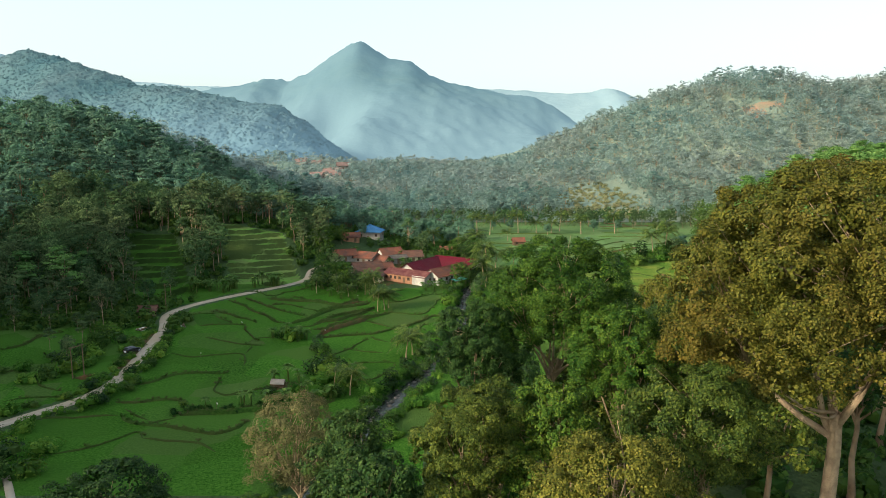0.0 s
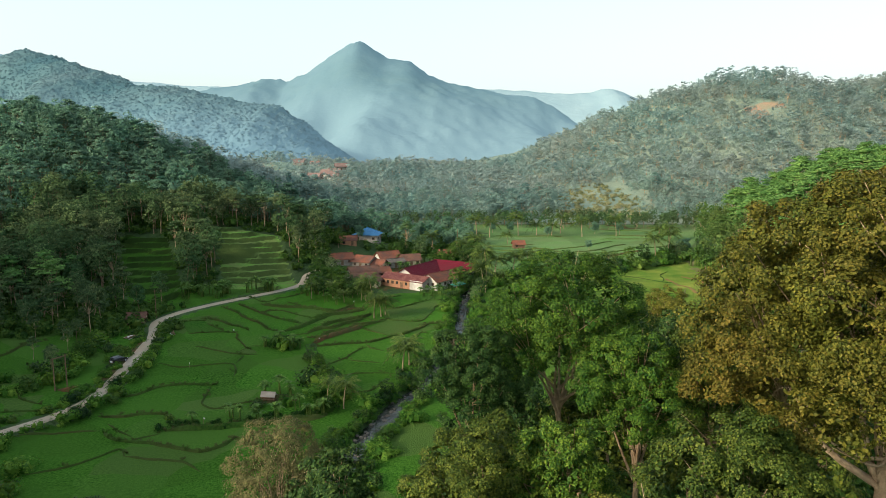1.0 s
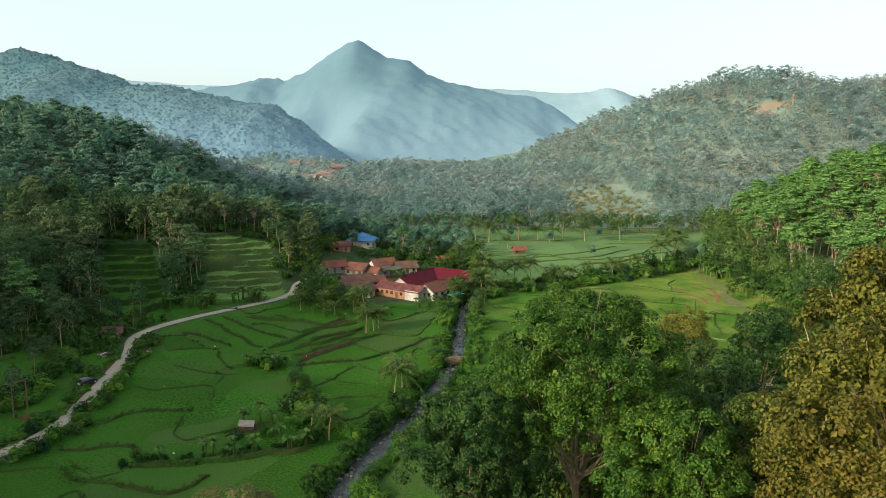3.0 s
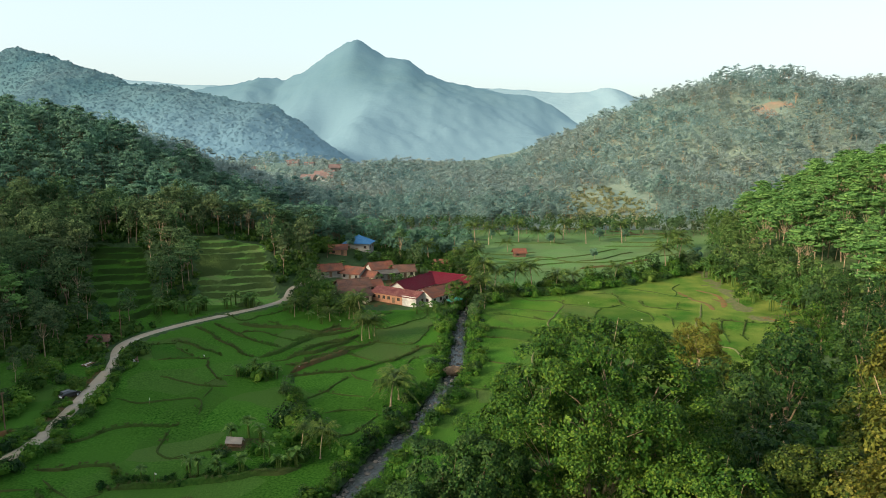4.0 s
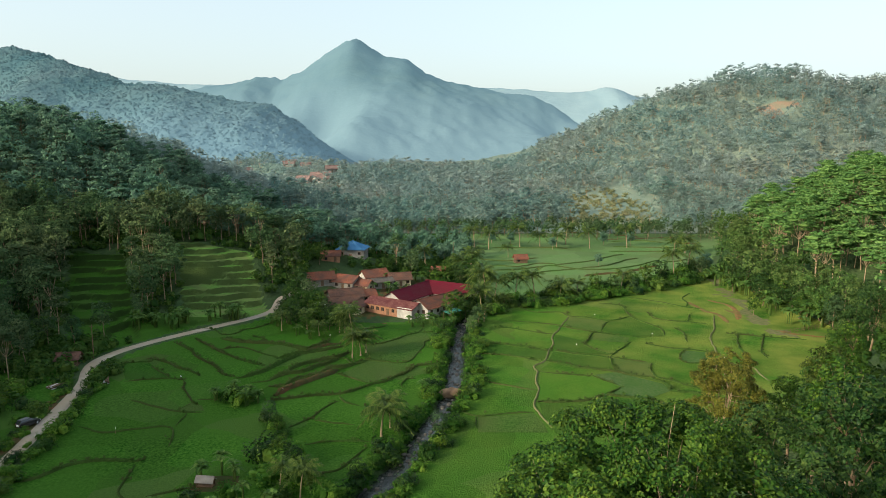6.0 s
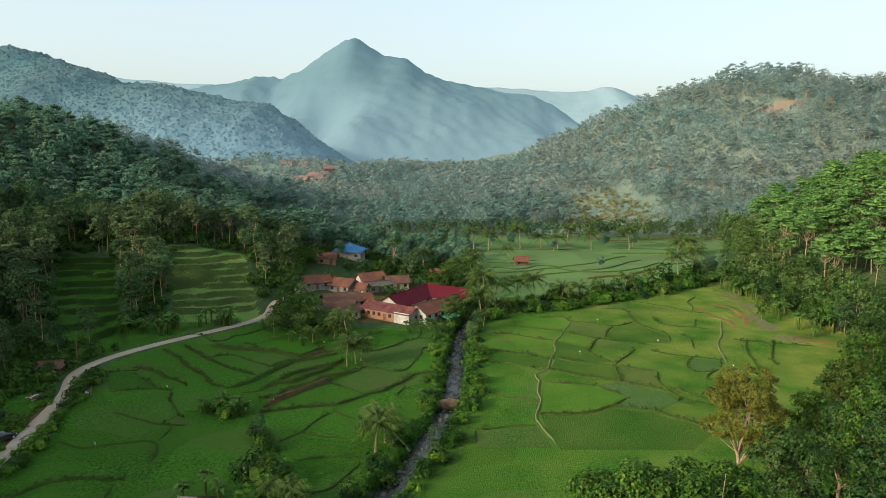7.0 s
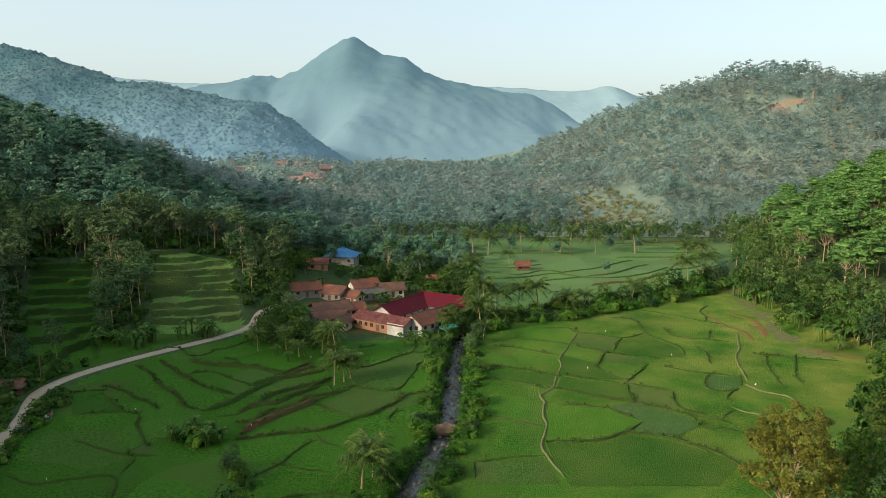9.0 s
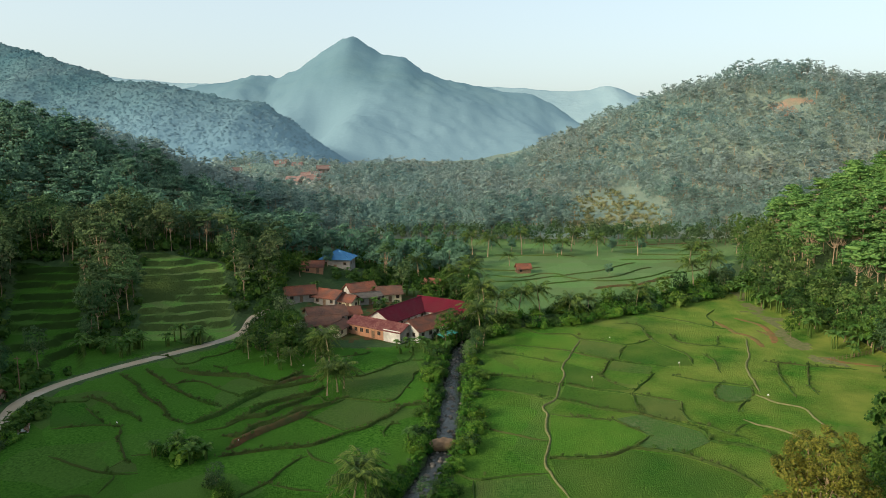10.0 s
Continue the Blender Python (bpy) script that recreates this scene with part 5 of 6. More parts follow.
    m = len(top)
    edge = [k * n for k in range(len(rows))] + [(len(rows) - 1) * n + i for i in range(1, n)] + [k * n + n - 1 for k in range(len(rows) - 2, -1, -1)]
    F2 = [[edge[i], edge[i] + m, edge[i + 1] + m, edge[i + 1]] for i in range(len(edge) - 1)]
    F3 = [[a + m for a in f[::-1]] for f in F]
    return np.vstack([top, low]), np.array(F + F2 + F3)


def roof_part(parent, L, W, pitch_h, wall_h, over, mat, style, seed, rz=0, hip=0.0):
    half = W / 2
    pitch = math.atan2(pitch_h, half)
    S = (half + over) / math.cos(pitch)
    for k in (0, 1):
        g = Geo()
        g.add(*roof_plane(L + 2 * over, S, pitch, wall_h + pitch_h + 0.1, style, seed + k, hip))
        part("roof_slope", g.mesh("roof_slope", [mat]), parent, at=pose(0, 0, 0, 0, 0, rz + 180 * k))
    g = Geo()
    g.tube([(-L / 2 - over + hip, 0, wall_h + pitch_h + 0.14), (L / 2 + over - hip, 0, wall_h + pitch_h + 0.14)], [0.14, 0.14], 6)
    part("ridge_cap", g.mesh("ridge_cap", [mat]), parent, at=pose(0, 0, 0, 0, 0, rz))


def window_part(parent, x, y, z, w, h, rz):
    g = Geo()
    for a, b, c, d in ((0, h / 2, w + 0.16, 0.08), (0, -h / 2, w + 0.16, 0.08), (-w / 2, 0, 0.08, h), (w / 2, 0, 0.08, h), (0, 0, 0.06, h)):
        g.box((a, 0, b), (c, 0.12, d))
    fr = part("window", g.mesh("window_frame", ["wood"]), parent, at=pose(x, y, z, 0, 0, rz))
    g = Geo()
    g.box((0, 0.015, 0), (w - 0.08, 0.06, h - 0.08))
    part("pane", g.mesh("pane", ["dark"]), fr)


def door_part(parent, x, y, w, h, rz, mat="wood"):
    g = Geo()
    g.box((0, 0, h / 2), (w, 0.1, h))
    g.box((-w / 2 - 0.05, 0, h / 2), (0.1, 0.16, h + 0.1))
    g.box((w / 2 + 0.05, 0, h / 2), (0.1, 0.16, h + 0.1))
    part("door", g.mesh("door", [mat]), parent, at=pose(x, y, 0, 0, 0, rz))


def house(x, y, L, W, rz, wall_h, pitch_h, wall, roof, style, label, over=0.6, windows=(3, 2), z=None, seed=1, hip=False, gable_mat=None, doors=1, name="house"):
    """A house with four walls, windows, a door and a gabled or hipped roof; its length lies along local x."""
    g0 = gz(x, y) if z is None else z
    t = thing(name, x, y, g0, rz, 1.0, label, "house", "village houses")
    gab = 0 if hip else pitch_h - 0.05
    for k, (len_, off, ga, m) in enumerate(((L, -W / 2, 0, wall), (W - 0.2, L / 2, gab, gable_mat or wall), (L, W / 2, 0, wall), (W - 0.2, L / 2, gab, gable_mat or wall))):
        me = slab_wall(len_, wall_h, ga)
        me.materials.append(M[m])
        a = (0, 90, 180, 270)[k]
        r = W / 2 - 0.1 if k % 2 == 0 else L / 2 - 0.1
        part("wall", me, t, at=pose(0, 0, 0, 0, 0, a) @ pose(0, -r, 0))
    if hip:
        roof_part(t, L, W, pitch_h, wall_h, over, roof, style, seed, 0, L / 2 + over - 0.3)
        roof_part(t, W, L, pitch_h, wall_h, over, roof, style, seed + 3, 90, W / 2 + over - 0.3)
    else:
        roof_part(t, L, W, pitch_h, wall_h, over, roof, style, seed)
    n1, n2 = windows
    for s in (-1, 1):
        for i in range(n1):
            wx = (i + 0.5) / n1 * L - L / 2
            if doors and i == n1 // 2:
                door_part(t, wx, s * W / 2, 0.9, 2.05, 0 if s < 0 else 180)
            else:
                window_part(t, wx, s * W / 2, 0.55 * wall_h, 1.1, 1.1, 0 if s < 0 else 180)
        for i in range(n2):
            wy = (i + 0.5) / n2 * W - W / 2
            window_part(t, s * L / 2, wy, 0.55 * wall_h, 1.0, 1.1, 90 if s > 0 else 270)
    return t


brick = house(-13.0, 264.3, 19.5, 7.0, -35, 3.0, 1.5, "brick", "rusty", "metal", "long low brick building with a rusty corrugated roof", 0.5, (9, 1), z=-0.2, seed=2, gable_mat="grey_block", doors=1, name="long_building")
g = Geo()
g.box((6.9, -3.56, 1.5), (5.9, 0.16, 3.5))
part("whitewashed_wall", g.mesh("whitewashed_wall", ["plaster"]), brick, "stained white plaster end wall")
house(1.5, 266.6, 19, 8.0, 49, 3.2, 2.2, "plaster", "tile", "tile", "white gabled building with an orange clay tile roof", 0.7, (6, 2), z=-0.1, seed=5)
house(-8.2, 277.8, 22, 9.0, 58, 3.2, 2.8, "plaster", "maroon", "metal", "large hall with a maroon sheet-metal roof and white gable", 0.7, (6, 3), z=0.0, seed=7, name="hall")
house(5.6, 283.2, 19, 9.6, -31, 3.2, 2.85, "plaster", "maroon", "metal", "large hall wing with a maroon sheet-metal roof", 0.7, (6, 3), z=0.05, seed=9, name="hall")
house(-31.2, 277.6, 11, 8.2, 24, 2.9, 2.0, "grey_block", "tile_brown", "tile", "old house with a weathered brown tile roof", 0.8, (4, 2), seed=11)
house(-30.6, 269.6, 9.5, 6.2, 20, 2.6, 1.7, "grey_block", "tile_brown", "tile", "low grey house with a sagging dark tile roof", 0.7, (3, 2), seed=12)
house(-25.6, 265.4, 6.5, 4.6, 68, 2.6, 1.3, "cream", "tile_brown", "tile", "cream porch house with a small brown gable", 0.7, (2, 2), seed=13)
house(-23.6, 279.8, 5.0, 4.6, 24, 2.8, 1.6, "cream", "tile", "tile", "small annexe with a fresh orange tile roof", 0.6, (2, 1), seed=14)
house(-32.7, 297.3, 8.5, 7, -27, 2.9, 1.9, "grey_block", "tile", "tile", "house with an orange tile roof and grey gable", 0.7, (3, 2), seed=15)
house(-26.4, 294.6, 6, 5, -27, 2.7, 1.6, "cream", "tile", "tile", "small cream house with an orange tile roof", 0.6, (2, 1), seed=17)
house(-23.8, 306.6, 9.5, 6.4, 31, 3.3, 2.1, "plaster", "tile", "tile", "white-gabled house with an orange tile roof", 0.7, (3, 2), seed=19)
house(-20.6, 301.6, 8.5, 4.6, 28, 2.5, 1.0, "grey_block", "grey_tile", "tile", "low outbuilding with a dull grey roof", 0.5, (3, 1), seed=21)
house(-13.9, 306.6, 8.0, 6.0, 15, 2.9, 1.9, "cream", "tile_brown", "tile", "cream-walled house with a brown tile roof", 0.7, (3, 2), seed=23)
house(-43.2, 298.0, 9.5, 6.4, 22, 2.8, 1.9, "grey_block", "tile", "tile", "house with a long orange tile roof among trees", 0.7, (3, 2), seed=25)
house(-35.7, 336.8, 11.4, 9.4, -6, 4.4, 2.8, "grey_block", "blue_roof", "metal", "tall grey block house with a blue hipped metal roof", 0.8, (3, 2), seed=27, hip=True, z=6.6)
house(-43.4, 325.2, 7.5, 6, 6, 2.6, 1.6, "brick", "tile", "tile", "small house with a red tile roof below the blue one", 0.6, (2, 1), seed=29, z=7.0)
house(1.4, 324.5, 6, 4.5, -20, 2.6, 1.5, "brick", "tile", "tile", "small hut with an orange tile roof behind trees", 0.5, (2, 1), seed=31)
house(39.3, 357.5, 5.6, 4.2, 8, 2.2, 1.5, "wood", "tile", "tile", "lone field hut with an orange roof among paddies", 0.6, (2, 1), seed=33, name="field_hut")
rng = np.random.default_rng(31)
for k in range(14):
    x, y = -182 + rng.uniform(-42, 48), 790 + rng.uniform(-60, 60)
    if k > 8:
        x, y = -112 + rng.uniform(-16, 16), 672 + rng.uniform(-24, 25)
    house(x, y, rng.uniform(9, 13), rng.uniform(7, 9), rng.uniform(-40, 40), 3.6, 2.8, ("plaster", "grey_block", "grey_block")[k % 3], "hazed_roof", "tile", "distant village house with a haze-greyed tiled roof", 0.8, (3, 2), seed=50 + k)

# shed with a teal tarpaulin beside the white building
shed = thing("lean_to_shed", 6.0, 259.5, gz(6.0, 259.5), 50, 1.0, "teal tarpaulin lean-to on wooden posts beside the building", "shed")
g = Geo()
g.box((0, 0, 2.1), (6.5, 2.6, 0.08))
part("canopy", g.mesh("canopy", ["tarp"]), shed, at=pose(0, 0, 0, 9, 0, 0))
for sx in (-3.0, 0, 3.0):
    for sy in (-1.15, 1.15):
        g = Geo()
        g.tube([(sx, sy, -0.3), (sx, sy, 2.1)], [0.07, 0.06], 6)
        part("post", g.mesh("post", ["wood"]), shed)
# pale sheet roof against the brown house
lean = thing("lean_to_roof", -38.2, 266.5, gz(-38.2, 266.5), -8, 1.0, "pale corrugated lean-to roof on posts beside the brown house", "shed")
g = Geo()
g.add(*roof_plane(4.2, 3.6, 0.22, 2.7, "metal", 3))
part("roof_sheet", g.mesh("roof_sheet", ["sheet"]), lean, at=pose(0, 1.6, 0))
for sx in (-1.9, 1.9):
    for sy in (-1.7, 1.4):
        g = Geo()
        g.tube([(sx, sy, -0.3), (sx, sy, 1.95 if sy < 0 else 2.6)], [0.07, 0.06], 6)
        part("post", g.mesh("post", ["wood"]), lean)


def hut(x, y, rz, L, W, label, wall="wood", roof="tile_brown", size=1.0):
    """An open roadside hut on posts with a low wall and benches."""
    t = thing("hut", x, y, gz(x, y), rz, size, label, "hut")
    for sx in (-L / 2, L / 2):
        for sy in (-W / 2, W / 2):
            g = Geo()
            g.box((sx, sy, 1.0), (0.14, 0.14, 2.6))
            part("post", g.mesh("post", ["wood"]), t)
    g = Geo()
    g.box((0, W / 2, 0.9), (L, 0.1, 2.0))
    part("back_wall", g.mesh("back_wall", [wall]), t)
    g = Geo()
    g.box((0, 0, 0.45), (L, W, 0.12))
    part("platform", g.mesh("platform", ["wood"]), t)
    roof_part(t, L, W, 1.1, 2.25, 0.5, roof, "tile", int(abs(x * 7)))
    return t


hut(-92.5, 211.5, 12, 5.0, 4.0, "small roadside hut with a brown tiled roof and plastered wall", "cream")
hut(-37.5, 151.0, -8, 5.0, 2.2, "low field shelter with a pale sheet roof on a mound", "wood", "grey_block", 0.55)

# ---- parked car ----
def car(x, y, rz):
    """A dark boxy family car: lofted body, glass, wheels, lights."""
    t = thing("car", x, y, gz(x, y) + 0.15, rz, 1.0, "black family car parked on the edge of the road", "car")

    def loft(sections, mat, name):
        V, F = [], []
        for x0, hw, z0, z1, tuck in sections:
            V += [(x0, -hw, z0), (x0, -hw, (z0 + z1) / 2), (x0, -hw * tuck, z1), (x0, hw * tuck, z1), (x0, hw, (z0 + z1) / 2), (x0, hw, z0)]
        n = len(sections)
        for i in range(n - 1):
            for j in range(6):
                k = (j + 1) % 6
                F.append([i * 6 + j, i * 6 + k, i * 6 + 6 + k, i * 6 + 6 + j])
        for b in (0, (n - 1) * 6):
            F += [[b, b + 1, b + 4, b + 5], [b + 1, b + 2, b + 3, b + 4]]
        g = Geo()
        g.add(V, F)
        return part(name, g.mesh(name, [mat], False), t)

    loft([(-2.1, 0.78, 0.35, 0.85, 0.95), (-1.9, 0.84, 0.25, 1.0, 0.97), (-0.2, 0.86, 0.22, 1.02, 0.97), (1.0, 0.85, 0.24, 1.0, 0.95), (1.9, 0.80, 0.28, 0.82, 0.9), (2.12, 0.7, 0.36, 0.7, 0.9)], "car_paint", "body")
    loft([(-1.98, 0.74, 0.98, 1.02, 0.98), (-1.75, 0.76, 0.98, 1.55, 0.86), (0.2, 0.78, 0.98, 1.60, 0.84), (1.15, 0.76, 0.96, 1.02, 0.95)], "car_glass", "cabin")
    g = Geo()
    g.box((-0.75, 0, 1.61), (1.9, 1.25, 0.05), taper=0.95)
    part("roof_panel", g.mesh("roof_panel", ["car_paint"]), t)
    for wx in (-1.3, 1.35):
        for s in (-1, 1):
            a = np.linspace(0, 2 * np.pi, 15)[:-1]
            g = Geo()
            ring = [(wx + 0.32 * math.cos(q), s * (0.86 + d), 0.32 + 0.32 * math.sin(q)) for d in (-0.2, 0.0) for q in a]
            inner = [(wx + 0.19 * math.cos(q), s * 0.87, 0.32 + 0.19 * math.sin(q)) for q in a]
            g.add(ring + inner, [[j, (j + 1) % 14, 14 + (j + 1) % 14, 14 + j] for j in range(14)] + [[14 + j, 14 + (j + 1) % 14, 28 + (j + 1) % 14, 28 + j] for j in range(14)])
            w = part("wheel", g.mesh("tyre", ["rubber"]), t)
            g = Geo()
            g.add([(wx, s * 0.9, 0.32)] + inner, [[0, 1 + j, 1 + j + 1, 1 + (j + 2) % 14] for j in range(0, 13, 2)])
            part("rim", g.mesh("rim", ["sheet"]), w)
    for s in (-1, 1):
        g = Geo()
        g.box((-2.08, s * 0.62, 0.82), (0.08, 0.2, 0.22))
        part("tail_light", g.mesh("tail_light", ["tile"]), t)
        g = Geo()
        g.box((2.05, s * 0.58, 0.66), (0.14, 0.28, 0.14))
        part("headlight", g.mesh("headlight", ["white_paint"]), t)
    g = Geo()
    g.box((-2.14, 0, 0.62), (0.05, 0.9, 0.3))
    part("bumper_panel", g.mesh("bumper_panel", ["white_paint"]), t)


car(-80.6, 173.5, 62)

# twin posts with a crossbar in the paddies
frame_ = thing("post_frame", -85.5, 156, gz(-85.5, 156), 70, 1.0, "tall twin-post wooden frame with a crossbar beside paddies", "pole frame")
for s in (-1.6, 1.6):
    g = Geo()
    g.tube([(s, 0, -0.5), (s, 0, 7.6)], [0.14, 0.11], 7)
    part("post", g.mesh("post", ["wood"]), frame_)
g = Geo()
g.box((0, 0, 7.3), (4.2, 0.16, 0.18))
part("crossbar", g.mesh("crossbar", ["wood"]), frame_)

# utility pole above the hut, and pale poles in the village
for x, y, h in ((-89, 217, 9), (-17, 330, 11), (8, 355, 10)):
    t = thing("utility_pole", x, y, gz(x, y), 0, 1.0, "slim weathered utility pole with a short crossarm", "pole", "utility poles")
    g = Geo()
    g.tube([(0, 0, -0.5), (0, 0, h)], [0.13, 0.09], 7)
    part("shaft", g.mesh("shaft", ["wood"]), t)
    g = Geo()
    g.box((0, 0, h - 0.5), (1.4, 0.1, 0.12))
    part("crossarm", g.mesh("crossarm", ["wood"]), t)

# stacks of timber by the road
for k, (x, y, rz) in enumerate(((-87.6, 196.5, 70), (-77.6, 198.5, 115))):
    t = thing("timber_stack", x, y, gz(x, y), rz, 1.0, "stack of weathered planks and poles beside the road", "timber stack")
    rng = np.random.default_rng(70 + k)
    for i in range(14):
        g = Geo()
        q, lay = (i % 5 - 2) * 0.5, i // 5
        g.box((rng.uniform(-0.3, 0.3), q, 0.12 + 0.22 * lay), (rng.uniform(3.0, 4.2), 0.4, 0.16), rng.uniform(-6, 6))
        part("plank", g.mesh("plank", ["wood" if i % 3 else "sheet"]), t)


# ---- palms, bananas, bushes ----
def palm_meshes(seed, height, fronds=17, reach=4.0):
    rng = np.random.default_rng(seed)
    g = Geo()
    t = np.linspace(0, 1, 9)[:, None]
    a = rng.uniform(0, 6.28)
    bend = np.array([[math.cos(a), math.sin(a), 0]]) * height * 0.12
    P = np.array([[0, 0, height]]) * t + bend * t ** 2
    g.tube(P, 0.20 - 0.07 * t[:, 0] + 0.12 * np.exp(-12 * t[:, 0]), 7)
    top = P[-1]
    h = Geo()
    for i in range(fronds):
        a = 2.4 * i + rng.uniform(-0.2, 0.2)
        lift = 1.25 - 1.7 * i / fronds + rng.uniform(-0.15, 0.15)
        L = reach * rng.uniform(0.85, 1.1)
        out = np.array([math.cos(a), math.sin(a), 0])
        s = np.linspace(0, 1, 13)[:, None]
        R = top + out * L * s * math.cos(lift * 0.8) + np.array([[0, 0, 1]]) * L * (math.sin(lift) * s - 0.5 * s ** 2.4)
        h.tube(R, 0.05 * (1 - 0.8 * s[:, 0]) + 0.008, 4)
        side = np.cross(out, [0, 0, 1])
        for q in np.linspace(0.1, 1.0, 24):
            at = np.array([np.interp(q, s[:, 0], R[:, a]) for a in range(3)])
            for sg in (-1, 1):
                ln_ = 0.27 * L * math.sin(math.pi * (0.16 + 0.78 * q)) * rng.uniform(0.8, 1.15)
                d = side * sg * 0.8 + out * 0.6 + np.array([0, 0, -0.45 + 0.3 * rng.normal()])
                d /= np.linalg.norm(d)
                tip = at + d * ln_
                w = out * 0.11
                h.add([at - w, at + w, tip + w * 0.3, tip - w * 0.3], [[0, 1, 2, 3]])
    return g.mesh("palm_trunk", ["pale_bark"], True), h.mesh("palm_fronds", ["leaf_palm"])


palm_kinds = [palm_meshes(300 + k, 5.6 + 1.2 * k, 22, 5.6) for k in range(4)]


def palm(x, y, k, s, rz, label="coconut palm with arching fronds"):
    t = thing("coconut_palm", x, y, gz(x, y) - 0.2, rz, s, label, "palm tree", "coconut palms")
    part("trunk", palm_kinds[k][0], t)
    part("fronds", palm_kinds[k][1], t)


rng = np.random.default_rng(8)
for i, (x, y, s) in enumerate([(-9.5, 171, 0.95), (-8.0, 175, 0.8), (-20.5, 146, 0.62), (-24.5, 149, 0.5), (-19, 219, 0.8), (-17.8, 221, 0.75), (-21, 217, 0.7), (-23.5, 236, 0.8), (-26, 239, 0.7), (21.5, 281, 0.95), (29, 283.5, 0.85), (36, 284, 0.9), (45.5, 287, 0.95), (53, 291, 0.7),
                           (16, 266, 1.0), (18, 280, 1.0), (24, 276, 0.7), (72, 303, 0.8), (100, 326, 0.95), (107, 330, 1.0), (112, 333, 0.85), (12, 318, 1.0), (15, 330, 0.9), (-4, 335, 0.8), (17, 296, 0.9), (35, 372, 0.6), (27, 395, 0.9), (44, 402, 0.95), (55, 405, 0.9), (63, 400, 0.8), (80, 398, 0.9), (100, 400, 0.9), (118, 380, 1.0), (125, 384, 0.9), (70, 412, 0.95), (20, 402, 0.85), (8, 410, 0.9), (-26, 252, 0.6)]):
    palm(x, y, i % 4, s * (1.25 if y > 260 else 1.1), rng.uniform(0, 360), ("coconut palm with arching fronds beside the paddies", "tall coconut palm with a slender leaning trunk")[i % 2])


def banana_meshes(seed):
    rng = np.random.default_rng(seed)
    g, h = Geo(), Geo()
    for st in range(3):
        ox, oy = rng.uniform(-0.7, 0.7, 2)
        H = rng.uniform(1.5, 2.6)
        g.tube([(ox, oy, -0.2), (ox, oy, H * 0.6), (ox * 1.1, oy * 1.1, H)], [0.16, 0.13, 0.08], 6)
        for i in range(7):
            a = 2.4 * i + rng.uniform(-0.3, 0.3)
            out, side = np.array([math.cos(a), math.sin(a), 0]), np.array([-math.sin(a), math.cos(a), 0])
            lift, L = rng.uniform(0.5, 1.25), rng.uniform(1.6, 2.4)
            s = np.linspace(0, 1, 6)
            w = 0.34 * np.sin(np.pi * (0.08 + 0.88 * s)) + 0.02
            R = np.array([ox * 1.1, oy * 1.1, H]) + out * (L * s * math.cos(lift))[:, None] + np.array([0, 0, 1]) * (L * (math.sin(lift) * s - 0.75 * s ** 2))[:, None]
            up = np.array([0, 0, 0.12])
            V = np.concatenate([R - side * w[:, None] + up, R, R + side * w[:, None] + up])
            F = [[j, j + 1, 6 + j + 1, 6 + j] for j in range(5)] + [[6 + j, 6 + j + 1, 12 + j + 1, 12 + j] for j in range(5)]
            h.add(V, F)
    return g.mesh("banana_stem", ["leaf_palm"], True), h.mesh("banana_leaves", ["leaf_banana"])


banana_kinds = [banana_meshes(330 + k) for k in range(4)]


def banana(x, y, s, k):
    t = thing("banana_plant", x, y, gz(x, y), 77 * k, s, "clump of banana plants with broad drooping leaves", "banana plant", "banana plants")
    part("stem", banana_kinds[k % 4][0], t)
    part("leaves", banana_kinds[k % 4][1], t)


rng = np.random.default_rng(9)
spots = [(-2.7, 193.5, 1.1), (-39, 153, 1.2), (-33.5, 154, 1.1), (-36, 156, 1.2), (-45, 188, 1.0), (-40, 186, 1.2), (-43, 142, 0.9), (-30, 146, 1.0), (-27, 142, 1.0), (-33, 141, 1.1), (-37, 140, 1.0), (-41, 139, 1.1), (-49, 138, 0.9), (-24, 143, 1.1), (-44, 190, 1.2), (-41, 189, 1.1), (-47, 188, 1.0), (-38, 187, 1.0)]
spots += [(-84 + rng.uniform(-9, 9), 246 + rng.uniform(-4, 6), rng.uniform(1.0, 1.7)) for _ in range(14)]
spots += [(-66 + rng.uniform(-5, 5), 256 + rng.uniform(-2, 4), rng.uniform(1.2, 1.7)) for _ in range(7)]
spots += [(-38 + rng.uniform(-7, 8), 252 + rng.uniform(-5, 8), rng.uniform(1.1, 1.6)) for _ in range(12)]
spots += [(rng.uniform(-8, 6), 252 + rng.uniform(-2, 2), rng.uniform(0.7, 1.1)) for _ in range(8)]
spots += [(rng.uniform(-45, -5), rng.uniform(290, 330), rng.uniform(1.0, 1.5)) for _ in range(14)]
spots += [(rng.uniform(108, 122), rng.uniform(240, 325), rng.uniform(1.2, 2.0)) for _ in range(26)]
spots += [(rng.uniform(90, 130), rng.uniform(452, 470), rng.uniform(1.2, 2.0)) for _ in range(14)]
for k, (x, y, s) in enumerate(spots):
    banana(x, y, s, k)


def bush_mesh(seed, count, leaf, mat, n=6):
    rng = np.random.default_rng(seed)
    lobes = [(np.array([rng.uniform(-0.7, 0.7), rng.uniform(-0.7, 0.7), rng.uniform(0.3, 0.9)]), rng.uniform(0.45, 0.8)) for _ in range(n)]
    g = Geo()
    for c, r in lobes:
        g.add(*lump(rng, c, r * 0.75, 0.9, 3, 5, 0.3))
    g.add(*crown_leaves(rng, lobes, count, leaf, 10, 0.9, -0.6))
    return g.mesh("bush", [mat])


bush_kinds = [bush_mesh(350 + k, 300, 0.22, ("bank_grass", "leaf_dark", "bank_grass", "bush", "leaf_green")[k]) for k in range(5)]


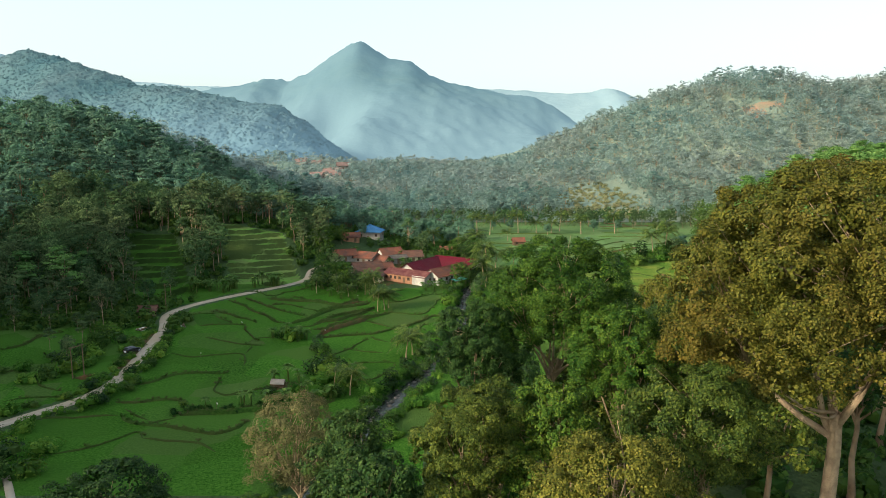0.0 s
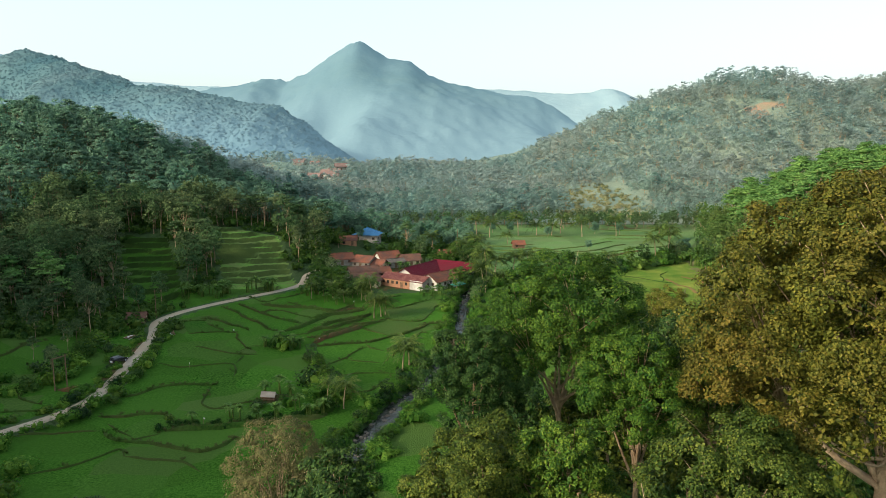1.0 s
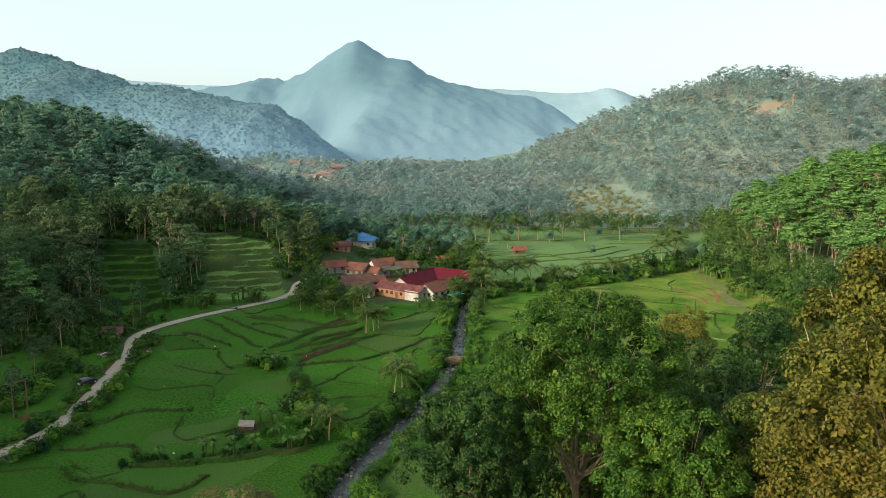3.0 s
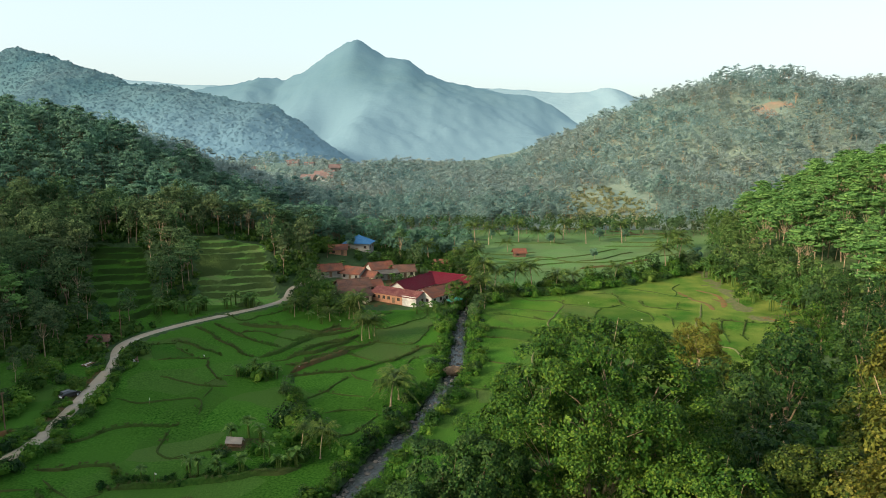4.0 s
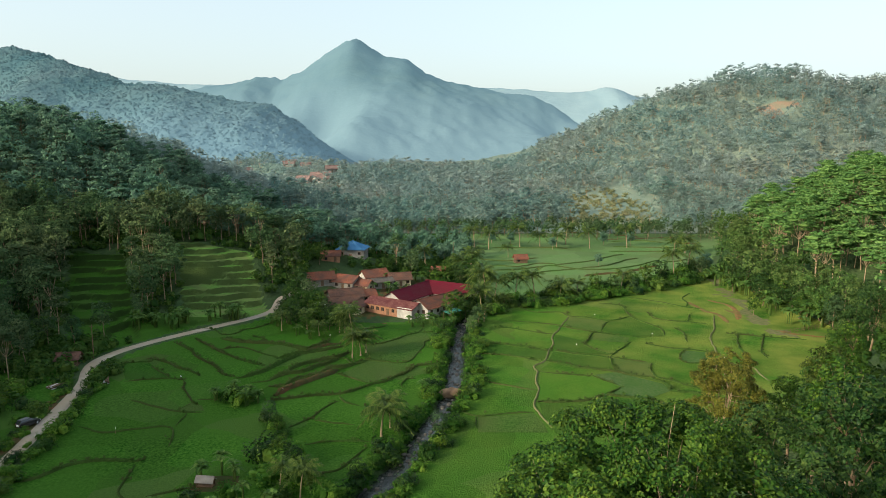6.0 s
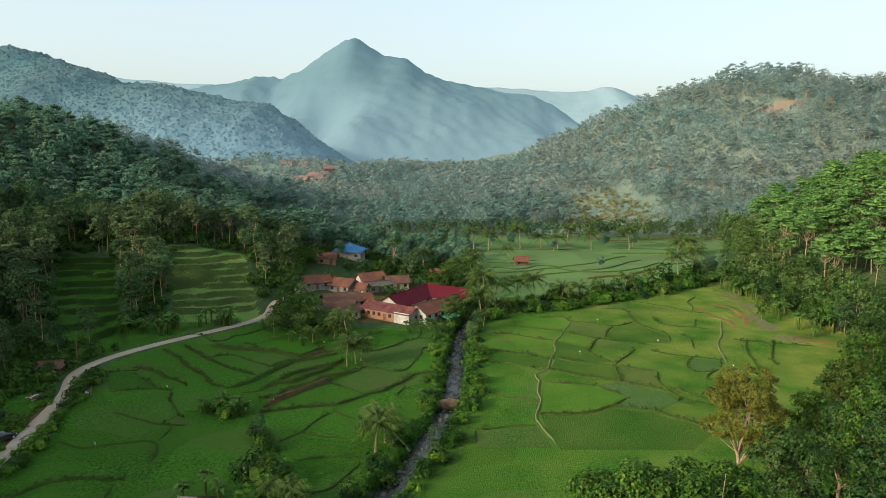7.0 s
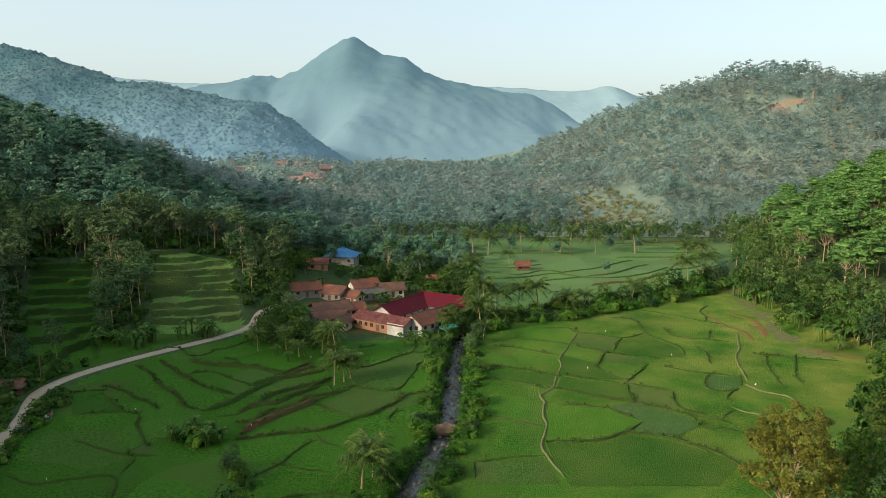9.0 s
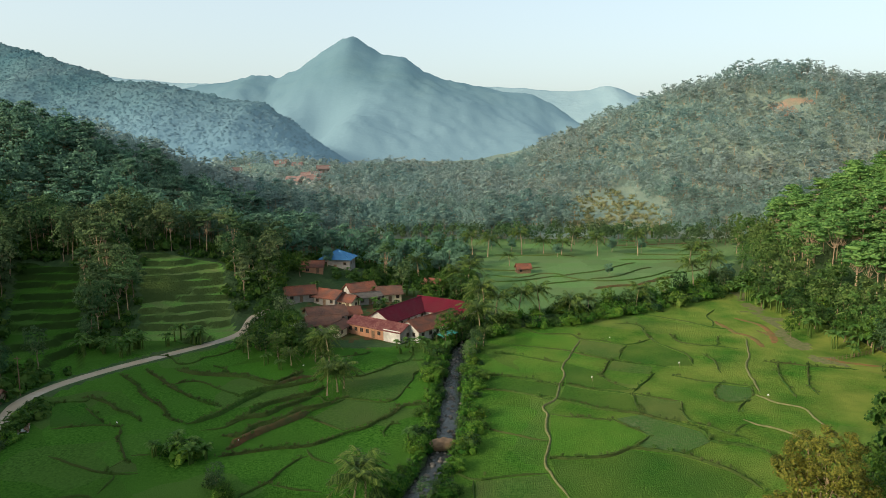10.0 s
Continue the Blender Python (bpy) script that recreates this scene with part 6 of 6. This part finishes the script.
def bush(x, y, s, k, label="dense green bush on the bank", group="bushes along the banks"):
    ob = new("bush", bush_kinds[k % 5])
    ob.matrix_basis = pose(x, y, gz(x, y) - 0.15, 0, 0, 53 * k) @ Matrix.Diagonal((s, s, s * (0.8 + 0.1 * (k % 4)), 1))
    tagged(ob, label, "bush", group)


def along(line, step, off, jitter, rng):
    P = smooth_line(line, step)
    T = np.gradient(P, axis=0)
    T /= np.linalg.norm(T, axis=1, keepdims=True)
    return [(p[0] - t[1] * off + rng.normal() * jitter, p[1] + t[0] * off + rng.normal() * jitter) for p, t in zip(P, T)]


rng = np.random.default_rng(10)
k = 0
for off in (-4.6, 4.4, -6.0, 5.6):
    for x, y in along(RIVER[1:-1], 4.2, off, 0.8, rng):
        k += 1
        if y < 345 and not (abs(off) > 5 and rng.uniform() < 0.45):
            bush(x, y, rng.uniform(0.9, 2.0) * (1.0 if y < 262 else rng.uniform(1.0, 1.9)), k)
for x, y in along(ROAD[3:9], 3.0, -3.8, 0.7, rng) + along(ROAD[2:8], 4.5, 3.9, 0.8, rng):
    k += 1
    bush(x, y, rng.uniform(1.0, 2.0), k, "dense green bush on the roadside bank")
for x, y, s in [(-42, 187, 2.0), (-44, 189, 1.8), (-40, 188.5, 1.7), (-47, 190, 1.4), (-34, 178, 1.3), (-31, 174, 1.5), (-29, 171, 1.2), (-27, 160, 2.8), (-24, 157, 3.0), (-30, 162, 2.6), (-28, 153, 2.4), (-25, 146, 2.2), (-22, 152, 2.4), (-33, 148, 1.6), (-39, 147, 1.5), (-95, 152, 1.8), (-92, 156, 2.2), (-90, 160, 2.4), (-88, 164, 2.4), (-97, 168, 2.0), (-89, 170, 2.4), (-91, 178, 2.6), (-93, 186, 2.6), (-95, 193, 2.4), (-88, 184, 1.6), (-101, 160, 1.6), (-106, 158, 1.6), (-55, 140, 0.8), (-79, 118, 2.2), (-76, 112, 2.6), (-72, 117, 2.2), (-74, 106, 2.6), (-69, 108, 2.0), (-80, 125, 1.8), (-84, 121, 2.0)]:
    k += 1
    bush(x, y, s, k, "leafy bush between the paddies", "bushes among the paddies")
# undergrowth at the feet of the woods
rng = np.random.default_rng(12)
bx, by = scatter(rng, -150, 12, 150, 335, 4.6, lambda x, y: ((hills(x, y) > 0.3) | (x < -0.25 * (y - 200) - 76) & (y > 196)) & (hills(x, y) < 26) & (terrace_mask(x, y) < 0.05) & (line_dist(x, y, ROAD_L) > 4.5) & ~((np.abs(x + 27) < 24) & (np.abs(y - 300) < 42)))
undergrowth_kinds = [bush_mesh(370 + k, 80, 0.36, "bush", 3) for k in range(3)]


def bush_stuff(name, xs, ys, rng, label, smin, smax, mat="bush", kinds=None, lift=0.0):
    kinds = kinds or undergrowth_kinds
    zs = ground(xs, ys) + lift
    VV, FF, n = [], [], 0
    which = rng.integers(0, len(kinds), len(xs))
    for k, me in enumerate(kinds):
        v, f, _ = as_arrays((me,))
        q = which == k
        s, a = rng.uniform(smin, smax, q.sum())[:, None], rng.uniform(0, 6.28, q.sum())[:, None]
        x = (v[:, 0] * np.cos(a) - v[:, 1] * np.sin(a)) * s + xs[q][:, None]
        y = (v[:, 0] * np.sin(a) + v[:, 1] * np.cos(a)) * s + ys[q][:, None]
        z = v[:, 2] * s + zs[q][:, None] - 0.25 * np.minimum(s, 1.2)
        VV.append(np.stack([x, y, z], -1).reshape(-1, 3))
        FF.append((f[None] + (np.arange(q.sum()) * len(v))[:, None, None]).reshape(-1, 4) + n)
        n += q.sum() * len(v)
    tagged(new(name, mesh_np(name, np.concatenate(VV), np.concatenate(FF), [mat])), label, "undergrowth", kind="stuff")


bush_stuff("hillside_undergrowth", bx, by, rng, "tangled green undergrowth at the foot of the woods", 1.6, 3.2)
bx, by = scatter(rng, -10, 150, 20, 330, 4.6, lambda x, y: (hills(x, y) > 0.6) & (x < 138) & (x > 0.02 * y) & (x < 0.68 * y + 15))
bush_stuff("slope_undergrowth", bx, by, rng, "tangled green undergrowth below the trees of the slope", 1.4, 2.6)
bx, by = scatter(rng, -55, 18, 288, 425, 5.0, lambda x, y: (hills(x, y) < 9) & (np.hypot(x + 36, y - 337) > 9) & ~((y < 322) & (x < -2)))
bush_stuff("village_undergrowth", bx, by, rng, "dark green shrubs and gardens round the village", 1.5, 3.0)

BANK = [(-54, 135.6), (-49.6, 136.4), (-44, 136.6), (-39.7, 137.9), (-35.2, 138.8), (-30.9, 140.9), (-26, 141.4)]
grass_kinds = [bush_mesh(380 + k, 110, 0.24, "bank_grass", 4) for k in range(4)]
W = np.array(along(BANK, 1.2, 0.3, 0.9, rng) + along(BANK, 1.6, 2.0, 1.0, rng))
bush_stuff("bank_weeds", W[:, 0], W[:, 1], rng, "leafy weeds covering the bank between two paddies", 0.5, 1.1, "bush", grass_kinds)
W = np.array([q for off in (-3.2, 3.1, -3.9, 3.8) for q in along(RIVER[2:13], 1.8, off, 0.5, rng)])
bush_stuff("stream_grass", W[:, 0], W[:, 1], rng, "bright green grass and weeds overhanging the stream", 0.6, 1.3, "bank_grass", grass_kinds)
tuft_kinds = [bush_mesh(390 + k, 34, 0.34, "bank_grass", 2) for k in range(4)]
W = np.array(TUFTS)
W[:, :2] += rng.normal(size=(len(W), 2)) * 0.35
bush_stuff("bund_tufts", W[:, 0], W[:, 1], rng, "small tufts of grass growing along the bunds", 0.3, 0.6, "bund", tuft_kinds, W[:, 2])
W = np.array([q for line, off in ((ROAD[2:10], -3.0), (ROAD[3:9], 2.9)) for q in along(line, 1.6, off, 0.7, rng)])
bush_stuff("roadside_weeds", W[:, 0], W[:, 1], rng, "tangled green weeds along the road", 0.5, 1.2, "bank_grass", grass_kinds)

# trees in and round the village, along the stream and between the fields
garden_kinds = [tree_meshes("garden_tree", 500 + k, 12 + k % 2, 4.6, 10.5, 1150, 0.62, mat, n_lobes=9, trunk_r=0.22, clumps=14, core=0, sides=5, limbs=3, deep=1.8) for k, mat in enumerate(("leaf_dark", "leaf_wood", "bush", "leaf_green", "leaf_dark"))]
rng = np.random.default_rng(14)
village_spots = [(-38, 262, 0.75), (-42, 268, 0.8), (-46, 276, 0.85), (-50, 288, 0.8), (-54, 300, 0.9), (-52, 312, 0.85), (-18, 322, 0.7),
                 (-10, 325, 0.8), (-2, 316, 0.75), (5, 314, 0.8), (10, 305, 0.85), (14, 312, 0.9), (-5, 342, 0.9), (4, 348, 0.9), (12, 344, 0.9), (-14, 344, 0.85), (-22, 350, 0.9), (8, 362, 0.9), (-2, 370, 0.9), (14, 374, 0.9), (-12, 375, 0.95), (-24, 372, 0.95), (10, 390, 0.9), (-6, 392, 0.9), (-20, 396, 1.0), (2, 408, 0.9), (16, 418, 0.9), (-30, 388, 0.95),
                 (10.5, 263, 0.62), (8, 268, 0.6), (14, 273, 0.7), (0, 298, 0.6), (-47, 256, 0.65), (-33, 252, 0.6), (-30, 248, 0.55), (-37, 256, 0.7), (-41, 260, 0.75), (-44, 264, 0.7), (-36, 247, 0.55), (-27, 243, 0.45), (-48, 270, 0.8), (60, 296, 0.6), (68, 300, 0.6), (84, 312, 0.65), (92, 318, 0.7), (76, 300, 0.55), (118, 338, 0.8), (110, 322, 0.7), (2, 171, 0.42), (-12, 152, 0.42), (-6, 160, 0.35), (105, 262, 0.5), (74, 350, 0.45), (60, 395, 0.55), (90, 410, 0.6), (104, 408, 0.6), (40, 412, 0.6), (30, 415, 0.6)]
# trees behind the village, in the haze-paled leaf colour
valley_kinds = [tree_meshes("valley_tree", 520 + k, 12.5, 4.6, 10, 520, 0.8, "leaf_hazed", "pale_bark", n_lobes=7, trunk_r=0.22, clumps=14, core=0.7, fine=(4, 6), sides=5, limbs=3, deep=1.7) for k in range(3)]
village_spots += [(-33, 177, 0.38), (-30.5, 173, 0.34), (-27, 161, 0.4), (-24, 157, 0.42), (-42, 188, 0.3), (-92, 176, 0.45), (-95, 186, 0.5), (-91, 167, 0.4)]
village_spots += [(rng.uniform(111, 124), 238 + 4.6 * i, rng.uniform(0.55, 0.85)) for i in range(20)]
village_spots += [(-27 + rng.uniform(-6, 4), 244 + rng.uniform(-3, 3), 0.4) for _ in range(5)] + [(-41 + rng.uniform(-6, 6), 250 + rng.uniform(-4, 4), 0.55) for _ in range(5)]
village_spots += [(5.5, 256, 0.72), (-41.6, 245, 0.6), (-37, 240, 0.5), (-44, 249, 0.65), (-31, 246.5, 0.5), (-14.6, 282.5, 0.5), (-39, 331, 0.6), (-10, 286, 0.45), (14, 250, 0.5), (11.5, 242, 0.45), (-50, 296, 0.75), (-53, 306, 0.8), (-47, 318, 0.8), (-20, 318, 0.6), (-12, 311, 0.5)]
for i, (x, y, s) in enumerate(village_spots):
    plant_tree(valley_kinds[i % 3] if y > 328 else garden_kinds[(i * 3 + int(x)) % 5], x, y, rng.uniform(0, 360), s, "garden_tree", "leafy dark green tree near the village", "tree", "trees round the village")

# belts of trees behind the far fields
bx, by = scatter(rng, -30, 165, 424, 458, 6.5, lambda x, y: (y > 440 - 0.12 * x) & (hills(x, y) < 3))
wood_stuff("field_edge_trees", wood_far_kinds, bx, by, rng, ["bark", "leaf_wood"], "belt of dark trees behind the far paddies", 0.4, 0.75)
bx, by = scatter(rng, 75, 160, 462, 590, 4.2, lambda x, y: (np.hypot((x - 118) / 36, (y - 520) / 60) < 1) & (wobble(x, y, 16) > -0.45))
bush_stuff("cleared_slope_plants", bx, by, rng, "yellowish banana and shrub plantings on the cleared slope", 0.7, 2.2, "slope_plants")

for x, y, s in ((-120, 222, 0.8), (-127, 228, 0.95), (-133, 236, 1.0), (-138, 226, 0.9), (-128, 244, 0.9), (-146, 236, 1.0)):
    plant_tree(umbrella_kinds[int(-x) % 3], x, y, 40 * x, s, "umbrella_tree", "bright green flat-topped tree above the paddies", "tree", "flat-topped trees")

# ---- stones in the stream ----
rng = np.random.default_rng(16)


def stone_mesh(seed, r=1.0):
    q = np.random.default_rng(seed)
    g = Geo()
    V, F = lump(q, np.zeros(3), r, 0.6, 5, 8)
    g.add(V, F)
    return g.mesh("stone", ["rock"], True)


stone_kinds = [stone_mesh(400 + k) for k in range(4)]
P = smooth_line(RIVER[2:13], 1.6)
for i, p in enumerate(P):
    for _ in range(2):
        x, y = p[0] + rng.normal() * 1.3, p[1] + rng.normal() * 0.8
        s = rng.uniform(0.2, 0.62)
        ob = new("stone", stone_kinds[i % 4])
        ob.matrix_basis = pose(x, y, float(floor_z(y)) - 1.75, 0, 0, rng.uniform(0, 360)) @ Matrix.Scale(s, 4)
        tagged(ob, "grey-brown stone lying in the stream", "stone", "stones in the stream")
g = Geo()
g.add(*lump(np.random.default_rng(3), np.zeros(3), 1.0, 0.7, 8, 12))
ob = new("boulder", g.mesh("boulder", ["boulder"], True))
ob.matrix_basis = pose(4.6, 194.6, float(floor_z(194.6)) - 1.0, 0, 0, 8) @ Matrix.Diagonal((3.0, 1.5, 1.9, 1))
tagged(ob, "large pale brown boulder lying across the stream", "boulder")

# ---- small things in the fields and yards ----
for x, y, h in ((-62, 171, 1.6), (-47, 137, 1.8), (-34, 193, 1.3), (-29, 232, 1.7), (40, 226, 1.4), (64, 236, 1.5), (76, 214, 1.6), (52, 258, 1.5), (-60, 200, 1.2)):
    t = thing("field_flag", x, y, gz(x, y), 30 * x, 1.0, "white rag on a thin stake standing in the rice", "field flag", "field flags")
    g = Geo()
    g.tube([(0, 0, -0.3), (0.05, 0, h)], [0.035, 0.025], 5)
    part("stake", g.mesh("stake", ["wood"]), t)
    g = Geo()
    n = 5
    V = [(0.05 + 0.08 * i, 0.05 * math.sin(1.7 * i), h - 0.05 - 0.3 * k - 0.04 * i) for k in (0, 1) for i in range(n)]
    V += [(a, b + 0.02, c) for a, b, c in V]
    g.add(V, [[i, i + 1, n + i + 1, n + i] for i in range(n - 1)] + [[2 * n + n + i, 2 * n + n + i + 1, 2 * n + i + 1, 2 * n + i] for i in range(n - 1)])
    part("rag", g.mesh("rag", ["white_paint"]), t)

# bamboo fence along the foot of the sunny slope
fence = thing("bamboo_fence", 112, 246, gz(112, 246), 0, 1.0, "low weathered bamboo fence at the foot of the slope", "fence")
for i in range(16):
    x, y = 104 + 1.35 * i - 112, 240 + 0.55 * i - 246
    z = gz(x + 112, y + 246) - gz(112, 246)
    g = Geo()
    g.tube([(x, y, z - 0.3), (x + 0.05, y, z + 1.3)], [0.06, 0.05], 5)
    part("post", g.mesh("post", ["wood"]), fence)
    if i < 15:
        z2 = gz(x + 113.35, y + 246.55) - gz(112, 246)
        for q in (0.5, 1.05):
            g = Geo()
            g.tube([(x, y, z + q), (x + 1.35, y + 0.55, z2 + q)], [0.045, 0.045], 5)
            part("rail", g.mesh("rail", ["wood"]), fence)

# plank bridge over the stream
bridge = thing("plank_bridge", -19.5, 111.5, float(floor_z(111.5)) - 0.35, 20, 1.0, "old plank footbridge across the stream", "footbridge")
for i in range(4):
    g = Geo()
    g.box((0, -0.66 + 0.44 * i, 0), (8.4, 0.38, 0.1), 1.5 * (i - 1.5))
    part("plank", g.mesh("plank", ["wood"]), bridge)
for sx in (-3.6, 3.6):
    g = Geo()
    g.box((sx, 0, -0.35), (0.35, 2.0, 0.6))
    part("bearer", g.mesh("bearer", ["wood"]), bridge)

# ---- palms and bananas crowding the village gardens ----
for i, (x, y, s) in enumerate([(-33, 236, 0.62), (-24, 234, 0.55), (-27.5, 239, 0.7), (-45, 241, 0.6), (9, 316, 0.85), (-38, 243, 0.7), (16, 254, 0.6)]):
    palm(x, y, i % 4, s, 67 * i, "coconut palm in the village gardens")
for i, (x, y, s) in enumerate([(-20, 341, 1.3), (-17, 338, 1.2), (-8, 314, 1.2), (-5, 312, 1.0), (-6.7, 246, 0.8), (-3, 246.5, 0.7), (0, 247, 0.9), (-39, 236, 1.0), (-35, 233, 0.9), (-47, 246, 1.1), (-50, 250, 1.0), (-16, 284, 0.9), (-42, 300, 1.1), (-28, 343, 1.2)]):
    banana(x, y, s, i)
